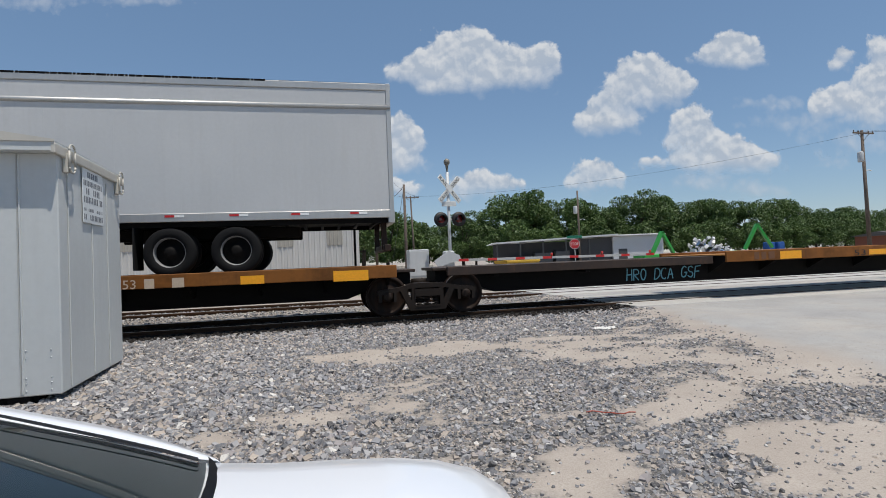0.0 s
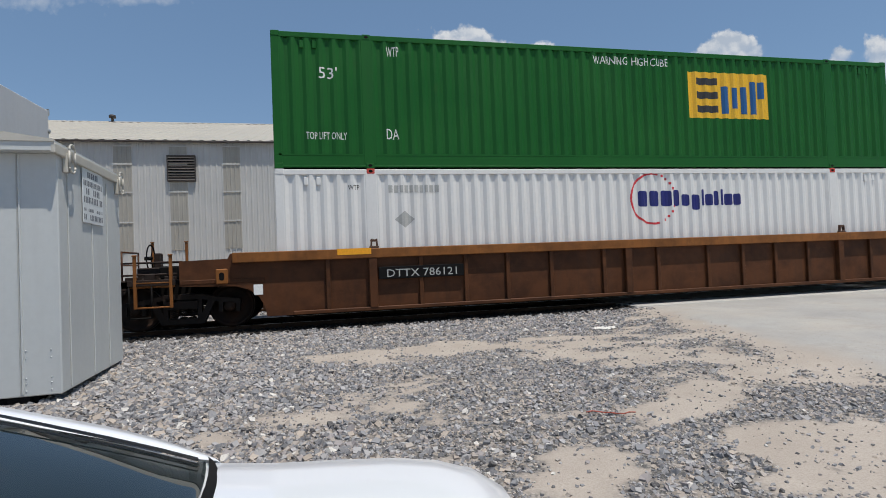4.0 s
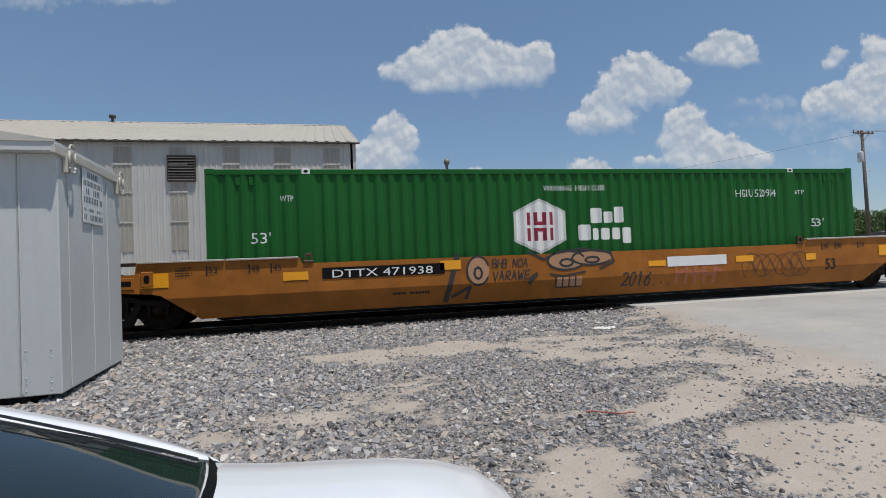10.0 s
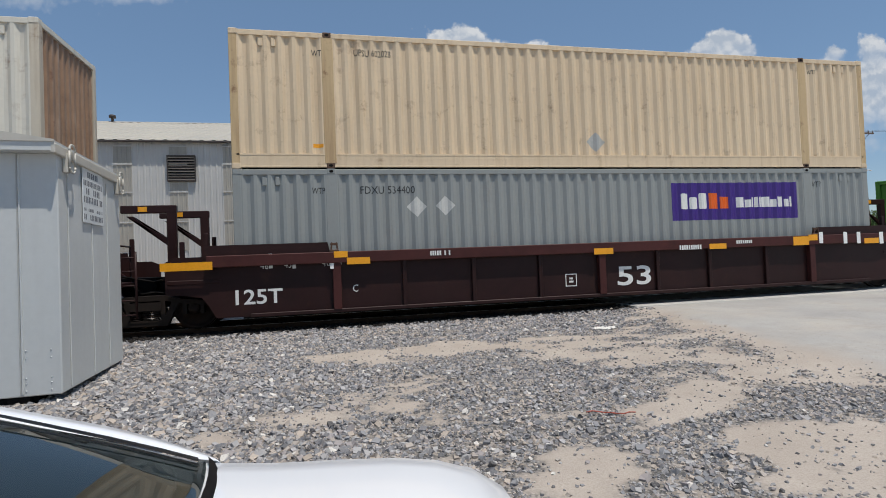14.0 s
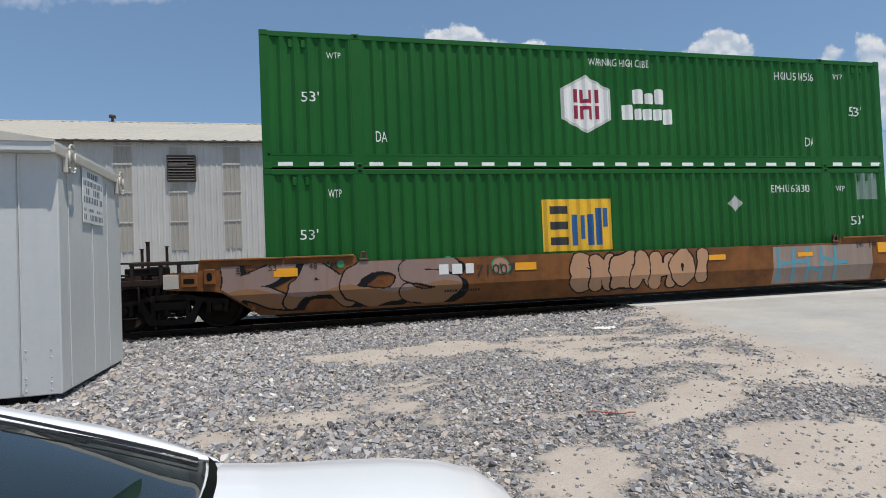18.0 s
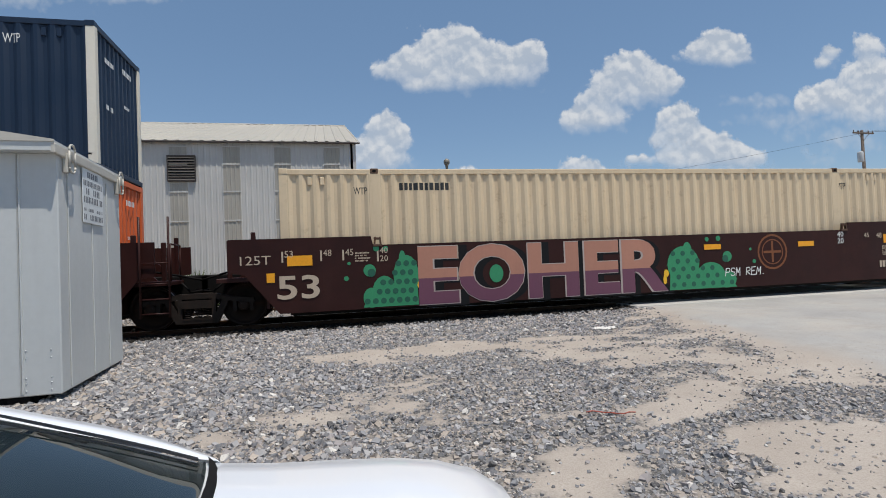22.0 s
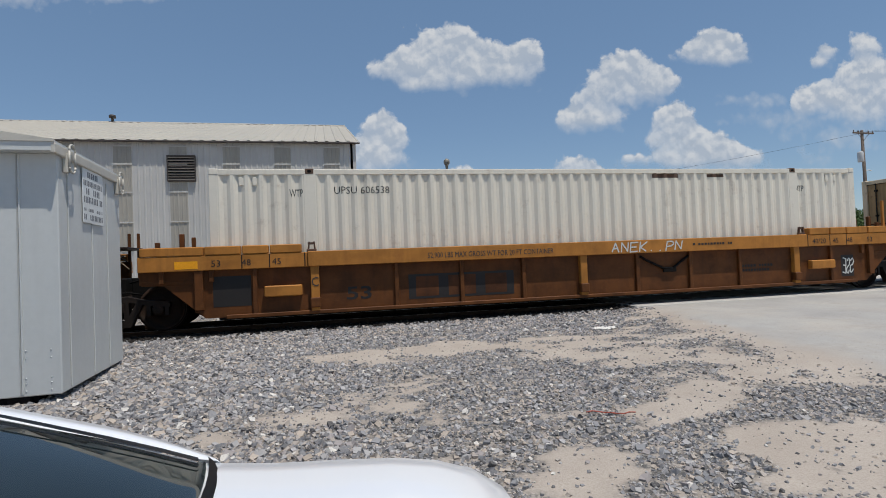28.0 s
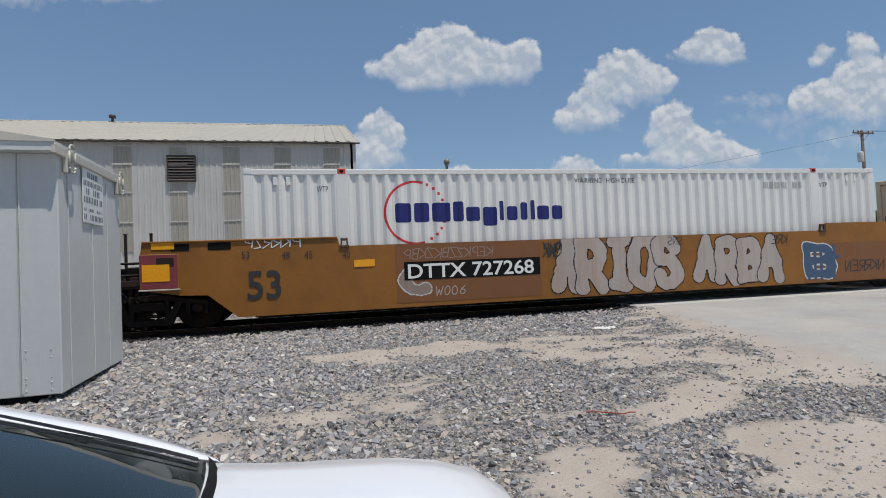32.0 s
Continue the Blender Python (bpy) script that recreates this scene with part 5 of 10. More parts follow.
# weathered white, also the painted sunlit edge of the top guards
white_weathered_lit = paint("weathered_lit_white_paint", (0.42, 0.39, 0.34), 0.55, (0.12, 0.09, 0.06), 0.7, 0.3)
flange_pink = paint("pink_washed_paint", (0.30, 0.15, 0.13), 0.5, (0.45, 0.36, 0.32), 0.6)
rust_guide = paint("rusty_guide_steel", (0.075, 0.034, 0.018), 0.65, (0.03, 0.018, 0.012), 0.6, 0.5)
# grey for light seen through the end post's slots
slot_light = plain("slot_light_grey", (0.30, 0.29, 0.29), 0.6)
maroon_chord = paint("faded_maroon_paint", (0.060, 0.0165, 0.0145), 0.55, (0.04, 0.018, 0.014), 0.5, 0.1, fade=0.35, mottle=0.35, gloss=0.25)
yellow_body = paint("yellow_orange_paint", (0.33, 0.115, 0.016), 0.55, (0.22, 0.09, 0.03), 0.55, 0.15, fade=0.3, mottle=0.35, gloss=0.25)
tired_yellow = paint("dirty_yellow_paint", (0.20, 0.076, 0.021), 0.6, (0.12, 0.06, 0.03), 0.8, 0.4, fade=0.35, mottle=0.65, gloss=0.25)
maroon = paint("dark_maroon_paint", (0.024, 0.0072, 0.0065), 0.5, (0.024, 0.013, 0.011), 0.5, 0.1, fade=0.3, mottle=0.4, gloss=0.25)
mineral_red = paint("mineral_brown_red_paint", (0.029, 0.0062, 0.0045), 0.5, (0.04, 0.016, 0.012), 0.5, 0.08, fade=0.3, mottle=0.4, gloss=0.25)
bright_yellow = paint("chrome_yellow_paint", (0.255, 0.098, 0.0095), 0.5, (0.2, 0.1, 0.03), 0.5, 0.15, fade=0.25, mottle=0.3)
spine_brown = paint("spine_oxide_paint", (0.030, 0.016, 0.010), 0.65, (0.07, 0.03, 0.014), 0.6, 0.4, fade=0.3, mottle=0.65)
spine_orange = paint("worn_orange_edge_paint", (0.20, 0.074, 0.014), 0.6, (0.10, 0.045, 0.02), 0.7, 0.5, fade=0.4, mottle=0.6, gloss=0.25)
deck_yellow = paint("worn_deck_yellow", (0.36, 0.165, 0.04), 0.6, (0.12, 0.06, 0.03), 0.8, 0.4, fade=0.4, mottle=0.65)
black_panel = plain("black_stencil_panel", (0.008, 0.0075, 0.0075), 0.7, gloss=0.12)
navy_ink = plain("navy_logo", (0.012, 0.016, 0.14), 0.45)
red_ink = plain("red_logo", (0.6, 0.035, 0.045), 0.45)
blue_ink = plain("blue_logo", (0.012, 0.09, 0.26), 0.45)
gold_ink = plain("gold_logo_field", (0.78, 0.44, 0.02), 0.45)
maroon_ink = plain("maroon_logo", (0.28, 0.012, 0.04), 0.45)
purple_ink = plain("purple_logo_field", (0.05, 0.018, 0.2), 0.45)
faded_white = plain("faded_white_logo", (0.70, 0.69, 0.66), 0.5)
faded_gold = plain("faded_gold_edge", (0.62, 0.42, 0.16), 0.5)
grey_patch = plain("grey_patch", (0.42, 0.42, 0.40), 0.5)

U = dict(T1=-14.65, T2=20.49, W1=41.85, W2=61.27, W3=80.73, C=104.18, D1=127.69, D2=147.24, D3=166.96, E=190.59, F1=214.33,
         F2=233.83, F3=253.29, G1=277.09, G2=296.85, G3=316.47, H=339.93, I=359.45)
FLOOR = 0.35


def rides(ob, u, z=0.0):
    """Puts a thing on the train."""
    ob.matrix_basis = pose(u, TRACK_Y, z)
    MOVERS.append((ob, u, z))
    return ob


def door_marks(c, ink, seed=2):
    for k, (y, z, n, s) in enumerate(((0.95, 2.25, 7, 0.1), (-0.2, 2.35, 6, 0.12), (-0.2, 2.15, 6, 0.12), (-0.2, 1.7, 7, 0.06), (-0.2, 1.55, 7, 0.06), (1.0, 1.3, 4, 0.1), (-0.25, 1.2, 6, 0.05))):
        drape(flat(bars(n, s, seed + k)), ink, c, (0.012, y, z), "door_stencil", facing="left")["kind"] = "stuff"
    for k, (y, z, n, s) in enumerate(((-0.9, 2.25, 7, 0.1), (0.15, 2.35, 6, 0.12), (-0.8, 1.3, 5, 0.1), (0.2, 1.6, 6, 0.07))):
        drape(flat(bars(n, s, seed + k)), ink, c, (CL + 0.0, y, z), "end_stencil", facing="right")["kind"] = "stuff"


# -- the leading spine cars and their trailers
SPINE = {}
SPINE["SA"] = rides(spine_car("black and oxide spine car carrying a trailer", U["T1"] - 0.5, (9.6, 16.6), None, "none", "own", spine_brown, deck_yellow), 2.22 - 17.36)
SPINE["SB"] = rides(spine_car("empty black and oxide spine car with yellow platforms", 2.22, (7.6, 15.7), None, "none", "own", spine_brown, deck_yellow), 2.22)
SPINE["SC"] = rides(spine_car("spine car with a raised trailer hitch", 19.58, (1.4, 9.2), 16.1, "none", "own", spine_brown, deck_yellow, 16.45, True), 19.58)
rides(trailer("pale grey dry van trailer, rear wheels on the platform", False, None), U["T1"])
rides(trailer("pale grey van trailer with a brown shield emblem", True, 14.62), U["T2"])

# -- well cars: key, label, style, paints, ends
CARS = (
    ("W1", "rust-brown ribbed well car", "rib", oxide_brown, rib_chord, "own", "joint_truck"),
    ("W2", "rust-brown ribbed well car with black stencil panels", "rib", oxide_brown, rib_chord, "joint", "joint_truck"),
    ("W3", "rust-brown ribbed well car", "rib", oxide_brown, rib_chord, "joint", "own"),
    ("C", "yellow smooth-sided well car with graffiti", "smooth", yellow_body, yellow_body, "own", "own"),
    ("D1", "dark maroon ribbed well car", "maroon", maroon, maroon_chord, "own", "joint_truck"),
    ("D2", "dark maroon ribbed well car", "maroon", maroon, maroon_chord, "joint", "joint_truck"),
    ("D3", "dark maroon ribbed well car", "maroon", maroon, maroon_chord, "joint", "own"),
    ("E", "faded yellow well car covered in graffiti", "smooth", tired_yellow, tired_yellow, "own", "own"),
    ("F1", "brown-red smooth well car with chalk graffiti", "deep", mineral_red, mineral_red, "own", "joint_truck"),
    ("F2", "brown-red smooth well car with pink graffiti", "deep", mineral_red, mineral_red, "joint", "joint_truck"),
    ("F3", "brown-red smooth well car with cream graffiti", "deep", mineral_red, mineral_red, "joint", "own"),
    ("G1", "yellow-brown ledged well car", "ledge", ledge_brown, oxide_chord, "own", "joint_truck"),
    ("G2", "yellow-brown ledged well car with scrawled tags", "ledge", ledge_brown, oxide_chord, "joint", "joint_truck"),
    ("G3", "yellow-brown ledged well car with scrawled tags", "ledge", ledge_brown, oxide_chord, "joint", "own"),
    ("H", "yellow smooth well car with silver graffiti", "deep", bright_yellow, bright_yellow, "own", "joint_truck"),
    ("I", "yellow smooth well car", "deep", bright_yellow, bright_yellow, "joint", "own"),
)
CAR, STYLE = {}, {o.name: "spine" for o in SPINE.values()}
for k, (key, label, style, body, chord, left, right) in enumerate(CARS):
    CAR[key] = rides(well_car(label, style, body, chord, left, right, U[key], k), U[key])
    STYLE[CAR[key].name] = style

# -- containers
BOX = {}


def load(key, upper, label, body, **more):
    c = container(label, body, **more)
    BOX[key, upper] = rides(c, U[key], FLOOR + (CH + 0.012 if upper else 0))
    return c


c = load("W1", False, "white container with a red and navy emblem", fresh_white, cast_mat=red_paint)
door_marks(c, navy_ink)
drape(flat([rect(0, 0, 0.32, 0.42, 0.05), rect(0.38, 0, 0.32, 0.42, 0.05), rect(0.76, 0, 0.36, 0.42, 0.05)]), navy_ink, c, (-0.012, 0.7, 1.75), "company_mark", facing="left", label="navy blocks of a company mark")
c = load("W1", True, "dark green container with a yellow square emblem", green)
door_marks(c, white_lettering)
c = load("W2", False, "green container with a yellow square emblem", green)
door_marks(c, white_lettering)
c = load("W2", True, "cream container with a red and navy emblem", cream, cast_mat=red_paint)
door_marks(c, navy_ink)
drape(flat([rect(0, 0, 0.32, 0.42, 0.05), rect(0.38, 0, 0.32, 0.42, 0.05), rect(0.76, 0, 0.36, 0.42, 0.05)]), navy_ink, c, (-0.012, 0.7, 1.75), "company_mark", facing="left", label="navy blocks of a company mark")
c = load("W3", False, "white container with a red and navy emblem", fresh_white, cast_mat=red_paint)
door_marks(c, navy_ink)
drape(flat([rect(0, 0, 0.32, 0.42, 0.05), rect(0.38, 0, 0.32, 0.42, 0.05), rect(0.76, 0, 0.36, 0.42, 0.05)]), navy_ink, c, (-0.012, 0.7, 1.75), "company_mark", facing="left", label="navy blocks of a company mark")
c = load("W3", True, "cream container with a red and navy emblem", cream, cast_mat=red_paint)
door_marks(c, navy_ink)
drape(flat([rect(0, 0, 0.32, 0.42, 0.05), rect(0.38, 0, 0.32, 0.42, 0.05), rect(0.76, 0, 0.36, 0.42, 0.05)]), navy_ink, c, (-0.012, 0.7, 1.75), "company_mark", facing="left", label="navy blocks of a company mark")
c = load("C", False, "green container with a white hexagon emblem", green, cast_mat=fresh_white)
door_marks(c, white_lettering)
c = load("D1", False, "white container with a blue slanted word", aged_white, door_mat=aged_white, rod_mat=steel_black)
door_marks(c, blue_ink)
c = load("D1", True, "stained white container with a faded slanted word", aged_white, door_mat=rusty_shaded_tan, rod_mat=steel_black, side_mat=rust_post_white, post_mat=rust_post_white, end_mat=rust_streaked_white, cast_mat=rusty_cast)
c = load("D2", False, "pale grey container with a purple banner", pale_grey)
c = load("D2", True, "tan container with rust-streaked doors", tan, door_mat=rusty_shaded_tan, rod_mat=steel_black, side_mat=rust_post_tan, post_mat=rust_post_tan, cast_mat=rusty_cast)
c = load("D3", False, "light green container with a white hexagon emblem", light_green)
c = load("E", False, "green container with a yellow square emblem", green)
door_marks(c, white_lettering)
c = load("E", True, "green container with a white hexagon emblem", green)
door_marks(c, white_lettering)
c = load("F1", False, "orange container with a white house emblem", orange)
door_marks(c, white_lettering)
c = load("F1", True, "navy container with a white diamond emblem", navy, post_mat=cream)
door_marks(c, white_lettering)
c = load("F2", False, "pale tan container on the middle unit", pale_tan, cast_mat=rusty_cast)
c = load("F3", False, "navy container with a white diamond emblem", navy, post_mat=cream)
door_marks(c, white_lettering)
c = load("G1", False, "pale tan container with a plain front", pale_tan, plain_end=True, cast_mat=rusty_cast)
c = load("G2", False, "cream-white ribbed steel container", cream, cast_mat=rusty_cast)
# dark door paint here imitates the shadow on the leading end
c = load("G3", False, "pale tan ribbed steel container", pale_tan, cast_mat=rusty_cast, door_mat=rusty_shaded_tan, rod_mat=steel_black)
c = load("H", False, "clean white container with a red and navy emblem", fresh_white, cast_mat=red_paint, plain_end=True)
c = load("I", False, "pale tan container at the end", pale_tan, cast_mat=rusty_cast)

# white corner chevrons on some leading top corners
for key, up in (("W2", False), ("W1", True), ("C", False), ("E", False), ("E", True)):
    drape(flat([rect(0.02 + 0.1 * i, 0, 0.06, 0.07, 0, 0.9) for i in range(3)]), white_lettering, BOX[key, up], (0.06, -CW, CH - 0.11), "corner_chevron", lift=0.006)
# red and white reflective dashes along the stained container's bottom rail
for i in range(22):
    for j, tape in enumerate((red_tape, white_tape)):
        drape(flat([rect(0, 0, 0.2, 0.05)]), tape, BOX["D1", True], (0.3 + 0.73 * i + 0.2 * j, -CW, 0.16), "reflector", lift=0.006)

# --- painted marks, stencils and graffiti on containers and cars ---
pale_patch = plain("pale_patch", (0.55, 0.55, 0.52), 0.5)
grey_green_patch = plain("grey_green_patch", (0.16, 0.24, 0.19), 0.5)
dark_stencil = plain("dark_stencil", (0.012, 0.009, 0.008), 0.6)
tan_stencil = plain("tan_stencil", (0.50, 0.40, 0.30), 0.55)
patch_brown = paint("repainted_brown", (0.20, 0.075, 0.022), 0.55, amount=0.5)
rust_disc = plain("rust_orange_emblem", (0.20, 0.065, 0.02), 0.6)
peach_spray = paint("peach_spray", (0.44, 0.24, 0.13), 0.5, amount=0.4)
ochre_spray = paint("ochre_spray", (0.25, 0.12, 0.05), 0.5, amount=0.5)
silver_spray = paint("silver_spray", (0.40, 0.34, 0.31), 0.42, (0.34, 0.19, 0.06), 0.9, fade=0.3, mottle=0.12)
lilac_spray = paint("lilac_silver_spray", (0.27, 0.18, 0.15), 0.45, (0.20, 0.09, 0.04), 0.7)
cream_spray = paint("cream_spray", (0.42, 0.385, 0.30), 0.5, (0.12, 0.11, 0.10), 0.8, mottle=0.55)
ochre_dark = plain("thin_brown_spray", (0.13, 0.055, 0.022), 0.55)
black_spray = plain("black_spray", (0.008, 0.008, 0.009), 0.55, gloss=0.2)
smoke_spray = paint("smoke_spray", (0.26, 0.19, 0.15), 0.55, (0.4, 0.36, 0.33), 0.7)
sky_spray = plain("sky_blue_spray", (0.09, 0.28, 0.36), 0.5)
dusk_spray = plain("dusky_grey_spray", (0.10, 0.085, 0.09), 0.5)
slate_spray = plain("slate_blue_spray", (0.05, 0.09, 0.16), 0.5)
sage_spray = plain("sage_spray", (0.22, 0.25, 0.12), 0.5)
green_spray = plain("leaf_green_spray", (0.14, 0.33, 0.09), 0.5)
pink_spray = paint("salmon_pink_spray", (0.40, 0.185, 0.125), 0.5, (0.30, 0.12, 0.10), 0.4, fade=0.3)
violet_spray = paint("violet_spray", (0.14, 0.048, 0.082), 0.5, (0.09, 0.03, 0.06), 0.4, fade=0.3)
teal_spray = plain("teal_green_spray", (0.03, 0.25, 0.11), 0.5)
deep_teal_spray = plain("deep_teal_spray", (0.012, 0.10, 0.06), 0.5)


PLATES = {}


def skin_of(ob, x, z, w=0.0):
    """Depth of a side's outer face, and its ribs if it has any."""
    if ob["category"] != "railcar":
        return (-CW, RIBS) if z > 0.25 else (-CW - 0.004, None)
    style = STYLE[ob.name]
    if style == "deep" and z < 1.5 and not -1.23 < x < CL + 1.23:
        return -1.490, None
    if style == "spine":
        return (-1.364 if z > 0.8 else -0.556), None
    if z < 1.3 and any(a - 0.02 < x < b for a, b in PLATES.get(ob.name, ())):
        return -1.503, None
    back = -1.412 if style in PROUD else -1.474
    if style == "ledge" and z > 1.17 and not 1.8 < x < CL - 1.8:
        return -1.522, None
    if style in PROUD and w < 0.35 and min(abs(x - r) for r in RIB_AT[style]) < 0.1 and z < 1.2:
        return -1.522, None
    top = {"ledge": (1.18, 1.6), "maroon": (1.22, 1.6), "rib": (1.31, 1.6)}.get(style)
    if top and top[0] < z + 0.03 < top[1] and (style != "ledge" or 1.8 < x < CL - 1.8):
        return -PROUD[style] - 0.002, None
    return back, None


def bent(ob):
    """Whether a car's side leans inwards below its crease."""
    return ob["category"] == "railcar" and STYLE[ob.name] == "smooth"


def sprayed(ob):
    """Whether a car has broad plain sides that writers have sprayed."""
    return ob["category"] == "railcar" and STYLE[ob.name] in ("smooth", "deep")


def lay(ob, polys, x, z, ink, name, label="", lift=0.004):
    w = max(p[0] for q in polys for p in q)
    y, ribs = skin_of(ob, x + w / 2, z, w)
    return drape(flat(polys), ink, ob, (x, y, z), name, ribs, label=label, lift=lift, lean=bent(ob))


def text_in(ob, x, z, w, h, text, ink, bold=0.0, lift=None, below=None):
    bold = bold or (0.022 if h > 0.24 and ob["category"] == "railcar" else 0.0)
    lift = lift or (0.026 if sprayed(ob) else 0.008)
    y, ribs = skin_of(ob, x + w / 2, z, w)
    return lettering(text, h, ink, ob, (x, y, z), relief=ribs, width=w, lift=lift, bold=bold, lean=bent(ob), below=below)


def bars_in(ob, x, z, w, h, n, ink, seed):
    if h > 0.15 and w < 0.6 and n <= 5:
        for k in range(n):
            bars_in(ob, x, z + h * k / n, w * (0.7 + 0.3 * ((k * 7 + seed) % 5) / 4), h / n * 0.55, 11, ink, seed + k)
        return
    b = bars(n, h, seed)
    k = w / max(p[0] for q in b for p in q)
    tagged(lay(ob, [[(px * k, pz) for px, pz in q] for q in b], x, z, ink, "small_writing", lift=0.026 if sprayed(ob) else 0.008), "line of small stencilled writing", kind="stuff")


def diamond_in(ob, x, z, w, h, ink):
    lay(ob, [[(w / 2, 0), (w, h / 2), (w / 2, h), (0, h / 2)]], x, z, ink, "placard", "diamond placard holder")


def patch_in(ob, x, z, w, h, ink, label=""):
    if ink is black_panel and ob["category"] == "railcar" and STYLE[ob.name] == "rib":
        PLATES.setdefault(ob.name, []).append((x, x + w))
        if h > 0.6:
            lay(ob, [rect(0, 0, w, 0.17)], x, 1.345, ink, "patch")
            lay(ob, [rect(0.08, 0, 0.05, 0.15), rect(w - 0.2, 0, 0.05, 0.15)], x, 1.36, white_tape, "size_tick", lift=0.008)
        part("plate", Mesh().chamfer(x, x + w, -1.50, -1.42, z, min(z + h, 1.32), 0.006), ink, ob, label)
        return
    lay(ob, [rect(0, 0, w, h)], x, z, ink, "patch" if ink not in (amber_tape, white_tape) else "reflector", label, 0.022 if sprayed(ob) and ink in (amber_tape, white_tape, black_lettering, black_panel, white_lettering) else 0.004)


def frame_in(ob, x, z, w, h):
    t = 0.02
    lay(ob, [rect(0, 0, w, t), rect(0, h - t, w, t), rect(0, t, t, h - 2 * t), rect(w - t, t, t, h - 2 * t), rect(w * 0.3, h * 0.3, w * 0.4, h * 0.15), rect(w * 0.35, h * 0.55, w * 0.3, h * 0.15)], x, z, white_lettering, "stencil_box")


def word_blocks(letters, width, gap=0.16):
    """Blocks with the rhythm of a word: (width, height, drop) each, fitted to a width."""
    total = sum(a for a, _, _ in letters) + gap * (len(letters) - 1)
    k, x, o = width / total, 0.0, []
    for a, hgt, drop in letters:
        o.append((x, drop, a * k, hgt))
        x += (a + gap) * k
    return o


def globe_in(ob, x, z, w, h):
    """Red arc and dots with a navy word, as plain shapes."""
    r = h / 2
    lay(ob, arc_band(r, r, r, 0.05, 75, 285), x, z, red_ink, "emblem", "red arc emblem")
    lay(ob, [rect(r + 0.95 * r * math.cos(radians(a)) - 0.03, r + 0.95 * r * math.sin(radians(a)) - 0.03, 0.06, 0.06) for a in range(-60, 70, 14)], x, z, red_ink, "dotted_arc")
    c = h * 0.3
    word = [(0.8, c, 0), (0.8, c, 0), (0.95, c, 0), (0.55, c * 1.05, 0), (0.75, c * 0.75, 0), (0.75, c, -0.27 * c), (0.25, c * 1.05, 0), (0.6, c * 0.75, 0), (0.42, c * 0.95, 0), (0.25, c * 1.05, 0), (0.68, c * 0.75, 0), (0.6, c * 0.75, 0)]
    lay(ob, [rect(a + r * 0.36, r - c * 0.5 + d, b, e, min(0.05, b * 0.3)) for a, d, b, e in word_blocks(word, w - r * 0.36)], x, z, navy_ink, "company_mark", "navy company word drawn as blocks", 0.008)


def square_in(ob, x, z, w, h):
    lay(ob, [rect(0, 0, w, h)], x, z, gold_ink, "emblem", "yellow square emblem")
    f = lambda q: [[(a * w, b * h) for a, b in p] for p in q]
    lay(ob, f([rect(0.1, b, 0.26, 0.15) for b in (0.12, 0.42, 0.72)]), x, z, black_lettering, "emblem_mark", lift=0.008)
    lay(ob, f([rect(0.41, 0.1, 0.09, 0.6), rect(0.54, 0.22, 0.07, 0.46), rect(0.65, 0.1, 0.08, 0.6), rect(0.77, 0.1, 0.08, 0.72), rect(0.87, 0.45, 0.08, 0.37)]), x, z, blue_ink, "emblem_mark", lift=0.009)


def hexagon_in(ob, x, z, w, h, house=False):
    f = lambda q: [[(w / 2 + a * w / 2, h / 2 + b * h / 2) for a, b in p] for p in q]
    ink = orange if house else maroon_ink
    out = [(0, 1), (1, 0.52), (1, -0.52 if not house else -1), (0, -1), (-1, -0.52 if not house else -1), (-1, 0.52)]
    lay(ob, f([out]), x, z, pale_patch, "emblem", "white six-sided emblem")
    lay(ob, f([[(a * 0.9, b * 0.9) for a, b in out]]), x, z, white_lettering, "emblem_field", lift=0.006)
    d = 0.18 if house else 0.0
    bits = [rect(-0.5, 0.04 - d, 0.14, 0.46), rect(-0.5, -0.52 - d, 0.14, 0.46), rect(0.36, 0.04 - d, 0.14, 0.46), rect(0.36, -0.52 - d, 0.14, 0.46), rect(-0.24, 0.04 - d, 0.13, 0.46), rect(0.1, 0.04 - d, 0.13, 0.46), rect(-0.24, -0.52 - d, 0.13, 0.46), rect(0.1, -0.52 - d, 0.13, 0.46), rect(-0.11, 0.04 - d, 0.21, 0.13), rect(-0.11, -0.19 - d, 0.21, 0.13)]
    lay(ob, f(bits), x, z, ink, "emblem_mark", lift=0.010)
    s = w / 1.3
    o = [rect(w + 0.62 * s + a, h * 0.53 + e, b, g, 0.04) for a, e, b, g in word_blocks([(1, 0.36 * s, 0), (0.8, 0.27 * s, 0), (0.85, 0.38 * s, 0)], 0.86 * s)]
    tail = [(1.1, 0.37 * s, 0), (0.6, 0.28 * s, 0), (0.85, 0.28 * s, 0), (0.8, 0.28 * s, 0), (0.85, 0.38 * s, -0.1 * s)] + ([(0.2, 0.06 * s, 0), (0.4, 0.37 * s, 0), (0.8, 0.28 * s, 0), (0.75, 0.28 * s, 0), (0.2, 0.06 * s, 0)] if house else [])
    o += [rect(w + (0.3 if not house else 0.12) * s + a, h * (0.5 if not house else 0.42) - 0.36 * s + e, b, g, min(0.04, b * 0.3)) for a, e, b, g in word_blocks(tail, 1.38 * s if not house else 2.15 * s)]
    lay(ob, o, x, z, white_lettering, "company_mark", "white company word drawn as blocks", 0.008)


def house_in(ob, x, z, w, h):
    hexagon_in(ob, x, z, w, h, True)


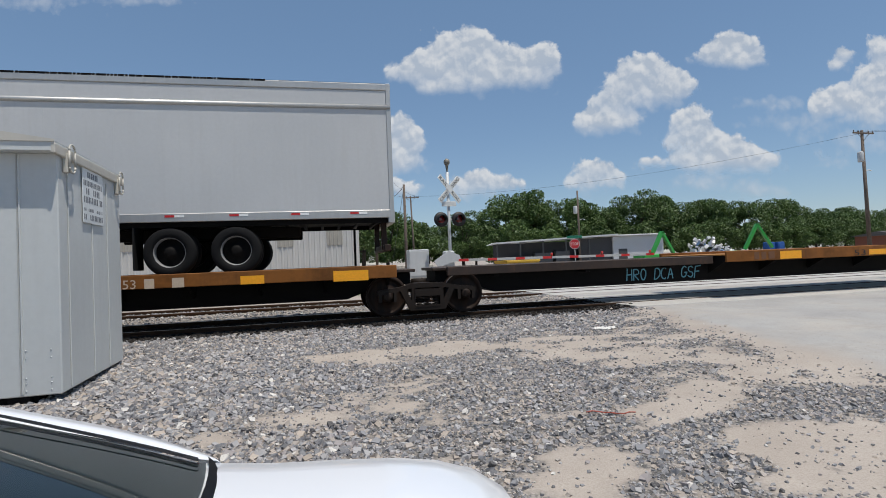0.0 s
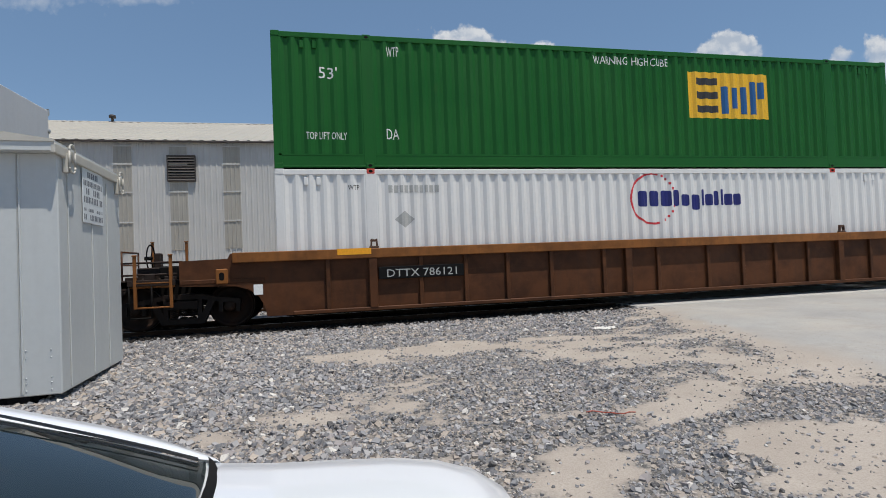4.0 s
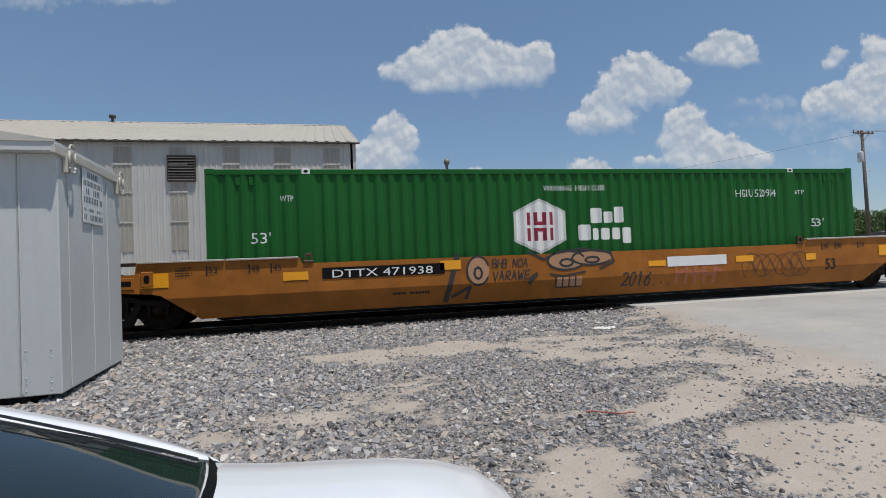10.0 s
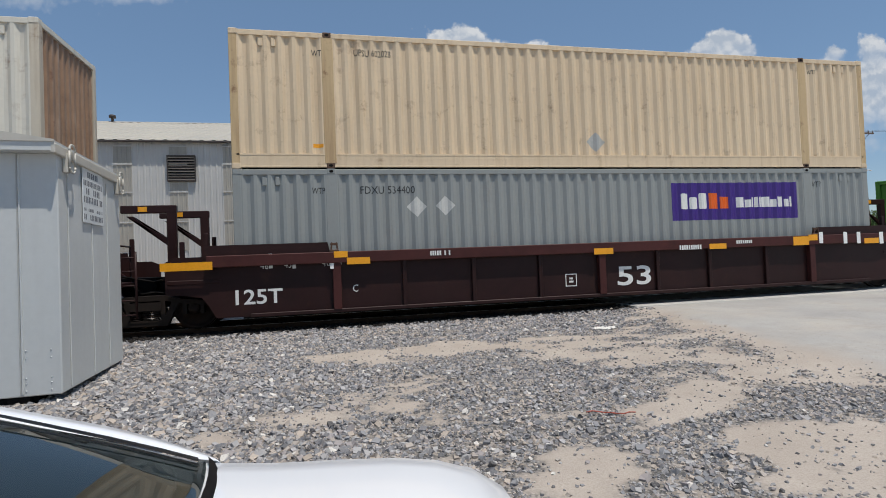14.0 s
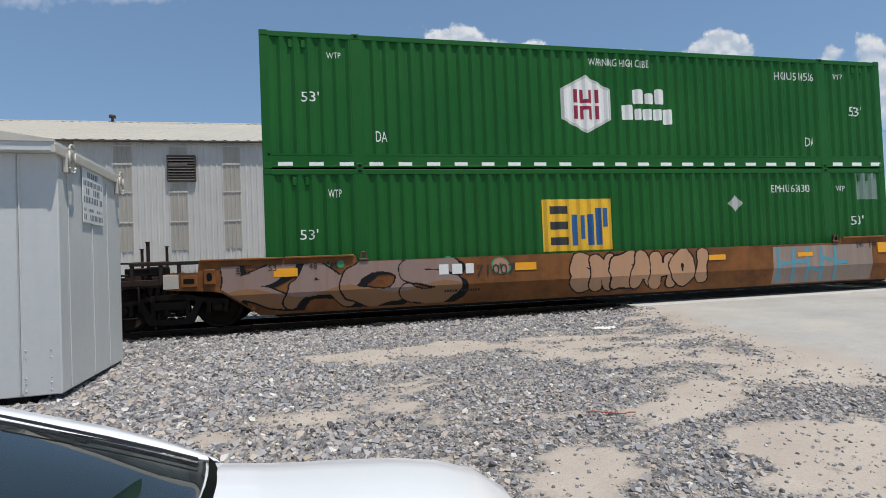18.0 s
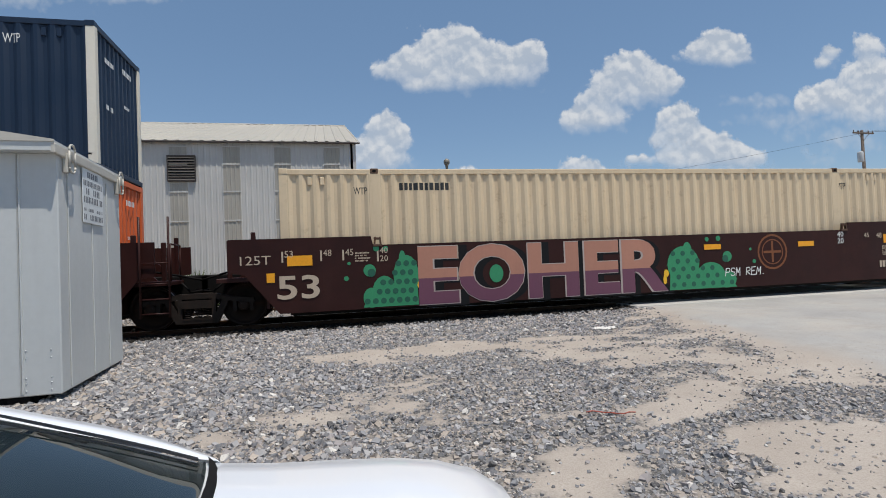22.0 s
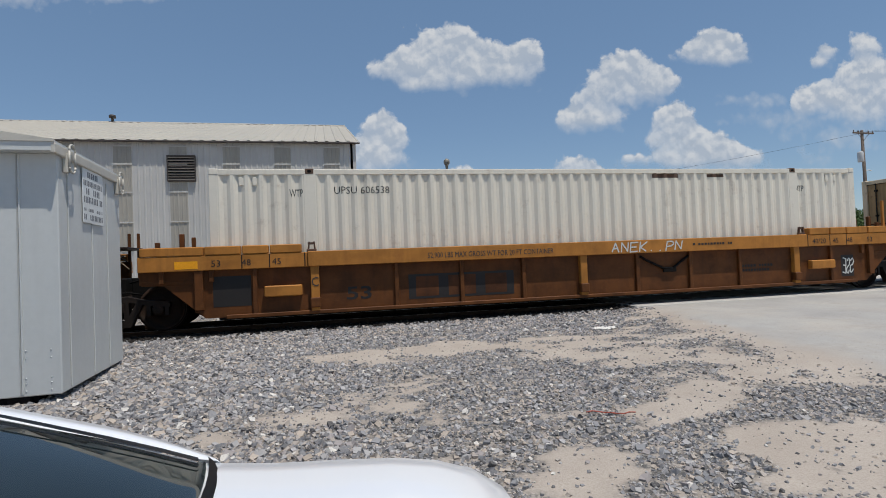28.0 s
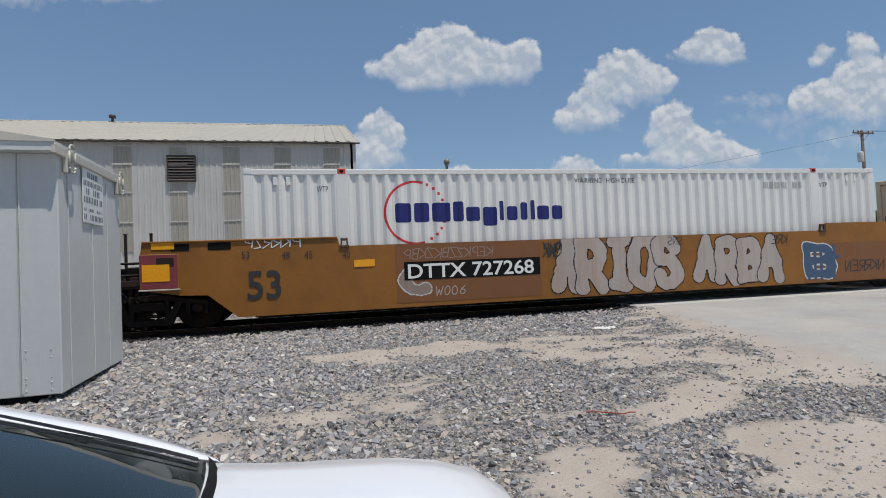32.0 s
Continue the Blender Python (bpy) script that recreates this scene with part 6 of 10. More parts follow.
def slanted_in(ob, x, z, w, h, ink, edge):
    """Slanted block shapes with a coloured edge."""
    sl, t = 0.33, 0.27
    for col, dx, dz, lift in ((edge, 0.05, -0.06, 0.004), (ink, 0, 0, 0.012)):
        o, q = [], lambda a, b, c, d, s=0.0: [(w * a + s * 0 + dx, h * b + dz), (w * c + dx, h * b + dz), (w * c + s * h * (d - b) + dx, h * d + dz), (w * a + s * h * (d - b) + dx, h * d + dz)]
        o += [q(0.0, 0, 0.17, t), q(0.02, 0.37, 0.19, 0.64), q(0.05, 0.74, 0.23, 1.0)]
        o += [q(a, 0.0, a + 0.06, 1.0, sl) for a in (0.24, 0.325, 0.41, 0.50)]
        o += [q(0.60, 0.0, 0.72, 0.6, sl), q(0.68, 0.74, 0.83, 1.0), q(0.82, 0, 0.90, 1.0, sl), q(0.92, 0.6, 0.99, 1.0)]
        lay(ob, o, x, z, col, "company_mark", "slanted block word in plain shapes" if col is ink else "", lift)


def diamond_logo_in(ob, x, z, w, h):
    r = h / 2
    o = [rect(a, h * 0.24 + e, b, g, 0.05) for a, e, b, g in word_blocks([(1, 0.42 * h, 0), (0.35, 0.42 * h, 0), (1.2, 0.42 * h, 0), (1.1, 0.42 * h, 0), (1, 0.42 * h, 0)], w - 2.15 * r)]
    lay(ob, o, x, z, white_lettering, "company_mark", "white company word drawn as blocks")
    ring = []
    for a in range(4):
        c0, c1 = radians(90 * a), radians(90 * a + 90)
        ring.append([(w - r + k * math.cos(c) * r, r + k * math.sin(c) * r) for k, c in ((1, c0), (1, c1), (0.58, c1), (0.58, c0))])
        m = 0.5 * (c0 + c1)
        ring.append([(w - r + r * (0.3 * math.cos(m) + 0.16 * math.cos(radians(90 * i))), r + r * (0.3 * math.sin(m) + 0.16 * math.sin(radians(90 * i)))) for i in range(4)])
    lay(ob, ring, x, z, white_lettering, "emblem", "white diamond emblem")


def banner_in(ob, x, z, w, h):
    lay(ob, [rect(0, 0, w, h)], x, z, purple_ink, "emblem", "deep purple banner")
    c = h * 0.42
    lay(ob, [rect(w * 0.07 + a, h * 0.3 + e, b, g, 0.03) for a, e, b, g in word_blocks([(0.8, c, 0), (0.9, c * 0.75, 0), (0.9, c, 0)], w * 0.2)], x, z, white_lettering, "emblem_mark", lift=0.008)
    lay(ob, [rect(w * 0.285 + a, h * 0.3 + e, b, g) for a, e, b, g in word_blocks([(0.9, c, 0), (0.9, c * 0.75, 0)], w * 0.15)], x, z, plain("orange_red_logo", (0.75, 0.12, 0.01), 0.45), "emblem_mark", lift=0.008)
    c = h * 0.28
    lay(ob, [rect(w * 0.5 + a, h * 0.32 + e, b, g) for a, e, b, g in word_blocks([(1.1, c, 0), (0.8, c * 0.75, 0), (0.25, c, 0), (0.4, c, 0), (0.25, c, 0), (1.1, c, 0), (0.85, c * 0.75, 0), (0.85, c, 0), (0.8, c * 0.75, 0), (0.25, c, 0)], w * 0.45)], x, z, white_lettering, "emblem_mark", lift=0.008)


def band(points, width):
    """A brush stroke along points."""
    o = []
    for i in range(len(points) - 1):
        a, b = Vector(points[i]), Vector(points[i + 1])
        d = (b - a)
        if d.length < 1e-6:
            continue
        n = Vector((-d.y, d.x)).normalized() * width / 2
        e = d.normalized() * width * 0.25
        o.append([tuple(a - n - e), tuple(b - n + e), tuple(b + n + e), tuple(a + n - e)])
    return o


def blob(rnd, cx, cz, w, h, n=26, power=0.6):
    """A swollen hand-drawn letter shape."""
    ph, k = rnd.uniform(0, 6.28), rnd.choice((2, 3, 3, 4))
    o = []
    for i in range(n):
        a = 2 * math.pi * i / n
        r = 1 + 0.13 * math.sin(k * a + ph) + 0.07 * math.sin((k + 2) * a + 2 * ph)
        s, c = math.sin(a), math.cos(a)
        p = (abs(c) ** power * (1 if c > 0 else -1), abs(s) ** power * (1 if s > 0 else -1))
        o.append((cx + p[0] * r * w / 2 * 0.86, cz + p[1] * r * h / 2 * 0.84))
    return o


def creature_in(ob, x, z, w, h):
    """Loose black brush lines with pale fills: round eyes, a broad brow and blocky teeth."""
    o, pale = [], []
    for cx, cz, rx, rz in ((0.16, 0.62, 0.055, 0.3), (0.62, 0.76, 0.1, 0.2), (0.76, 0.8, 0.11, 0.16)):
        pale.append(disc(w * cx, h * cz, w * rx, h * rz))
        o += band(turn_pts(w * cx, h * cz, w * rx, h * rz, 20, 330, 16), 0.045)
        o += band(turn_pts(w * cx, h * (cz - 0.05), w * rx * 0.35, h * rz * 0.4, 0, 360, 8), 0.05)
    o += band([(0, h * 0.02), (w * 0.03, h * 0.5), (w * 0.06, h * 0.95)], 0.11)
    o += band([(w * 0.03, h * 0.1), (w * 0.12, h * 0.3), (w * 0.1, h * 0.05)], 0.07)
    o += band([(w * 0.42, h * 0.98), (w * 0.5, h * 0.8), (w * 0.56, h * 0.92), (w * 0.7, h), (w * 0.86, h * 0.9), (w * 0.88, h * 0.7), (w * 0.8, h * 0.55)], 0.05)
    o += band([(w * 0.42, h * 0.3), (w * 0.46, h * 0.5), (w * 0.43, h * 0.42), (w * 0.42, h * 0.3)], 0.07)
    for i in range(4):
        pale.append(rect(w * (0.565 + 0.035 * i), h * 0.2, w * 0.03, h * 0.2, 0.03))
        o += band([(w * (0.56 + 0.035 * i), h * 0.42), (w * (0.56 + 0.035 * i), h * 0.18), (w * (0.595 + 0.035 * i), h * 0.18)], 0.025)
    o += band([(w * 0.53, h * 0.48), (w * 0.6, h * 0.42), (w * 0.72, h * 0.5)], 0.04)
    lay(ob, pale, x, z, peach_spray, "graffiti_fill", lift=0.008)
    lay(ob, o, x, z, black_lettering, "graffiti", "black brush-line creature shapes", 0.014)


def mural_in(ob, x, z, w, h, text):
    """Large sprayed letters: dark shadow, pink faces, violet feet."""
    text_in(ob, x + 0.16, z - 0.02, w, h, text, black_spray, 0.08, 0.006)
    text_in(ob, x, z, w, h, text, silver_spray, 0.065, 0.010)
    text_in(ob, x, z, w, h, text, pink_spray, 0.05, 0.014)
    text_in(ob, x, z, w, h, text, violet_spray, 0.05, 0.018, below=h * 0.42)
    lay(ob, [disc(w * 0.29, h * 0.45, 0.16, 0.2)], x, z, teal_spray, "graffiti", lift=0.016)


def strokes_in(ob, x, z, w, h, ink, seed):
    rnd, o = seeded(seed), []
    for i in range(5):
        a = w * (0.05 + 0.2 * i)
        o += band([(a, h * 0.02), (a + rnd.uniform(-0.05, 0.05), h * 0.98)], 0.09)
        b = h * rnd.uniform(0.3, 0.8)
        o += band([(a, b), (a + w * 0.16, b + rnd.uniform(-0.1, 0.1))], 0.09)
    lay(ob, o, x, z, ink, "graffiti", "sprayed strokes", 0.010)


def scrawl_in(ob, x, z, w, h, ink, seed):
    """A quick hand-drawn tag that cannot be read: turned-round strokes."""
    rnd, o = seeded(seed), []
    n = max(3, round(w / h * 1.3))
    for lines in spray_strokes("".join(rnd.choice("SRBKNEZP") for _ in range(n)), w, h, seed, 0.85, 0.0, 0.07):
        for line in lines:
            o += band([(w - px + 0.12 * pz, pz) for px, pz in line], max(0.016, min(0.032, h * 0.09)))
    lay(ob, o, x, z, ink, "graffiti", "hand-written tag", 0.012)


def loops_in(ob, x, z, w, h, ink, seed):
    rnd, o = seeded(seed), []
    for i in range(6):
        cx, r = w * (0.12 + 0.152 * i), h * rnd.uniform(0.36, 0.47)
        pts = [(cx + r * rnd.uniform(0.95, 1.05) * math.cos(a * 0.42), h / 2 + r * math.sin(a * 0.42)) for a in range(rnd.choice((11, 13, 15)))]
        o += band(pts, 0.021)
        o += band([(cx - 0.2, h * 0.3), (cx - 0.05, h * 0.7), (cx + 0.12, h * 0.28)], 0.028)
    lay(ob, o, x, z, ink, "graffiti", "chalky looping tag", 0.010)


def disc_in(ob, x, z, w, h, ink):
    lay(ob, arc_band(w / 2, h / 2, h / 2, 0.05, 0, 360) + arc_band(w / 2, h / 2, h * 0.36, 0.03, 0, 360) + [rect(w / 2 - h * 0.3, h / 2 - 0.03, h * 0.6, 0.06), rect(w / 2 - 0.03, h * 0.2, 0.06, h * 0.27), rect(w / 2 - 0.03, h * 0.53, 0.06, h * 0.27)], x, z, ink, "emblem", "faded round rust-orange emblem")


def cactus_in(ob, x, z, w, h, back=False):
    """A spotted green mound with stubby arms, loose drops beside it."""
    k = (lambda a: w * (1 - a)) if back else (lambda a: w * a)
    mound = [disc(k(0.24), h * 0.50, w * 0.22, h * 0.36, 22), disc(k(0.30), h * 0.78, w * 0.06, h * 0.16, 14), disc(k(0.62), h * 0.26, w * 0.20, h * 0.26, 20), disc(k(0.84), h * 0.16, w * 0.14, h * 0.17, 18)]
    mound += [[(k(0.04), 0.0), (k(0.98), 0.0), (k(0.9), h * 0.2), (k(0.5), h * 0.36), (k(0.06), h * 0.5)]]
    lay(ob, mound, x, z, teal_spray, "graffiti", "green spotted graffiti mound", 0.006)
    spots = [disc(k(0.10 + 0.135 * i + 0.065 * (j % 2)), h * (0.10 + 0.155 * j), 0.062, n=12) for i in range(7) for j in range(6) if (0.10 + 0.135 * i < 0.42 and j < 5) or (0.10 + 0.135 * i < 0.75 and j < 3) or j < 1]
    lay(ob, spots, x, z, deep_teal_spray, "graffiti_spot", lift=0.014)
    drops = [disc(k(0.86), h * 0.62, 0.13), disc(k(0.58), h * 0.98, 0.055), disc(k(0.74), h * 0.99, 0.065), disc(k(1.25), h * 0.5, 0.05), disc(k(1.2), h * 0.75, 0.035)]
    lay(ob, drops, x, z, teal_spray, "graffiti_spot", lift=0.008)
    lay(ob, [disc(k(0.83), h * 0.58, 0.085)], x, z, deep_teal_spray, "graffiti_spot", lift=0.014)
    lay(ob, [disc(k(0.0), h * 0.34, 0.07, 0.09, 10), disc(k(-0.02), h * 0.22, 0.05, 0.12, 10)], x, z, gold_ink, "graffiti_spot", lift=0.016)


def turn_pts(cx, cz, rx, rz, a0, a1, n=8):
    return [(cx + rx * math.cos(radians(a0 + (a1 - a0) * i / n)), cz + rz * math.sin(radians(a0 + (a1 - a0) * i / n))) for i in range(n + 1)]


# single-line shapes of sprayed characters, in a unit box
SPRAY = {
    "A": [[(0, 0), (0.45, 1), (1, 0)], [(0.15, 0.36), (0.85, 0.4)]],
    "B": [[(0, 0), (0, 1)] + turn_pts(0.45, 0.76, 0.45, 0.24, 90, -90) + [(0.1, 0.52)] + turn_pts(0.5, 0.26, 0.5, 0.26, 90, -90) + [(0, 0)]],
    "C": [turn_pts(0.55, 0.5, 0.55, 0.5, 50, 310, 12)],
    "D": [[(0, 0), (0, 1)] + turn_pts(0.3, 0.5, 0.7, 0.5, 90, -90) + [(0, 0)]],
    "E": [[(1, 1), (0.05, 0.95), (0, 0), (1, 0.04)], [(0, 0.5), (0.8, 0.52)]],
    "F": [[(0.95, 1), (0.05, 0.97), (0, 0)], [(0.02, 0.52), (0.7, 0.54)]],
    "G": [turn_pts(0.5, 0.5, 0.5, 0.5, 50, 330, 12) + [(0.95, 0.45), (0.55, 0.45)]],
    "4": [[(0.75, 0), (0.75, 1), (0.0, 0.35), (1, 0.35)]],
    "5": [[(0.9, 1), (0.15, 0.98), (0.1, 0.55)] + turn_pts(0.45, 0.3, 0.48, 0.3, 110, -140)],
    "L": [[(0.05, 1), (0, 0), (0.95, 0.03)]],
    "H": [[(0, 0), (0.05, 1)], [(1, 0), (0.95, 1)], [(0, 0.5), (1, 0.5)]],
    "I": [[(0.5, 0), (0.5, 1)], [(0.2, 1), (0.8, 1)], [(0.2, 0), (0.8, 0)]],
    "K": [[(0, 0), (0, 1)], [(1, 1), (0.05, 0.45), (1, 0)]],
    "M": [[(0, 0), (0.1, 1), (0.5, 0.35), (0.9, 1), (1, 0)]],
    "N": [[(0, 0), (0.05, 1), (0.95, 0.05), (1, 1)]],
    "O": [turn_pts(0.5, 0.5, 0.5, 0.5, 80, 440, 16)],
    "P": [[(0, 0), (0.05, 0.95)] + turn_pts(0.45, 0.72, 0.5, 0.27, 90, -90) + [(0.1, 0.42)]],
    "R": [[(0, 0), (0.02, 0.96)] + turn_pts(0.45, 0.73, 0.5, 0.25, 90, -90) + [(0.15, 0.45), (1, 0)]],
    "S": [turn_pts(0.5, 0.75, 0.46, 0.25, 20, 250, 9) + turn_pts(0.5, 0.25, 0.48, 0.25, 80, -160, 9)],
    "T": [[(0, 1), (1, 0.96)], [(0.5, 0.96), (0.5, 0)]],
    "U": [[(0, 1), (0.02, 0.3)] + turn_pts(0.5, 0.3, 0.48, 0.3, 180, 360) + [(1, 1)]],
    "V": [[(0, 1), (0.5, 0), (1, 1)]],
    "W": [[(0, 1), (0.22, 0), (0.5, 0.65), (0.78, 0), (1, 1)]],
    "X": [[(0, 0), (1, 1)], [(0, 1), (1, 0)]],
    "Z": [[(0, 0.98), (1, 1), (0.05, 0.03), (1, 0)]],
    "0": [turn_pts(0.5, 0.5, 0.42, 0.5, 80, 440, 14)],
    "1": [[(0.2, 0.75), (0.5, 1), (0.5, 0)]],
    "2": [turn_pts(0.5, 0.72, 0.45, 0.28, 160, -30) + [(0.05, 0), (1, 0.02)]],
    "3": [turn_pts(0.45, 0.75, 0.42, 0.25, 140, -90) + turn_pts(0.45, 0.25, 0.48, 0.25, 90, -140)],
    "6": [[(0.8, 0.95), (0.25, 0.6)] + turn_pts(0.5, 0.28, 0.45, 0.28, 140, 500, 12)],
    "!": [[(0.5, 1), (0.45, 0.35)], [(0.45, 0.1), (0.47, 0.05)]],
    ".": [[(0.4, 0.05), (0.5, 0.03)]],
    "~": [[(0, 0.4), (0.2, 0.6), (0.4, 0.35), (0.6, 0.6), (0.8, 0.35), (1, 0.4)], [(0.8, 0.6), (1, 0.4), (0.85, 0.2)]],
}


def spray_strokes(text, w, h, seed, overlap=1.0, slant=0.0, wild=0.04):
    """Polylines of each character, unsteady as if drawn by hand."""
    rnd, out = seeded(seed), []
    n = len(text)
    pitch = w / n
    for i, ch in enumerate(text):
        if ch == " ":
            out.append([])
            continue
        cw, hh = pitch * overlap * rnd.uniform(0.92, 1.08), h * rnd.uniform(0.9, 1.0)
        ox, oz = i * pitch + 0.5 * (pitch - cw), (h - hh) * rnd.random()
        tilt = rnd.uniform(-0.12, 0.12)
        out.append([[(ox + cw * (px + rnd.uniform(-wild, wild)) + (slant + tilt * 0.5) * hh * pz, oz + hh * (pz + rnd.uniform(-wild, wild) * 0.6) + tilt * 0.2 * px * hh) for px, pz in line] for line in SPRAY[ch]])
    return out


def tag_in(ob, x, z, w, h, text, ink, seed, width=0.035, slant=0.15):
    """A quick hand-written tag."""
    o = []
    for lines in spray_strokes(text, w, h, seed, 0.78, slant):
        for line in lines:
            o += band(line, width)
    lay(ob, o, x, z, ink, "graffiti", "hand-written tag", 0.012)


def runs(mask, cell, x0, z0):
    """Strips of cells that are set, row by row."""
    o = []
    for j in range(mask.shape[0]):
        row = np.concatenate(([0], mask[j].astype(int), [0]))
        d = np.diff(row)
        for a, b in zip(np.nonzero(d == 1)[0], np.nonzero(d == -1)[0]):
            o.append([(x0 + a * cell, z0 + j * cell), (x0 + b * cell, z0 + j * cell), (x0 + b * cell, z0 + (j + 1) * cell), (x0 + a * cell, z0 + (j + 1) * cell)])
    return o


def level(polys):
    me = bpy.data.meshes.new("sprayed_shape")
    me.from_pydata([(px, 0, pz) for p in polys for px, pz in p], [], [[4 * i, 4 * i + 1, 4 * i + 2, 4 * i + 3] for i in range(len(polys))])
    return me


def throw_up_in(ob, x, z, w, h, text, fill, line, seed, fat=0.3, rim=0.03, shadow=0.0, foot=None, overlap=0.8, halo=None, square=0.0):
    """Fat sprayed characters that overlap, each with a dark outline; squared strokes where asked."""
    cell = 0.016
    letters = spray_strokes(text, w - 0.3, h - 0.34, seed, overlap)
    r = fat * (w / len(text)) * 0.5
    nx, nz = int((w + 0.3) / cell), int((h + 0.1) / cell)
    gx_, gz_ = np.meshgrid((np.arange(nx) + 0.5) * cell, (np.arange(nz) + 0.5) * cell)
    wob = 0.02 * np.sin(gx_ * 9 + seed) + 0.02 * np.sin(gz_ * 11 + gx_ * 4)
    ink_map = np.zeros((nz, nx), int)

    def far(lines, dx=0.0, dz=0.0):
        best = np.full((nz, nx), 9.0)
        for pts in lines:
            for a, b in zip(pts, pts[1:]):
                ax, az, bx_, bz_ = a[0] + 0.15 + dx, a[1] + 0.17 + dz, b[0] + 0.15 + dx, b[1] + 0.17 + dz
                ex, ez = bx_ - ax, bz_ - az
                t = np.clip(((gx_ - ax) * ex + (gz_ - az) * ez) / max(1e-6, ex * ex + ez * ez), 0, 1)
                qx, qz = np.abs(gx_ - ax - t * ex), np.abs(gz_ - az - t * ez)
                d = np.hypot(qx, qz)
                best = np.minimum(best, d * (1 - square) + np.maximum(qx, qz) * square)
        return best + wob

    for lines in letters:
        if not lines:
            continue
        d = far(lines)
        if shadow:
            ink_map[(far(lines, shadow, -shadow * 0.6) < r) & (ink_map == 0)] = 2
        if halo:
            ink_map[(d < r + rim + 0.05) & (ink_map == 0)] = 4
        ink_map[d < r + rim] = 2
        ink_map[d < r] = 1
        if square:
            ink_map[(np.abs(d - r * 0.55) < 0.009) & (np.sin(gx_ * 3.7 + gz_ * 5.3 + seed) > 0.35)] = 2
        if foot:
            ink_map[(d < r) & (gz_ < h * 0.36 + 0.1 * np.sin(gx_ * 3.1))] = 3
    ax_, az_ = x + gx_, z + gz_
    style = STYLE[ob.name]
    top = {"smooth": 1.262, "deep": 1.595}[style]
    ink_map[(az_ > top) | (az_ < 0.262) | (az_ < 0.27 + 0.74 * (-0.12 - ax_)) | (az_ < 0.27 + 0.74 * (ax_ - CL - 0.12))] = 0
    for k, ink, label in ((1, fill, "swollen graffiti letters"), (2, line, "dark graffiti outline"), (3, foot, ""), (4, halo, "")):
        if ink and (ink_map == k).any():
            y, ribs = skin_of(ob, x, z)
            drape(level(runs(ink_map == k, cell, 0, 0)), ink, ob, (x, y, z), "graffiti" if k == 1 else "graffiti_outline", ribs, label=label, lift=0.008, lean=bent(ob))


text_in(BOX["W1", True], 2.41, 2.45, 0.27, 0.23, 'WTP', white_lettering)
text_in(BOX["W1", True], 0.96, 1.92, 0.38, 0.25, "53'", white_lettering)
text_in(BOX["W1", True], 0.66, 0.62, 0.85, 0.16, 'TOP LIFT ONLY', white_lettering)
text_in(BOX["W1", True], 2.36, 0.63, 0.27, 0.24, 'DA', white_lettering)
text_in(BOX["W1", True], 7.35, 2.51, 2.02, 0.20, 'WARNING  HIGH CUBE', white_lettering)
square_in(BOX["W1", True], 9.92, 1.26, 2.37, 1.16)
text_in(BOX["W1", False], 1.49, 2.45, 0.24, 0.11, 'WTP', black_lettering)
bars_in(BOX["W1", False], 2.35, 2.38, 1.12, 0.16, 10, grey_patch, 3)
diamond_in(BOX["W1", False], 2.47, 1.61, 0.44, 0.37, grey_patch)
globe_in(BOX["W1", False], 8.17, 1.53, 3.11, 1.27)
text_in(BOX["W2", True], 1.58, 2.40, 0.27, 0.14, 'WTP', black_lettering)
text_in(BOX["W2", True], 2.46, 2.35, 1.16, 0.15, 'XPOU 413100', black_lettering)
diamond_in(BOX["W2", True], 2.55, 1.55, 0.46, 0.45, grey_patch)
text_in(BOX["W2", True], 2.46, 0.62, 0.21, 0.21, 'DA', black_lettering)
text_in(BOX["W2", True], 7.41, 2.52, 1.61, 0.16, 'WARNING  HIGH CUBE', black_lettering)
globe_in(BOX["W2", True], 8.75, 1.18, 4.49, 1.40)
text_in(BOX["W2", True], 13.55, 0.62, 0.23, 0.20, 'DA', black_lettering)
text_in(BOX["W2", True], 14.47, 2.43, 0.26, 0.13, 'WTP', black_lettering)
text_in(BOX["W2", False], 1.49, 2.38, 0.27, 0.15, 'WTP', white_lettering)
text_in(BOX["W2", False], 0.91, 1.41, 0.37, 0.24, "53'", white_lettering)
text_in(BOX["W2", False], 7.34, 2.52, 1.61, 0.15, 'WARNING  HIGH CUBE', white_lettering)
square_in(BOX["W2", False], 7.35, 1.22, 1.51, 0.80)
diamond_in(BOX["W2", False], 12.08, 1.59, 0.52, 0.42, white_lettering)
text_in(BOX["W2", False], 12.63, 2.30, 1.16, 0.22, 'EMHU 271328', white_lettering)
text_in(BOX["W2", False], 14.39, 2.37, 0.31, 0.18, 'WTP', white_lettering)
text_in(BOX["W2", False], 14.89, 1.42, 0.37, 0.25, "53'", white_lettering)
text_in(BOX["W3", True], 1.55, 2.42, 0.27, 0.10, 'WTP', black_lettering)
text_in(BOX["W3", True], 2.41, 2.35, 1.19, 0.15, 'XPOU 411975', black_lettering)
diamond_in(BOX["W3", True], 2.51, 1.58, 0.43, 0.38, grey_patch)
text_in(BOX["W3", True], 2.44, 0.63, 0.24, 0.20, 'DA', black_lettering)
globe_in(BOX["W3", True], 8.66, 1.20, 4.18, 1.34)
text_in(BOX["W3", False], 1.48, 2.42, 0.29, 0.12, 'WTP', black_lettering)
text_in(BOX["W3", False], 2.38, 2.31, 1.18, 0.15, 'XPOU 420713', black_lettering)
diamond_in(BOX["W3", False], 2.50, 1.53, 0.44, 0.38, grey_patch)
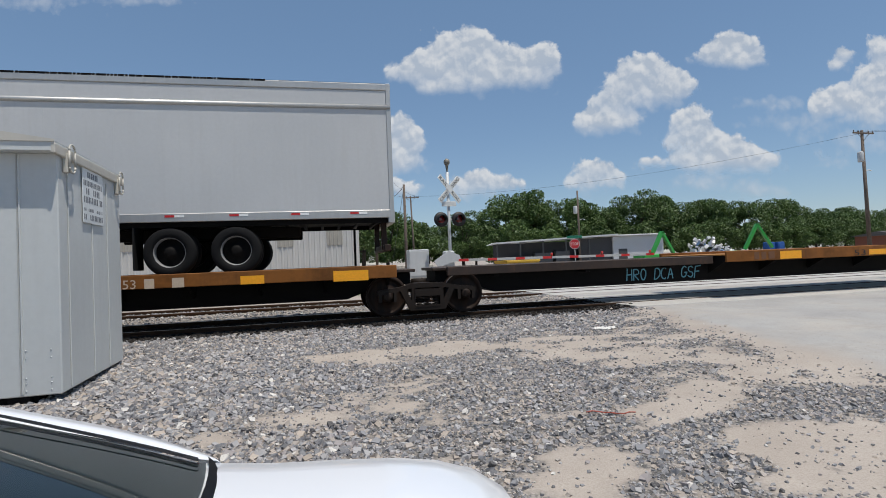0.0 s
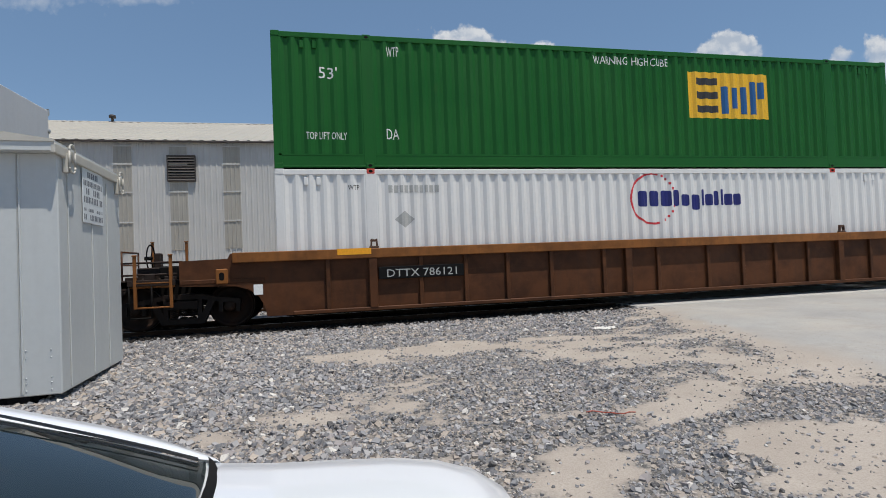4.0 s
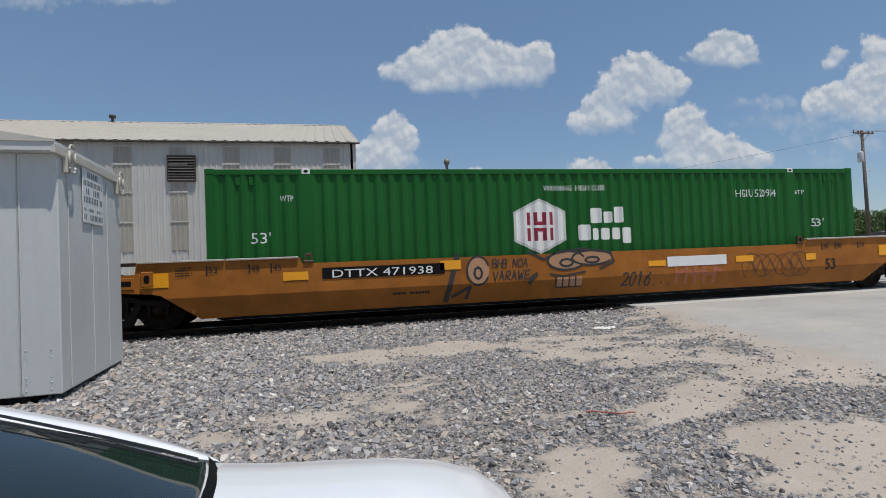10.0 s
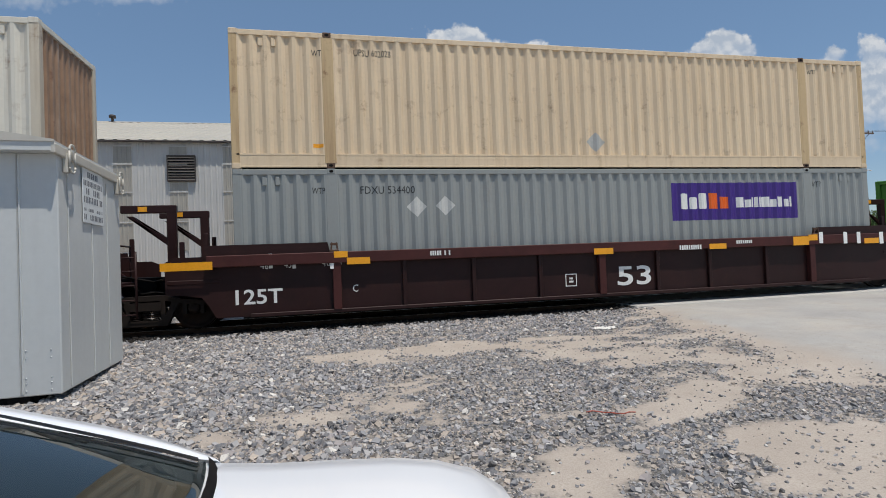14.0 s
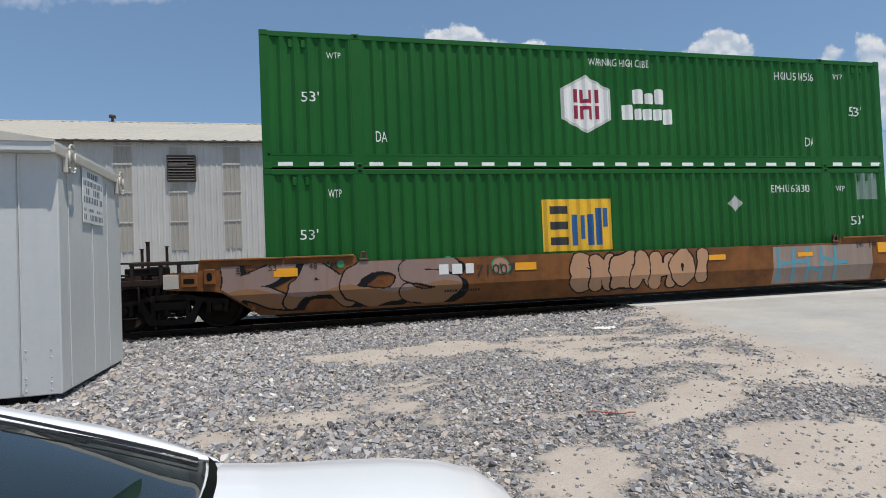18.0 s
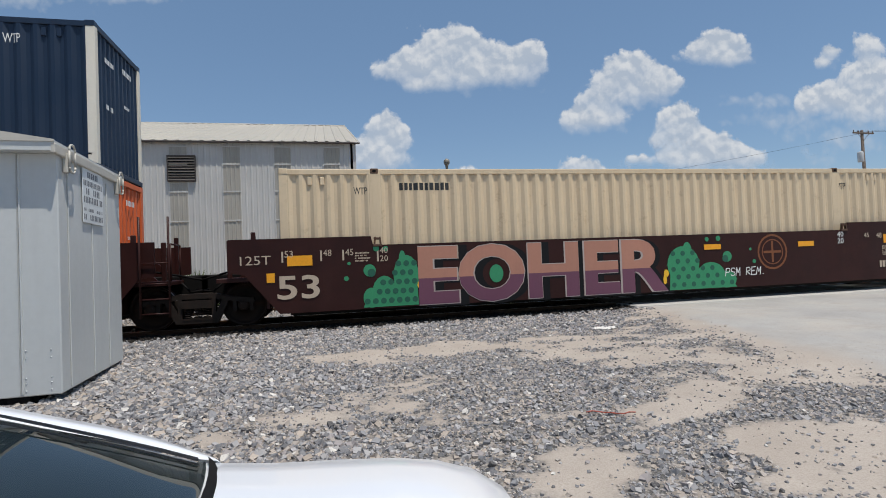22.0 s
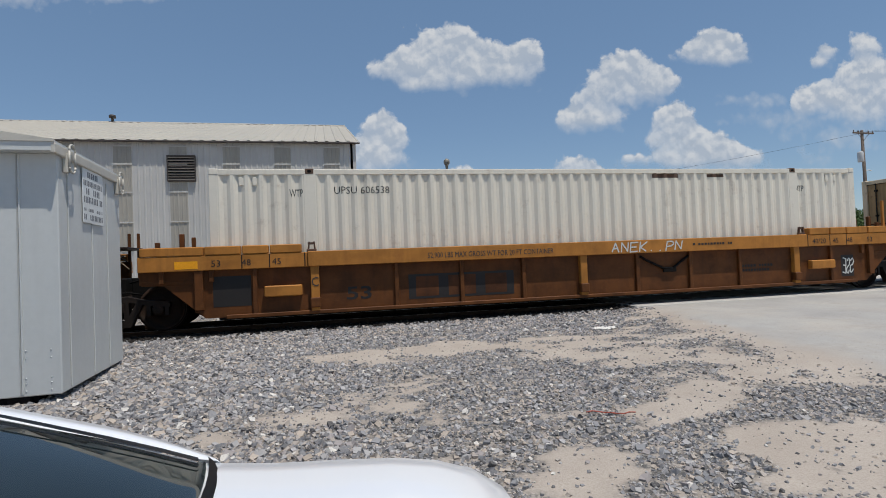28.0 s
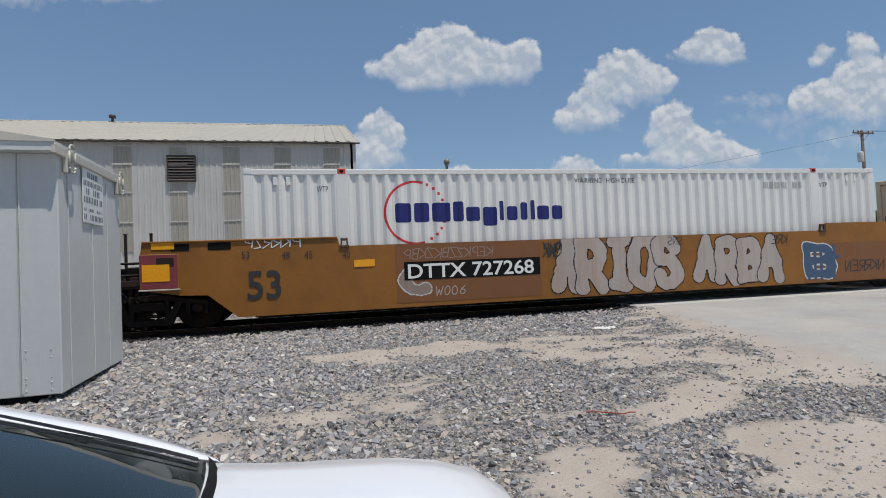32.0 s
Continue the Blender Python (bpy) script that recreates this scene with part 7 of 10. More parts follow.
globe_in(BOX["W3", False], 8.60, 1.26, 4.3, 1.31)
text_in(BOX["W3", True], 13.52, 0.63, 0.19, 0.22, 'DA', black_lettering)
text_in(BOX["W3", True], 14.47, 2.41, 0.25, 0.12, 'WTP', black_lettering)
text_in(BOX["W3", False], 14.38, 2.41, 0.26, 0.12, 'WTP', black_lettering)
text_in(BOX["C", False], 0.85, 1.36, 0.39, 0.23, "53'", white_lettering)
text_in(BOX["C", False], 1.44, 2.22, 0.27, 0.13, 'WTP', white_lettering)
hexagon_in(BOX["C", False], 6.54, 0.92, 1.30, 1.29)
text_in(BOX["C", False], 7.30, 2.38, 1.58, 0.13, 'WARNING  HIGH CUBE', white_lettering)
text_in(BOX["C", False], 12.53, 2.17, 1.19, 0.20, 'HGIU 520904', white_lettering)
text_in(BOX["C", False], 14.27, 2.22, 0.31, 0.12, 'WTP', white_lettering)
text_in(BOX["C", False], 14.78, 1.37, 0.38, 0.22, "53'", white_lettering)
slanted_in(BOX["D1", True], 5.85, 1.31, 4.60, 0.91, faded_white, faded_gold)
text_in(BOX["D1", True], 7.31, 0.85, 3.02, 0.26, 'INTERMODAL', black_lettering)
text_in(BOX["D1", True], 12.31, 2.34, 1.51, 0.17, 'SWRU 100888', blue_ink)
slanted_in(BOX["D1", False], 5.82, 1.47, 4.59, 0.83, blue_ink, gold_ink)
text_in(BOX["D1", False], 12.29, 2.35, 1.47, 0.17, 'SWRU 948682', blue_ink)
text_in(BOX["D1", False], 14.46, 2.36, 0.29, 0.12, 'WTP', black_lettering)
text_in(BOX["D2", True], 1.65, 2.39, 0.27, 0.14, 'WTP', black_lettering)
text_in(BOX["D2", True], 2.54, 2.43, 0.80, 0.15, 'UPSU 602028', black_lettering)
diamond_in(BOX["D2", True], 7.91, 0.39, 0.51, 0.46, grey_patch)
text_in(BOX["D2", False], 1.57, 2.37, 0.27, 0.14, 'WTP', black_lettering)
text_in(BOX["D2", False], 2.58, 2.36, 1.18, 0.17, 'FDXU 534400', black_lettering)
diamond_in(BOX["D2", False], 3.57, 1.84, 0.45, 0.45, pale_patch)
diamond_in(BOX["D2", False], 4.22, 1.86, 0.44, 0.44, pale_patch)
banner_in(BOX["D2", False], 10.13, 1.61, 3.74, 0.93)
text_in(BOX["D2", False], 14.34, 2.41, 0.26, 0.15, 'WTP', black_lettering)
text_in(BOX["D2", True], 14.40, 2.49, 0.23, 0.11, 'WTP', black_lettering)
patch_in(BOX["D2", True], 1.63, 0.44, 0.21, 0.08, amber_tape, 'small orange label')
text_in(BOX["D3", False], 12.56, 2.36, 1.21, 0.16, 'HGIU 639659', white_lettering)
text_in(BOX["D3", False], 14.38, 2.38, 0.29, 0.13, 'WTP', white_lettering)
text_in(BOX["D3", False], 14.85, 1.42, 0.39, 0.24, "53'", white_lettering)
hexagon_in(BOX["D3", False], 6.39, 1.30, 1.22, 1.04)
text_in(BOX["E", True], 7.48, 2.46, 1.58, 0.19, 'WARNING  HIGH CUBE', white_lettering)
hexagon_in(BOX["E", True], 6.72, 0.83, 1.28, 1.39)
text_in(BOX["E", True], 12.76, 2.31, 1.22, 0.21, 'HGIU 514556', white_lettering)
text_in(BOX["E", True], 14.58, 2.38, 0.31, 0.14, 'WTP', white_lettering)
text_in(BOX["E", True], 15.07, 1.40, 0.40, 0.26, "53'", white_lettering)
text_in(BOX["E", True], 13.63, 0.57, 0.25, 0.25, 'DA', white_lettering)
diamond_in(BOX["E", False], 11.15, 1.80, 0.42, 0.43, grey_patch)
text_in(BOX["E", False], 12.49, 2.28, 1.19, 0.20, 'EMHU 634383', white_lettering)
text_in(BOX["E", False], 14.51, 2.29, 0.29, 0.15, 'WTP', white_lettering)
text_in(BOX["E", False], 14.98, 1.38, 0.39, 0.25, "53'", white_lettering)
square_in(BOX["E", False], 6.13, 0.97, 1.75, 1.21)
patch_in(BOX["E", True], 7.45, 0.05, 0.30, 0.08, white_tape, '')
patch_in(BOX["E", True], 8.04, 0.05, 0.30, 0.08, white_tape, '')
patch_in(BOX["E", True], 8.65, 0.05, 0.30, 0.08, white_tape, '')
patch_in(BOX["E", True], 9.27, 0.05, 0.30, 0.08, white_tape, '')
patch_in(BOX["E", True], 9.87, 0.05, 0.31, 0.08, white_tape, '')
patch_in(BOX["E", True], 10.47, 0.05, 0.31, 0.08, white_tape, '')
patch_in(BOX["E", True], 11.08, 0.05, 0.31, 0.08, white_tape, '')
patch_in(BOX["E", True], 11.71, 0.05, 0.31, 0.08, white_tape, '')
patch_in(BOX["E", True], 12.33, 0.05, 0.31, 0.08, white_tape, '')
patch_in(BOX["E", True], 12.93, 0.05, 0.31, 0.09, white_tape, '')
patch_in(BOX["E", True], 13.54, 0.05, 0.31, 0.09, white_tape, '')
patch_in(BOX["E", True], 14.43, 0.05, 0.32, 0.09, white_tape, '')
patch_in(BOX["E", True], 15.06, 0.05, 0.32, 0.09, white_tape, '')
patch_in(BOX["E", True], 15.69, 0.05, 0.33, 0.09, white_tape, '')
text_in(BOX["E", True], 0.81, 1.42, 0.37, 0.22, "53'", white_lettering)
text_in(BOX["E", True], 1.36, 2.36, 0.30, 0.13, 'WTP', white_lettering)
text_in(BOX["E", False], 0.70, 1.41, 0.37, 0.22, "53'", white_lettering)
text_in(BOX["E", False], 1.30, 2.29, 0.28, 0.18, 'WTP', white_lettering)
patch_in(BOX["E", False], 15.16, 2.06, 0.74, 0.70, grey_green_patch, 'faded repainted patch')
diamond_in(BOX["F1", True], 7.98, 1.85, 0.46, 0.47, white_lettering)
diamond_logo_in(BOX["F1", True], 10.89, 1.52, 2.31, 0.78)
text_in(BOX["F1", True], 12.58, 2.34, 1.20, 0.19, 'UMXU 258373', white_lettering)
text_in(BOX["F1", True], 14.60, 2.40, 0.29, 0.19, 'WTP', white_lettering)
text_in(BOX["F1", True], 12.88, 0.33, 1.12, 0.22, 'TOP LIFT ONLY', white_lettering)
text_in(BOX["F1", False], 7.48, 2.48, 1.49, 0.14, 'WARNING  HIGH CUBE', white_lettering)
house_in(BOX["F1", False], 6.35, 1.16, 1.29, 1.06)
text_in(BOX["F1", False], 12.30, 2.29, 1.58, 0.19, 'HGIU 637534', white_lettering)
text_in(BOX["F2", False], 14.25, 2.34, 0.27, 0.18, 'WTP', black_lettering)
text_in(BOX["F2", False], 1.53, 2.35, 0.29, 0.16, 'WTP', black_lettering)
bars_in(BOX["F2", False], 2.52, 2.43, 1.11, 0.16, 10, black_lettering, 19)
text_in(BOX["F3", False], 1.36, 2.34, 0.31, 0.21, 'WTP', white_lettering)
diamond_logo_in(BOX["F3", False], 10.88, 1.59, 2.30, 0.74)
text_in(BOX["F3", False], 12.54, 2.34, 1.22, 0.19, 'UMXU 252621', white_lettering)
text_in(BOX["F3", False], 14.58, 2.33, 0.29, 0.18, 'WTP', white_lettering)
diamond_in(BOX["F3", False], 7.77, 1.95, 0.44, 0.39, white_lettering)
bars_in(BOX["G1", False], 2.31, 2.44, 0.74, 0.15, 8, black_lettering, 21)
text_in(BOX["G1", False], 1.58, 2.34, 0.29, 0.20, 'WTP', black_lettering)
text_in(BOX["G2", False], 1.57, 2.31, 0.27, 0.17, 'WTP', black_lettering)
text_in(BOX["G2", False], 2.48, 2.37, 1.18, 0.16, 'UPSU 606538', black_lettering)
text_in(BOX["G2", False], 14.27, 2.30, 0.25, 0.16, 'WTP', black_lettering)
patch_in(BOX["G2", False], 10.09, 2.67, 0.73, 0.12, rusty_cast, 'rusted patch under the roof edge')
patch_in(BOX["G2", False], 11.63, 2.68, 0.46, 0.08, rusty_cast, '')
text_in(BOX["G3", False], 1.58, 2.32, 0.26, 0.15, 'WTP', black_lettering)
text_in(BOX["G3", False], 2.45, 2.38, 0.79, 0.15, 'UPSU 601307', black_lettering)
text_in(BOX["G3", False], 14.33, 2.38, 0.25, 0.15, 'WTP', black_lettering)
text_in(BOX["H", False], 1.46, 2.41, 0.23, 0.13, 'WTP', black_lettering)
globe_in(BOX["H", False], 2.85, 1.23, 4.17, 1.41)
text_in(BOX["H", False], 7.35, 2.56, 1.59, 0.12, 'WARNING  HIGH CUBE', black_lettering)
bars_in(BOX["H", False], 12.61, 2.38, 1.16, 0.17, 11, grey_patch, 24)
text_in(BOX["H", False], 14.34, 2.41, 0.26, 0.12, 'WTP', black_lettering)
patch_in(CAR["W2"], -0.18, 0.23, 1.19, 1.10, black_panel, 'black stencilled panel')
text_in(CAR["W2"], 0.01, 0.48, 0.80, 0.29, '125T', white_lettering)
text_in(CAR["W2"], -0.02, 1.06, 0.17, 0.13, '53', white_lettering)
text_in(CAR["W2"], 0.65, 1.03, 0.18, 0.13, '48', white_lettering)
bars_in(CAR["W2"], 0.14, 0.30, 0.39, 0.11, 9, white_lettering, 31)
bars_in(CAR["W2"], 0.19, 1.11, 0.43, 0.07, 10, white_lettering, 32)
patch_in(CAR["W2"], 14.89, 0.28, 1.36, 1.06, black_panel, 'black stencilled panel')
text_in(CAR["W2"], 14.24, 0.70, 0.48, 0.23, '53', dark_stencil)
for k in range(7):
    bars_in(CAR["W2"], 15.12 + 0.06 * (k % 3), 0.95 - 0.085 * k - (0.05 if k > 3 else 0), 0.82 - 0.12 * (k % 3), 0.042, 18 - 2 * (k % 3), white_lettering, 33 + k)
text_in(CAR["W2"], 15.06, 1.1, 0.17, 0.13, "48", white_lettering)
text_in(CAR["W2"], 15.86, 1.1, 0.17, 0.13, "53", white_lettering)
bars_in(CAR["W2"], 8.92, 0.83, 1.06, 0.28, 3, dark_stencil, 35)
bars_in(CAR["W2"], 2.19, 0.56, 0.54, 0.15, 6, dark_stencil, 36)
bars_in(CAR["W2"], 3.12, 0.53, 0.63, 0.15, 7, dark_stencil, 37)
bars_in(CAR["W2"], 4.18, 0.65, 0.58, 0.09, 7, dark_stencil, 38)
text_in(CAR["W2"], 1.83, 0.94, 0.20, 0.23, '20', black_lettering)
bars_in(CAR["W2"], 4.87, 1.39, 0.70, 0.14, 5, black_lettering, 39)
bars_in(CAR["W2"], 8.95, 1.43, 0.83, 0.08, 9, black_lettering, 40)
patch_in(CAR["W3"], -0.22, 0.30, 1.21, 1.23, black_panel, 'black stencilled panel')
text_in(CAR["W3"], -0.05, 0.50, 0.78, 0.27, '125T', white_lettering)
bars_in(CAR["W3"], 0.09, 0.32, 0.47, 0.12, 8, white_lettering, 41)
text_in(CAR["W3"], -0.06, 0.99, 0.17, 0.15, '53', white_lettering)
text_in(CAR["W3"], 0.61, 0.96, 0.19, 0.15, '48', white_lettering)
patch_in(CAR["W3"], 11.41, 0.90, 1.57, 0.24, black_panel, 'black number panel')
text_in(CAR["W3"], 11.49, 0.91, 1.33, 0.19, 'DTTX 786121', grey_patch)
text_in(CAR["W3"], 14.40, 0.68, 0.46, 0.28, '53', dark_stencil)
patch_in(CAR["W3"], 16.20, 0.63, 0.16, 0.20, white_tape, '')
patch_in(CAR["W1"], 2.06, 0.87, 1.85, 0.26, black_panel, 'black number panel')
text_in(CAR["W1"], 2.23, 0.91, 1.52, 0.17, 'DTTX 786121', grey_patch)
patch_in(CAR["W1"], -0.47, 0.67, 0.18, 0.21, white_tape, '')
patch_in(CAR["W1"], 1.21, 1.41, 0.70, 0.13, amber_tape, '')
patch_in(CAR["C"], 2.25, 0.93, 2.59, 0.23, black_panel, 'black number panel')
text_in(CAR["C"], 2.45, 0.95, 2.13, 0.17, 'DTTX 471938', white_lettering)
patch_in(CAR["C"], -1.18, 0.90, 0.51, 0.28, amber_tape, '')
patch_in(CAR["C"], 1.47, 0.93, 0.50, 0.17, amber_tape, '')
patch_in(CAR["C"], 4.74, 1.01, 0.47, 0.20, amber_tape, '')
text_in(CAR["C"], 14.94, 0.59, 0.32, 0.29, '53', dark_stencil)
patch_in(CAR["C"], 16.69, 0.89, 0.59, 0.28, amber_tape, '')
patch_in(CAR["C"], 12.24, 0.89, 0.51, 0.15, amber_tape, '')
patch_in(CAR["C"], 14.34, 0.86, 0.31, 0.16, amber_tape, '')
patch_in(CAR["C"], 9.81, 0.88, 0.46, 0.13, amber_tape, '')
patch_in(CAR["C"], 10.32, 0.85, 1.65, 0.24, white_lettering, 'white painted stripe under graffiti')
patch_in(CAR["C"], 17.28, 0.95, 0.29, 0.23, white_tape, '')
tag_in(CAR["C"], 9.07, 0.43, 1.40, 0.33, "2016...", black_lettering, 52, 0.04)
creature_in(CAR["C"], 4.86, 0.3, 4.6, 1.06)
tag_in(CAR["C"], 5.91, 1.0, 0.85, 0.2, "BHB NOA", black_lettering, 54, 0.024)
tag_in(CAR["C"], 5.90, 0.72, 0.9, 0.21, "VARAWE", black_lettering, 57, 0.026)
loops_in(CAR["C"], 12.5, 0.42, 1.9, 0.7, ochre_dark, 143)
strokes_in(CAR["C"], 10.5, 0.42, 1.3, 0.45, plain("faded_rose_spray", (0.36, 0.11, 0.05), 0.55), 144)
for key in ("C", "E"):
    for a, t in ((0.06, "53"), (0.86, "48"), (1.28, "45"), (14.9, "45"), (15.32, "48"), (16.05, "53")):
        text_in(CAR[key], a, 1.14, 0.16, 0.13, t, dark_stencil)
        patch_in(CAR[key], a - 0.05, 1.1, 0.03, 0.19, dark_stencil)
    # top guards: the sunlit look of their edges is put into the colour
    for a, b in ((-1.22, 0.36), (0.39, 1.78), (CL - 1.78, CL - 0.39), (CL - 0.36, CL + 1.22)):
        part("raised_guard", Mesh().chamfer(a, b, -1.52, -1.42, 1.375, 1.415, 0.008), white_weathered_lit if key == "C" else rib_chord, CAR[key], "top guard coloured pale for its sunlit edge")
    bars_in(CAR[key], 3.7, 0.52, 0.8, 0.05, 14, dark_stencil, 145)
    bars_in(CAR[key], -0.55, 1.1, 0.34, 0.2, 4, dark_stencil, 146)
text_in(CAR["D1"], 8.46, 0.48, 0.87, 0.45, '53', white_lettering)
frame_in(CAR["D1"], 7.47, 0.51, 0.30, 0.29)
patch_in(CAR["D1"], 7.80, 1.22, 0.48, 0.14, amber_tape, '')
patch_in(CAR["D1"], 10.87, 1.21, 0.49, 0.14, amber_tape, '')
patch_in(CAR["D1"], 13.10, 1.21, 0.52, 0.14, amber_tape, '')
patch_in(CAR["D1"], 14.44, 1.21, 0.49, 0.16, amber_tape, '')
patch_in(CAR["D1"], 15.38, 1.18, 0.67, 0.17, amber_tape, '')
patch_in(CAR["D1"], 14.19, 1.21, 0.10, 0.33, white_tape, '')
patch_in(CAR["D1"], 14.97, 1.19, 0.10, 0.32, white_tape, '')
patch_in(CAR["D1"], 15.52, 1.16, 0.09, 0.34, white_tape, '')
patch_in(CAR["D1"], 16.18, 1.14, 0.10, 0.34, white_tape, '')
text_in(CAR["D1"], 14.00, 1.21, 0.40, 0.15, '20 40', white_lettering)
text_in(CAR["D1"], 15.00, 1.20, 0.17, 0.15, '45', white_lettering)
text_in(CAR["D1"], 16.21, 1.20, 0.18, 0.17, '53', white_lettering)
bars_in(CAR["D1"], 10.07, 1.23, 0.64, 0.12, 12, white_lettering, 61)
bars_in(CAR["D1"], 11.67, 1.35, 0.44, 0.06, 10, white_lettering, 62)
bars_in(CAR["D1"], 15.24, 0.31, 0.56, 0.14, 8, white_lettering, 63)
patch_in(CAR["D1"], 16.13, 0.67, 0.19, 0.21, amber_tape, '')
text_in(CAR["D2"], 8.49, 0.47, 0.89, 0.45, '53', white_lettering)
frame_in(CAR["D2"], 7.17, 0.50, 0.28, 0.29)
text_in(CAR["D2"], 2.34, 0.63, 0.11, 0.16, 'C', white_lettering)
patch_in(CAR["D2"], 1.97, 1.36, 0.28, 0.13, amber_tape, '')
patch_in(CAR["D2"], 2.23, 1.21, 0.48, 0.14, amber_tape, '')
patch_in(CAR["D2"], 7.85, 1.21, 0.49, 0.14, amber_tape, '')
patch_in(CAR["D2"], 10.93, 1.23, 0.48, 0.13, amber_tape, '')
patch_in(CAR["D2"], 13.39, 1.24, 0.48, 0.22, amber_tape, '')
patch_in(CAR["D2"], 13.86, 1.35, 0.28, 0.15, amber_tape, '')
patch_in(CAR["D2"], 15.63, 1.22, 0.48, 0.14, amber_tape, '')
patch_in(CAR["D2"], 0.67, 1.19, 0.07, 0.30, white_tape, '')
patch_in(CAR["D2"], 1.13, 1.17, 0.07, 0.31, white_tape, '')
patch_in(CAR["D2"], 1.89, 1.13, 0.07, 0.32, white_tape, '')
patch_in(CAR["D2"], 14.19, 1.27, 0.12, 0.29, white_tape, '')
patch_in(CAR["D2"], 14.96, 1.24, 0.12, 0.30, white_tape, '')
patch_in(CAR["D2"], 15.39, 1.23, 0.12, 0.30, white_tape, '')
patch_in(CAR["D2"], 16.13, 1.20, 0.13, 0.31, white_tape, '')
text_in(CAR["D2"], 0.50, 1.18, 0.16, 0.15, '48', white_lettering)
text_in(CAR["D2"], 0.97, 1.19, 0.14, 0.14, '45', white_lettering)
text_in(CAR["D2"], 1.72, 1.19, 0.41, 0.15, '40 20', white_lettering)
bars_in(CAR["D2"], 4.00, 1.33, 0.44, 0.10, 9, white_lettering, 64)
bars_in(CAR["D2"], 10.10, 1.24, 0.60, 0.11, 10, white_lettering, 65)
bars_in(CAR["D2"], 11.70, 1.34, 0.45, 0.08, 8, white_lettering, 66)
text_in(CAR["D2"], 0.01, 0.49, 0.91, 0.30, '125T', white_lettering)
patch_in(CAR["D2"], -1.33, 1.21, 0.95, 0.16, amber_tape, '')
patch_in(CAR["D3"], 10.83, 1.23, 0.47, 0.13, amber_tape, '')
patch_in(CAR["D3"], 13.59, 1.23, 0.29, 0.14, amber_tape, '')
patch_in(CAR["D3"], 14.36, 1.22, 0.48, 0.14, amber_tape, '')
patch_in(CAR["D3"], 16.58, 1.23, 0.50, 0.22, amber_tape, '')
patch_in(CAR["D3"], 14.08, 1.21, 0.08, 0.35, white_tape, '')
patch_in(CAR["D3"], 14.84, 1.18, 0.09, 0.35, white_tape, '')
patch_in(CAR["D3"], 15.32, 1.16, 0.08, 0.36, white_tape, '')
patch_in(CAR["D3"], 16.07, 1.13, 0.09, 0.36, white_tape, '')
text_in(CAR["D3"], 13.91, 1.23, 0.42, 0.13, '20 40', white_lettering)
text_in(CAR["D3"], 14.93, 1.20, 0.17, 0.14, '45', white_lettering)
text_in(CAR["D3"], 15.40, 1.20, 0.17, 0.15, '48', white_lettering)
text_in(CAR["D3"], 16.16, 1.25, 0.16, 0.14, '53', white_lettering)
patch_in(CAR["D3"], 14.33, 0.47, 0.28, 0.15, white_tape, '')
bars_in(CAR["D3"], 15.21, 0.38, 0.41, 0.45, 5, white_lettering, 67)
bars_in(CAR["D3"], 11.61, 1.35, 0.45, 0.08, 10, white_lettering, 68)
text_in(CAR["D3"], 6.09, 0.63, 0.82, 0.41, '53', white_lettering)
scrawl_in(CAR["D3"], 4.60, 0.63, 1.00, 0.5, pale_patch, 55)
throw_up_in(CAR["E"], 6.55, 0.32, 4.0, 0.96, "SNEAHO!", peach_spray, black_spray, 71, 0.5, 0.034)
throw_up_in(CAR["E"], -0.86, 0.30, 5.0, 1.08, "KAOS", lilac_spray, black_spray, 72, 0.27, 0.028, 0.13, foot=ochre_spray, overlap=1.0)
text_in(CAR["E"], 4.44, 0.86, 0.90, 0.24, '71007', black_lettering)
patch_in(CAR["E"], 0.16, 1.01, 0.47, 0.17, amber_tape, '')
patch_in(CAR["E"], 5.33, 0.93, 0.51, 0.17, amber_tape, '')
patch_in(CAR["E"], 12.22, 0.28, 3.13, 0.94, smoke_spray, 'grey sprayed background')
strokes_in(CAR["E"], 12.28, 0.31, 2.20, 0.88, sky_spray, 73)
patch_in(CAR["E"], 15.53, 0.97, 0.54, 0.27, amber_tape, '')
patch_in(CAR["E"], 16.75, 0.86, 0.51, 0.14, amber_tape, '')
patch_in(CAR["E"], 10.34, 0.96, 0.48, 0.13, amber_tape, '')
patch_in(CAR["E"], 12.96, 0.95, 0.47, 0.11, amber_tape, '')
patch_in(CAR["E"], 17.37, 0.84, 0.28, 0.26, white_tape, '')
text_in(CAR["F1"], -0.29, 0.55, 0.85, 0.46, '53', tan_stencil)
patch_in(CAR["F1"], -0.78, 1.18, 0.50, 0.25, amber_tape, '')
patch_in(CAR["F1"], 1.96, 1.18, 0.49, 0.12, amber_tape, '')
bars_in(CAR["F1"], -1.32, 1.19, 0.51, 0.24, 4, tan_stencil, 74)
patch_in(CAR["F1"], 7.85, 1.19, 0.53, 0.13, amber_tape, '')
patch_in(CAR["F1"], 10.08, 1.18, 0.49, 0.14, amber_tape, '')
patch_in(CAR["F1"], 12.88, 1.19, 0.47, 0.13, amber_tape, '')
patch_in(CAR["F1"], 15.61, 1.19, 0.52, 0.26, amber_tape, '')
disc_in(CAR["F1"], 11.62, 0.67, 0.95, 0.82, rust_disc)
loops_in(CAR["F1"], 7.01, 0.38, 3.53, 1.16, pale_patch, 75)
tag_in(CAR["F1"], 5.41, 1.33, 1.15, 0.19, "DEBUT", white_lettering, 76, 0.025)
tag_in(CAR["F1"], 5.52, 1.12, 1.1, 0.19, "3XSAWE", white_lettering, 79, 0.025)
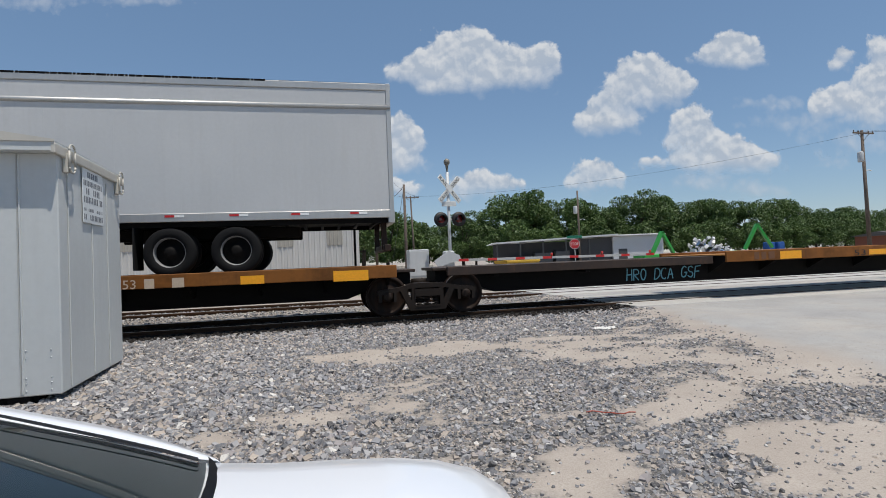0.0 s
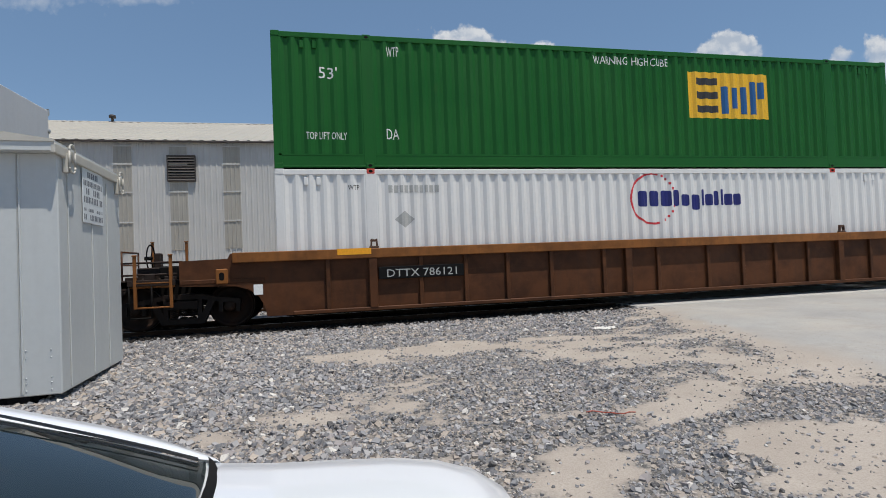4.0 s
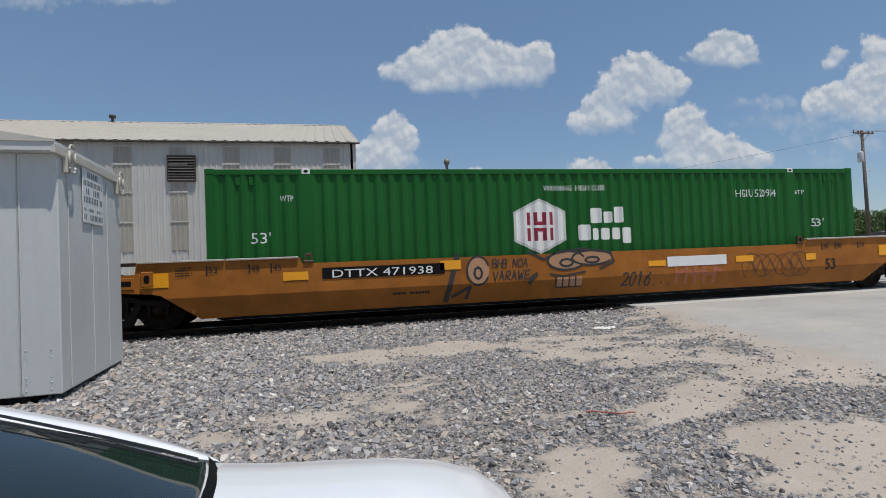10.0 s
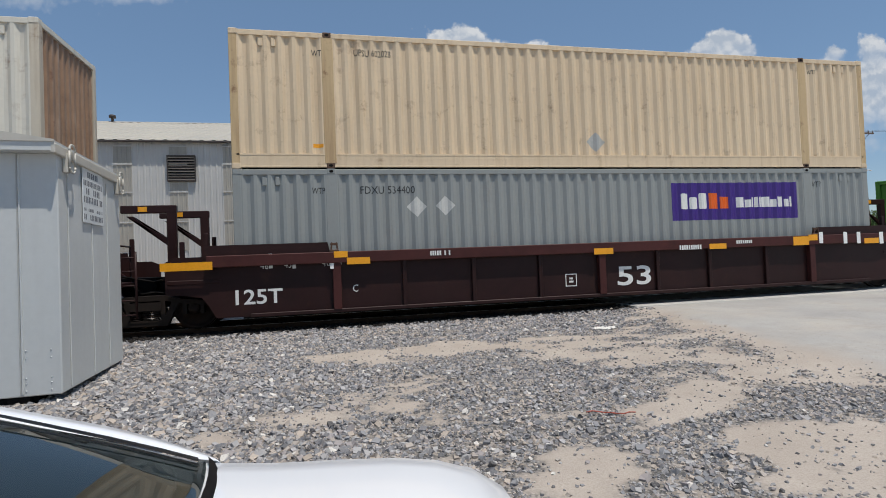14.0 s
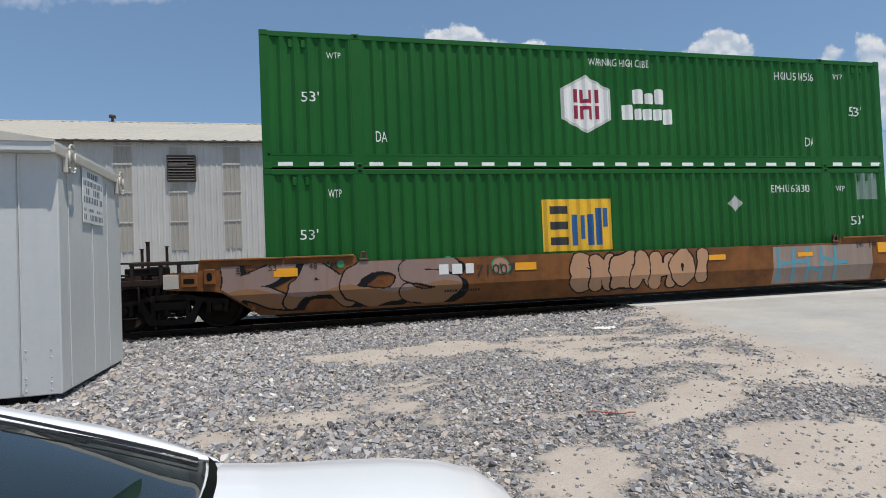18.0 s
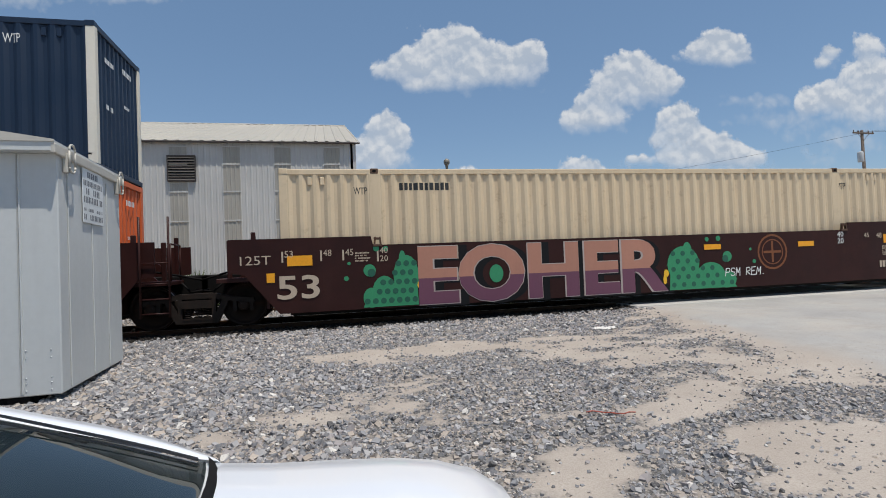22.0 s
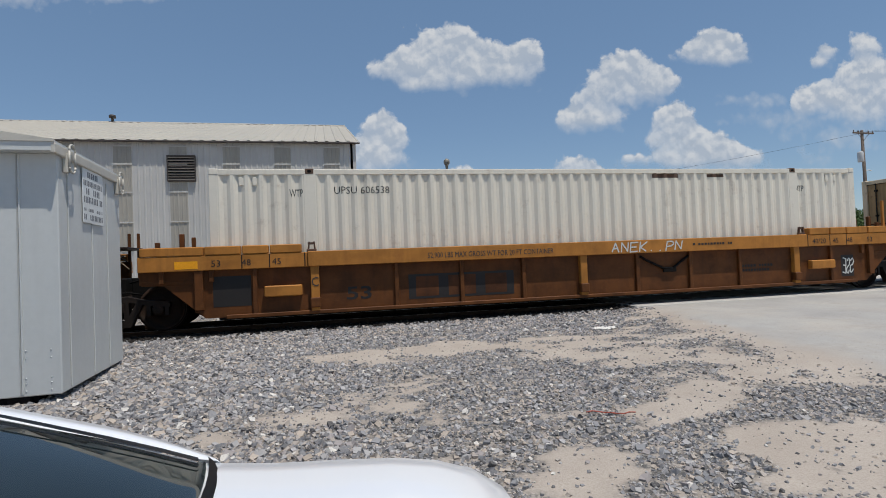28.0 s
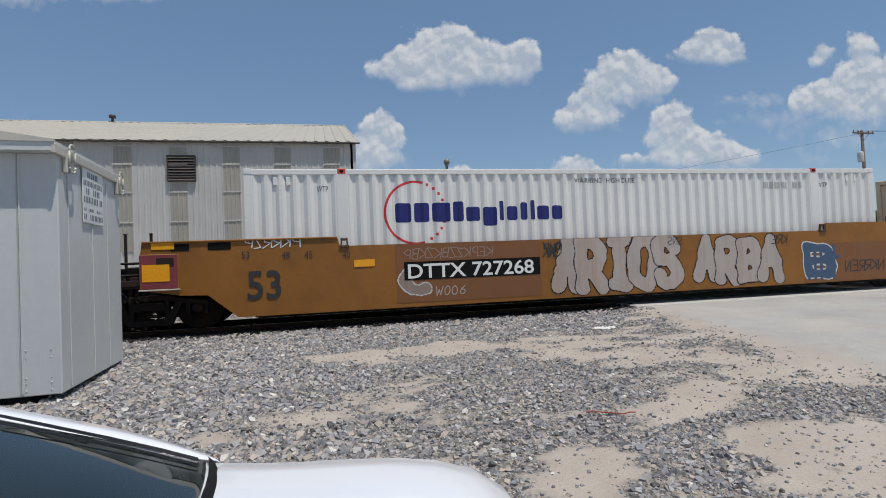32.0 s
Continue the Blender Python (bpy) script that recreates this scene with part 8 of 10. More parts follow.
tag_in(CAR["F1"], 3.24, 1.12, 1.1, 0.33, "EOHER", white_lettering, 80, 0.035)
tag_in(CAR["F1"], 4.38, 1.14, 0.48, 0.26, "~", white_lettering, 81, 0.03, 0.0)
tag_in(CAR["F1"], 2.13, 0.66, 1.04, 0.44, "HUMES", white_lettering, 82, 0.028)
scrawl_in(CAR["F1"], 2.67, 1.28, 0.49, 0.24, dusk_spray, 83)
bars_in(CAR["F1"], 3.61, 0.88, 1.28, 0.20, 4, rust_disc, 84)
text_in(CAR["F1"], 4.99, 0.87, 1.40, 0.22, "253442", tan_stencil)
bars_in(CAR["F1"], 7.2, 1.40, 0.9, 0.06, 9, tan_stencil, 77)
bars_in(CAR["F1"], 8.29, 0.93, 1.30, 0.14, 14, tan_stencil, 78)
bars_in(CAR["F1"], 15.55, 0.86, 0.52, 0.30, 5, tan_stencil, 79)
text_in(CAR["F1"], 14.84, 1.36, 0.21, 0.15, '45', tan_stencil)
text_in(CAR["F1"], 15.33, 1.34, 0.21, 0.16, '48', tan_stencil)
text_in(CAR["F1"], 16.08, 1.31, 0.21, 0.16, '53', tan_stencil)
text_in(CAR["F2"], -0.08, 0.56, 0.84, 0.48, '53', tan_stencil)
patch_in(CAR["F2"], 0.13, 1.22, 0.50, 0.21, amber_tape, '')
text_in(CAR["F2"], -0.78, 1.27, 0.59, 0.19, '125T', tan_stencil)
mural_in(CAR["F2"], 2.83, 0.345, 6.06, 1.19, 'EOHER')
cactus_in(CAR["F2"], 1.62, 0.29, 1.25, 1.25, True)
cactus_in(CAR["F2"], 8.85, 0.28, 2.0, 1.22)
disc_in(CAR["F2"], 11.44, 0.66, 0.93, 0.89, rust_disc)
patch_in(CAR["F2"], 9.92, 1.22, 0.48, 0.13, amber_tape, '')
patch_in(CAR["F2"], 12.69, 1.21, 0.49, 0.13, amber_tape, '')
patch_in(CAR["F2"], 15.44, 1.22, 0.52, 0.23, amber_tape, '')
text_in(CAR["F2"], 14.80, 1.38, 0.16, 0.13, '45', tan_stencil)
text_in(CAR["F2"], 15.21, 1.36, 0.17, 0.14, '48', tan_stencil)
text_in(CAR["F2"], 15.92, 1.34, 0.17, 0.14, '53', tan_stencil)
text_in(CAR["F2"], 13.93, 1.42, 0.2, 0.14, '40', white_lettering)
text_in(CAR["F2"], 13.93, 1.25, 0.2, 0.14, '20', white_lettering)
bars_in(CAR["F2"], 15.38, 0.90, 0.46, 0.27, 5, tan_stencil, 81)
bars_in(CAR["F2"], 15.27, 0.58, 0.81, 0.17, 9, tan_stencil, 82)
tag_in(CAR["F2"], 10.48, 0.55, 1.19, 0.2, "PSM REM.", white_lettering, 83, 0.022)
text_in(CAR["F3"], -0.17, 0.53, 0.78, 0.50, '53', tan_stencil)
text_in(CAR["F3"], -1.07, 1.26, 0.62, 0.20, '125T', tan_stencil)
patch_in(CAR["F3"], 0.03, 1.21, 0.51, 0.20, amber_tape, '')
throw_up_in(CAR["F3"], 0.85, 0.25, 6.2, 1.46, "PRCZE", cream_spray, black_spray, 84, 0.25, 0.04, 0.10, square=0.35, overlap=0.88)
throw_up_in(CAR["F3"], 8.4, 0.25, 5.8, 1.36, "EKTRO", cream_spray, black_spray, 85, 0.27, 0.04, 0.08, square=0.5, overlap=0.92)
patch_in(CAR["F3"], 9.87, 0.87, 2.83, 0.29, black_lettering, 'black sprayed band')
tag_in(CAR["F3"], 11.35, 0.925, 1.3, 0.18, "253442", green_spray, 86, 0.028, 0.0)
bars_in(CAR["F3"], 9.97, 0.925, 1.25, 0.17, 4, green_spray, 86)
patch_in(CAR["F3"], 16.30, 1.19, 0.50, 0.24, amber_tape, '')
patch_in(CAR["F3"], 13.54, 1.21, 0.46, 0.17, amber_tape, '')
patch_in(CAR["F3"], 10.75, 1.11, 0.46, 0.24, amber_tape, '')
bars_in(CAR["F3"], 16.85, 1.18, 0.45, 0.21, 5, tan_stencil, 87)
bars_in(CAR["F3"], 16.83, 0.73, 0.45, 0.29, 5, tan_stencil, 88)
frame_in(CAR["F3"], 17.59, 1.07, 0.47, 0.32)
text_in(CAR["F3"], 14.91, 1.37, 0.18, 0.15, '45', tan_stencil)
text_in(CAR["F3"], 15.35, 1.36, 0.17, 0.14, '48', tan_stencil)
text_in(CAR["F3"], 16.14, 1.33, 0.18, 0.15, '53', tan_stencil)
patch_in(CAR["G2"], 3.98, 0.41, 2.39, 0.53, dark_stencil, 'darkened lettering panel')
bars_in(CAR["G2"], 4.14, 0.46, 2.06, 0.43, 3, oxide_brown, 89)
text_in(CAR["G2"], 2.66, 0.48, 0.52, 0.27, '53', dark_stencil)
text_in(CAR["G2"], 4.39, 1.28, 2.90, 0.12, '52,900 LBS MAX GROSS WT FOR 20 FT CONTAINER', black_lettering)
text_in(CAR["G2"], 1.96, 0.79, 0.14, 0.20, 'C', black_lettering)
patch_in(CAR["G2"], 0.05, 0.46, 0.72, 0.61, dark_stencil, '')
patch_in(CAR["G2"], -0.62, 1.24, 0.42, 0.15, amber_tape, '')
tag_in(CAR["G2"], 8.71, 1.24, 1.9, 0.22, "ANEK..PN", pale_patch, 91, 0.032)
patch_in(CAR["G3"], 2.45, 0.41, 1.12, 0.31, dark_stencil, '')
patch_in(CAR["G3"], 3.76, 0.40, 1.31, 0.34, black_panel, 'black number panel')
text_in(CAR["G3"], 3.86, 0.45, 1.1, 0.21, '729053', pale_patch)
text_in(CAR["G3"], 8.49, 0.50, 0.52, 0.29, '53', dark_stencil)
text_in(CAR["G3"], 4.34, 1.30, 2.92, 0.20, '52,900 LBS MAX GROSS WT FOR 20 FT CONTAINER', black_lettering)
tag_in(CAR["G3"], 2.96, 1.24, 1.3, 0.23, "ANEK.PN", pale_patch, 94, 0.034)
scrawl_in(CAR["G3"], 6.63, 0.75, 1.12, 0.3, sage_spray, 95)
scrawl_in(CAR["G3"], 6.7, 0.45, 0.95, 0.27, sage_spray, 98)
text_in(CAR["G3"], 1.88, 0.88, 0.14, 0.23, 'A', black_lettering)
patch_in(CAR["G3"], 0.11, 0.44, 0.64, 0.38, dark_stencil, '')
tag_in(CAR["G3"], 14.25, 0.82, 0.85, 0.26, "ANEK", pale_patch, 96, 0.028)
tag_in(CAR["G3"], 15.26, 0.79, 0.78, 0.30, "ANEK", pale_patch, 97, 0.028)
bars_in(CAR["G1"], 3.73, 0.49, 0.73, 0.26, 5, tan_stencil, 98)
patch_in(CAR["G3"], 14.74, 1.24, 0.43, 0.19, dark_stencil, '')
patch_in(CAR["G3"], 16.08, 1.32, 0.36, 0.18, dark_stencil, '')
text_in(CAR["H"], 0.04, 0.59, 0.65, 0.58, '53', black_lettering)
patch_in(CAR["H"], 3.05, 0.34, 3.30, 1.26, patch_brown, 'brown repainted patch')
patch_in(CAR["H"], 3.22, 0.82, 3.10, 0.39, black_panel, 'black number panel')
text_in(CAR["H"], 3.30, 0.86, 2.87, 0.31, 'DTTX 727268', white_lettering)
throw_up_in(CAR["H"], 6.5, 0.28, 3.6, 1.42, "ARIOS", silver_spray, black_spray, 100, 0.46, 0.022)
throw_up_in(CAR["H"], 10.2, 0.3, 2.8, 1.3, "ARBA", silver_spray, black_spray, 101, 0.42, 0.022)
patch_in(CAR["H"], 13.54, 0.29, 2.67, 0.98, patch_brown, 'brown repainted patch')
strokes_in(CAR["H"], 13.63, 0.35, 0.98, 0.87, slate_spray, 102)
patch_in(CAR["H"], 2.17, 1.15, 0.43, 0.15, amber_tape, '')
patch_in(CAR["H"], -1.87, 1.02, 0.49, 0.33, amber_tape, '')
patch_in(CAR["H"], -1.9, 0.88, 0.66, 0.66, plain("dull_red_panel", (0.21, 0.04, 0.045), 0.55), 'dull red painted end panel')
text_in(CAR["H"], -0.05, 1.41, 0.15, 0.15, '53', black_lettering)
text_in(CAR["H"], 0.72, 1.38, 0.16, 0.15, '48', black_lettering)
text_in(CAR["H"], 1.17, 1.36, 0.16, 0.16, '45', black_lettering)
text_in(CAR["H"], 1.94, 1.34, 0.16, 0.15, '40', black_lettering)
scrawl_in(CAR["H"], -0.02, 1.61, 1.11, 0.23, white_lettering, 103)
scrawl_in(CAR["H"], 6.39, 1.20, 0.43, 0.32, black_lettering, 104)
patch_in(CAR["H"], -1.70, 1.64, 0.41, 0.13, amber_tape, '')
patch_in(SPINE["SA"], 13.47, 0.89, 0.46, 0.17, amber_tape)
patch_in(SPINE["SA"], 15.31, 0.86, 0.73, 0.22, amber_tape)
bars_in(SPINE["SA"], 11.70, 0.89, 0.72, 0.19, 3, tan_stencil, 201)
text_in(SPINE["SA"], 11.32, 0.90, 0.23, 0.18, '53', tan_stencil)
patch_in(SPINE["SB"], 9.15, 0.91, 0.66, 0.20, amber_tape)
patch_in(SPINE["SB"], 11.99, 0.92, 1.01, 0.14, amber_tape)
patch_in(SPINE["SB"], 15.57, 0.91, 0.69, 0.22, amber_tape)
bars_in(SPINE["SB"], 8.37, 0.93, 0.61, 0.18, 3, ochre_dark, 202)
text_in(SPINE["SB"], 11.50, 0.91, 0.38, 0.16, '53', dark_stencil)
tag_in(SPINE["SB"], 5.23, 0.51, 2.18, 0.30, "HRO DCA GSF", sky_spray, 203, 0.03, 0.1)
patch_in(SPINE["SC"], 1.32, 0.92, 0.64, 0.22, amber_tape)
patch_in(SPINE["SC"], 4.04, 0.93, 0.58, 0.12, amber_tape)
patch_in(SPINE["SC"], 5.91, 0.92, 0.46, 0.13, amber_tape)
text_in(SPINE["SC"], 6.37, 0.93, 2.47, 0.23, 'TTAX 553035', tan_stencil)
text_in(SPINE["SC"], 4.74, 0.92, 0.37, 0.18, '53', tan_stencil)
patch_in(SPINE["SC"], 8.98, 0.93, 0.92, 0.16, amber_tape)
patch_in(SPINE["SC"], 4.12, 0.89, 0.54, 0.15, amber_tape)
tag_in(CAR["H"], 3.87, 0.46, 0.7, 0.2, "W006", silver_spray, 110, 0.022)
scrawl_in(CAR["H"], 3.20, 1.27, 2.0, 0.22, smoke_spray, 111)
scrawl_in(CAR["H"], 6.41, 1.25, 0.45, 0.26, black_lettering, 112)
scrawl_in(CAR["H"], 9.61, 1.36, 0.4, 0.2, black_lettering, 113)
scrawl_in(CAR["H"], 12.56, 1.3, 0.5, 0.24, black_lettering, 114)
scrawl_in(CAR["H"], 14.8, 0.5, 1.3, 0.3, black_lettering, 115)
throw_up_in(CAR["H"], 13.45, 0.3, 1.25, 1.05, "B", slate_spray, pale_patch, 116, 0.17, 0.04)
throw_up_in(CAR["H"], 3.05, 0.4, 0.85, 0.85, "C", smoke_spray, pale_patch, 117, 0.25, 0.03)
text_in(CAR["D1"], 4.02, 0.49, 0.68, 0.21, 'NKCR', tan_stencil)
text_in(CAR["D1"], 5.34, 0.48, 0.52, 0.23, '1444', tan_stencil)
text_in(CAR["D1"], 5.25, 0.85, 1.09, 0.12, 'LD. LMT. 116,800', white_lettering)
text_in(CAR["D1"], 5.25, 0.72, 1.10, 0.12, 'LT. WT. 137,500', white_lettering)
text_in(CAR["D1"], 6.70, 0.85, 0.55, 0.12, 'PER UNIT', tan_stencil)
text_in(CAR["D1"], 2.32, 0.61, 0.13, 0.17, 'A', white_lettering)
text_in(BOX["D1", True], 2.41, 0.61, 0.25, 0.24, 'DA', blue_ink)
text_in(BOX["D1", False], 1.46, 2.34, 0.30, 0.16, 'WTP', blue_ink)
bars_in(CAR["E"], 3.59, 0.91, 0.78, 0.22, 3, white_lettering, 118)
text_in(BOX["E", True], 2.35, 0.57, 0.25, 0.25, 'DA', white_lettering)
for i in range(11):
    patch_in(BOX["E", True], 0.3 + 0.63 * i, 0.05, 0.3, 0.08, white_tape)
text_in(BOX["F1", True], 0.35, 0.33, 1.12, 0.2, 'TOP LIFT ONLY', white_lettering)
bars_in(CAR["F3"], 6.75, 0.96, 1.2, 0.10, 12, tan_stencil, 119)
frame_in(CAR["F3"], 7.61, 1.36, 1.05, 0.24)
disc_in(CAR["F3"], 8.13, 0.82, 0.3, 0.33, tan_stencil)
for key in ("D1", "D3"):
    for a, t in ((0.50, "48"), (0.97, "45"), (1.62, "40 20")):
        text_in(CAR[key], a, 1.235, 0.16 if len(t) < 3 else 0.41, 0.14, t, white_lettering)
    for a in (0.70, 1.17, 1.52):
        patch_in(CAR[key], a, 1.23, 0.06, 0.24, white_tape)
    for a in (-1.2, 2.3, 4.3):
        patch_in(CAR[key], a, 1.24, 0.48, 0.14, amber_tape)
for key in ("F1", "F2", "F3"):
    for a, t in ((0.02, "53"), (0.79, "48"), (1.24, "45")):
        text_in(CAR[key], a + 0.06, 1.40, 0.17, 0.14, t, tan_stencil)
        patch_in(CAR[key], a, 1.30, 0.035, 0.22, tan_stencil)
    text_in(CAR[key], 2.02, 1.42, 0.17, 0.13, "40", tan_stencil)
    text_in(CAR[key], 2.02, 1.25, 0.17, 0.13, "20", tan_stencil)
    patch_in(CAR[key], 1.96, 1.25, 0.035, 0.30, tan_stencil)
    bars_in(CAR[key], 1.5, 1.26, 0.34, 0.22, 4, tan_stencil, 231)
    patch_in(CAR[key], -0.28, 0.90, 0.16, 0.19, amber_tape)
for key in ("G1", "G2", "G3"):
    for a, t in ((0.05, "53"), (0.62, "48"), (1.2, "45"), (14.45, "40/20"), (15.1, "45"), (15.55, "48"), (16.2, "53")):
        text_in(CAR[key], a, 1.27, 0.17 if len(t) < 3 else 0.42, 0.13, t, dark_stencil)
    bars_in(CAR[key], 10.9, 1.34, 1.1, 0.05, 14, dark_stencil, 120)
    bars_in(CAR[key], 12.4, 0.75, 0.9, 0.06, 11, dark_stencil, 121)
    bars_in(CAR[key], 12.4, 0.64, 0.8, 0.06, 10, dark_stencil, 122)
text_in(CAR["G3"], 2.6, 0.45, 0.8, 0.22, "DTTX", oxide_brown)
text_in(CAR["G3"], 0.12, 0.48, 0.62, 0.3, "25-T", oxide_brown)
throw_up_in(CAR["E"], 4.7, 0.75, 0.6, 0.6, "O", pink_spray, teal_spray, 131, 0.2, 0.03)
lay(CAR["E"], [disc(0, 0, 0.12), disc(0.3, 0.1, 0.08), disc(1.5, 0.05, 0.1), disc(2.6, 0.1, 0.09)], 1.2, 1.12, teal_spray, "graffiti_spot", lift=0.006)
part("brake_hose", Mesh().path([(9.55, -1.43, 1.12), (9.8, -1.45, 0.98), (10.15, -1.45, 0.82), (10.4, -1.45, 0.80), (10.62, -1.45, 0.95), (10.88, -1.43, 1.1)], 0.028), steel_black, CAR["G2"], "slack black brake hose")
part("hose_clamp", Mesh().chamfer(10.15, 10.5, -1.47, -1.42, 0.72, 0.84, 0.01), steel_black, CAR["G2"])
patch_in(CAR["G2"], 15.44, 0.38, 0.40, 0.56, dark_stencil, "black plate with chalk marks")
scrawl_in(CAR["G2"], 15.47, 0.45, 0.34, 0.4, pale_patch, 240)
drape(flat([rect(0, 0, 0.2, 0.27, 0.03), rect(0.25, 0, 0.2, 0.27, 0.03), rect(0.5, 0, 0.22, 0.27, 0.03)]), navy_ink, BOX["H", False], (0.012, 0.35, 1.95), "company_mark", facing="left", label="navy blocks of a company mark")
drape(flat([rect(0, 0, 1.5, 0.34, 0.03)]), grey_patch, BOX["H", False], (0.014, 0.75, 1.05), "patch", facing="left", label="grey label strip")
drape(flat(bars(7, 0.2, 61)), black_lettering, BOX["G1", False], (0.012, 0.2, 2.15), "end_stencil", facing="left")["kind"] = "stuff"
# --- the railway signal hut ---
DRIFTERS = []
hut_grey = paint("pale_grey_hut_paint", (0.545, 0.56, 0.55), 0.5, (0.44, 0.445, 0.44), 0.4, 0.02, fade=0.15)
HUT_D, HUT_H = 2.244, 2.69
hut = thing("signal_hut", "pale grey metal railway signal hut with lifting eyes on black skids", "signal hut", pose(-2.891, 6.73, -0.1, 0, 0, 3.6))
part("body", Mesh().chamfer(-2.4, 0.0, 0.0, HUT_D, 0.0, HUT_H, 0.012), hut_grey, hut)
seam_grey = plain("seam_shadow_grey", (0.42, 0.42, 0.40), 0.6)
for x in (-2.1, -1.32, -0.39):
    part("panel_seam", Mesh().box(x - 0.007, x + 0.007, -0.007, 0.004, 0.03, HUT_H - 0.02), seam_grey, hut)
    part("panel_lip", Mesh().chamfer(x + 0.012, x + 0.03, -0.012, 0.004, 0.03, HUT_H - 0.02, 0.003), hut_grey, hut)
for y in (0.24, 1.02, 1.62):
    part("panel_seam", Mesh().box(-0.004, 0.004, y - 0.006, y + 0.006, 0.03, HUT_H - 0.1), seam_grey, hut)
    part("panel_lip", Mesh().chamfer(-0.004, 0.012, y + 0.012, y + 0.032, 0.03, HUT_H - 0.1, 0.003), hut_grey, hut)
part("roof", Mesh().prism([(-2.52, HUT_H), (0.03, HUT_H - 0.004), (0.035, HUT_H + 0.11), (-1.2, HUT_H + 0.30), (-2.52, HUT_H + 0.10)], -0.17, HUT_D + 0.08), hut_grey, hut)
rim_paint = paint("buff_trim_paint", (0.50, 0.475, 0.42), 0.55, (0.34, 0.31, 0.26), 0.5, 0.05)
part("eave_trim", Mesh().chamfer(0.0, 0.045, -0.175, HUT_D + 0.085, HUT_H - 0.03, HUT_H + 0.085, 0.01), rim_paint, hut, "weathered buff eave trim")
part("fascia_edge", Mesh().prism([(-2.52, HUT_H + 0.085), (0.04, HUT_H + 0.095), (0.04, HUT_H + 0.118), (-1.2, HUT_H + 0.31), (-2.52, HUT_H + 0.11), (-2.52, HUT_H + 0.085), (-1.2, HUT_H + 0.285)], -0.185, -0.172), rim_paint, hut)
for y in (0.22, 2.10):
    ring = [(0.075, y - 0.085, HUT_H - 0.13), (0.075, y - 0.085, HUT_H + 0.06)] + [(0.075, y - 0.085 * math.cos(a * 0.5236), HUT_H + 0.07 + 0.07 * math.sin(a * 0.5236)) for a in range(1, 6)] + [(0.075, y + 0.085, HUT_H + 0.06), (0.075, y + 0.085, HUT_H - 0.11)] + [(0.075, y + 0.085 * math.cos(a * 0.5236), HUT_H - 0.13 - 0.06 * math.sin(a * 0.5236)) for a in range(1, 6)] + [(0.075, y - 0.085, HUT_H - 0.13)]
    part("lifting_eye", Mesh().path(ring, 0.013, 6), rim_paint, hut)
    part("eye_plate", Mesh().chamfer(0.0, 0.06, y - 0.10, y - 0.02, HUT_H - 0.2, HUT_H + 0.03, 0.012), rim_paint, hut)
notice = part("notice", Mesh().chamfer(0.013, 0.022, 0.69, 1.44, 1.97, 2.66, 0.003), plain("white_notice", (0.72, 0.74, 0.74), 0.4), hut, "white enamel notice with grey writing")
grey_writing = plain("grey_writing", (0.16, 0.17, 0.19), 0.6)
for k, (n, h, lead, wide) in enumerate(((6, 0.075, 0.17, 0.40), (13, 0.07, 0.03, 0.68), (10, 0.08, 0.05, 0.64), (12, 0.08, 0.03, 0.69), (18, 0.04, 0.04, 0.67), (13, 0.07, 0.03, 0.69))):
    w = seeded(k + 40)
    o = Mesh()
    for i in range(n):
        y, d, z = 0.69 + lead + wide * i / n, wide / n * w.uniform(0.5, 0.7), 2.55 - 0.108 * k
        if w.random() < 0.12:
            continue
        o.box(0.0225, 0.024, y, y + d, z, z + h)
    part("writing_line", o, grey_writing, notice, "line of small grey writing", kind="stuff")
rivets = Mesh()
for x in (-0.34, -0.10):
    for z in (0.06, 0.14, 0.2, 0.42, 0.5):
        rivets.lathe([(0.010, -0.001), (0.007, -0.006), (0, -0.008)], 8, "y", (x, 0.0, z))
part("rivet_row", rivets, hut_grey, hut, kind="stuff")
for x in (-0.42, -2.0):
    part("skid", Mesh().chamfer(x - 0.11, x + 0.11, 0.02, HUT_D - 0.02, -0.3, 0.0, 0.01), steel_black, hut)
part("skid", Mesh().chamfer(-2.35, -0.24, 0.06, 0.28, -0.24, 0.0, 0.01), steel_black, hut)

# --- the white car ---
car_paint = Net("white_car_paint")
f = car_paint.noise(car_paint.coords(), 1.2, 3)
car_paint.p.inputs["Coat Weight"].default_value, car_paint.p.inputs["Coat Roughness"].default_value = 0.8, 0.04
car_paint = car_paint.done(car_paint.mix(f, (0.70, 0.71, 0.74), (0.76, 0.77, 0.79)), 0.3)
car_black = plain("black_glass_border", (0.004, 0.004, 0.005), 0.4, gloss=0.12)
rubber = plain("black_rubber", (0.010, 0.010, 0.0105), 0.85, gloss=0.15)
glass = Net("tinted_car_glass")
glass.p.inputs["Transmission Weight"].default_value, glass.p.inputs["IOR"].default_value = 0.85, 1.5
glass = glass.done((0.03, 0.045, 0.045), 0.01)
car = thing("car", "white compact car with a dark reflecting windscreen parked on gravel", "car", pose(-1.672, 1.342, -0.35, 0, 0, -9))
STATIONS = ((-2.12, 0.62, 0.62), (-2.05, 0.74, 0.86), (-1.8, 0.82, 0.93), (-1.3, 0.86, 0.95), (-0.6, 0.875, 0.95), (0.4, 0.875, 0.945), (1.0, 0.87, 0.935), (1.2, 0.865, 0.925), (1.4, 0.86, 0.915), (1.6, 0.855, 0.915), (1.78, 0.85, 0.912), (1.92, 0.84, 0.90), (2.04, 0.81, 0.875), (2.13, 0.765, 0.83), (2.19, 0.70, 0.76), (2.23, 0.64, 0.66), (2.25, 0.6, 0.5), (2.24, 0.6, 0.3))
shell = []
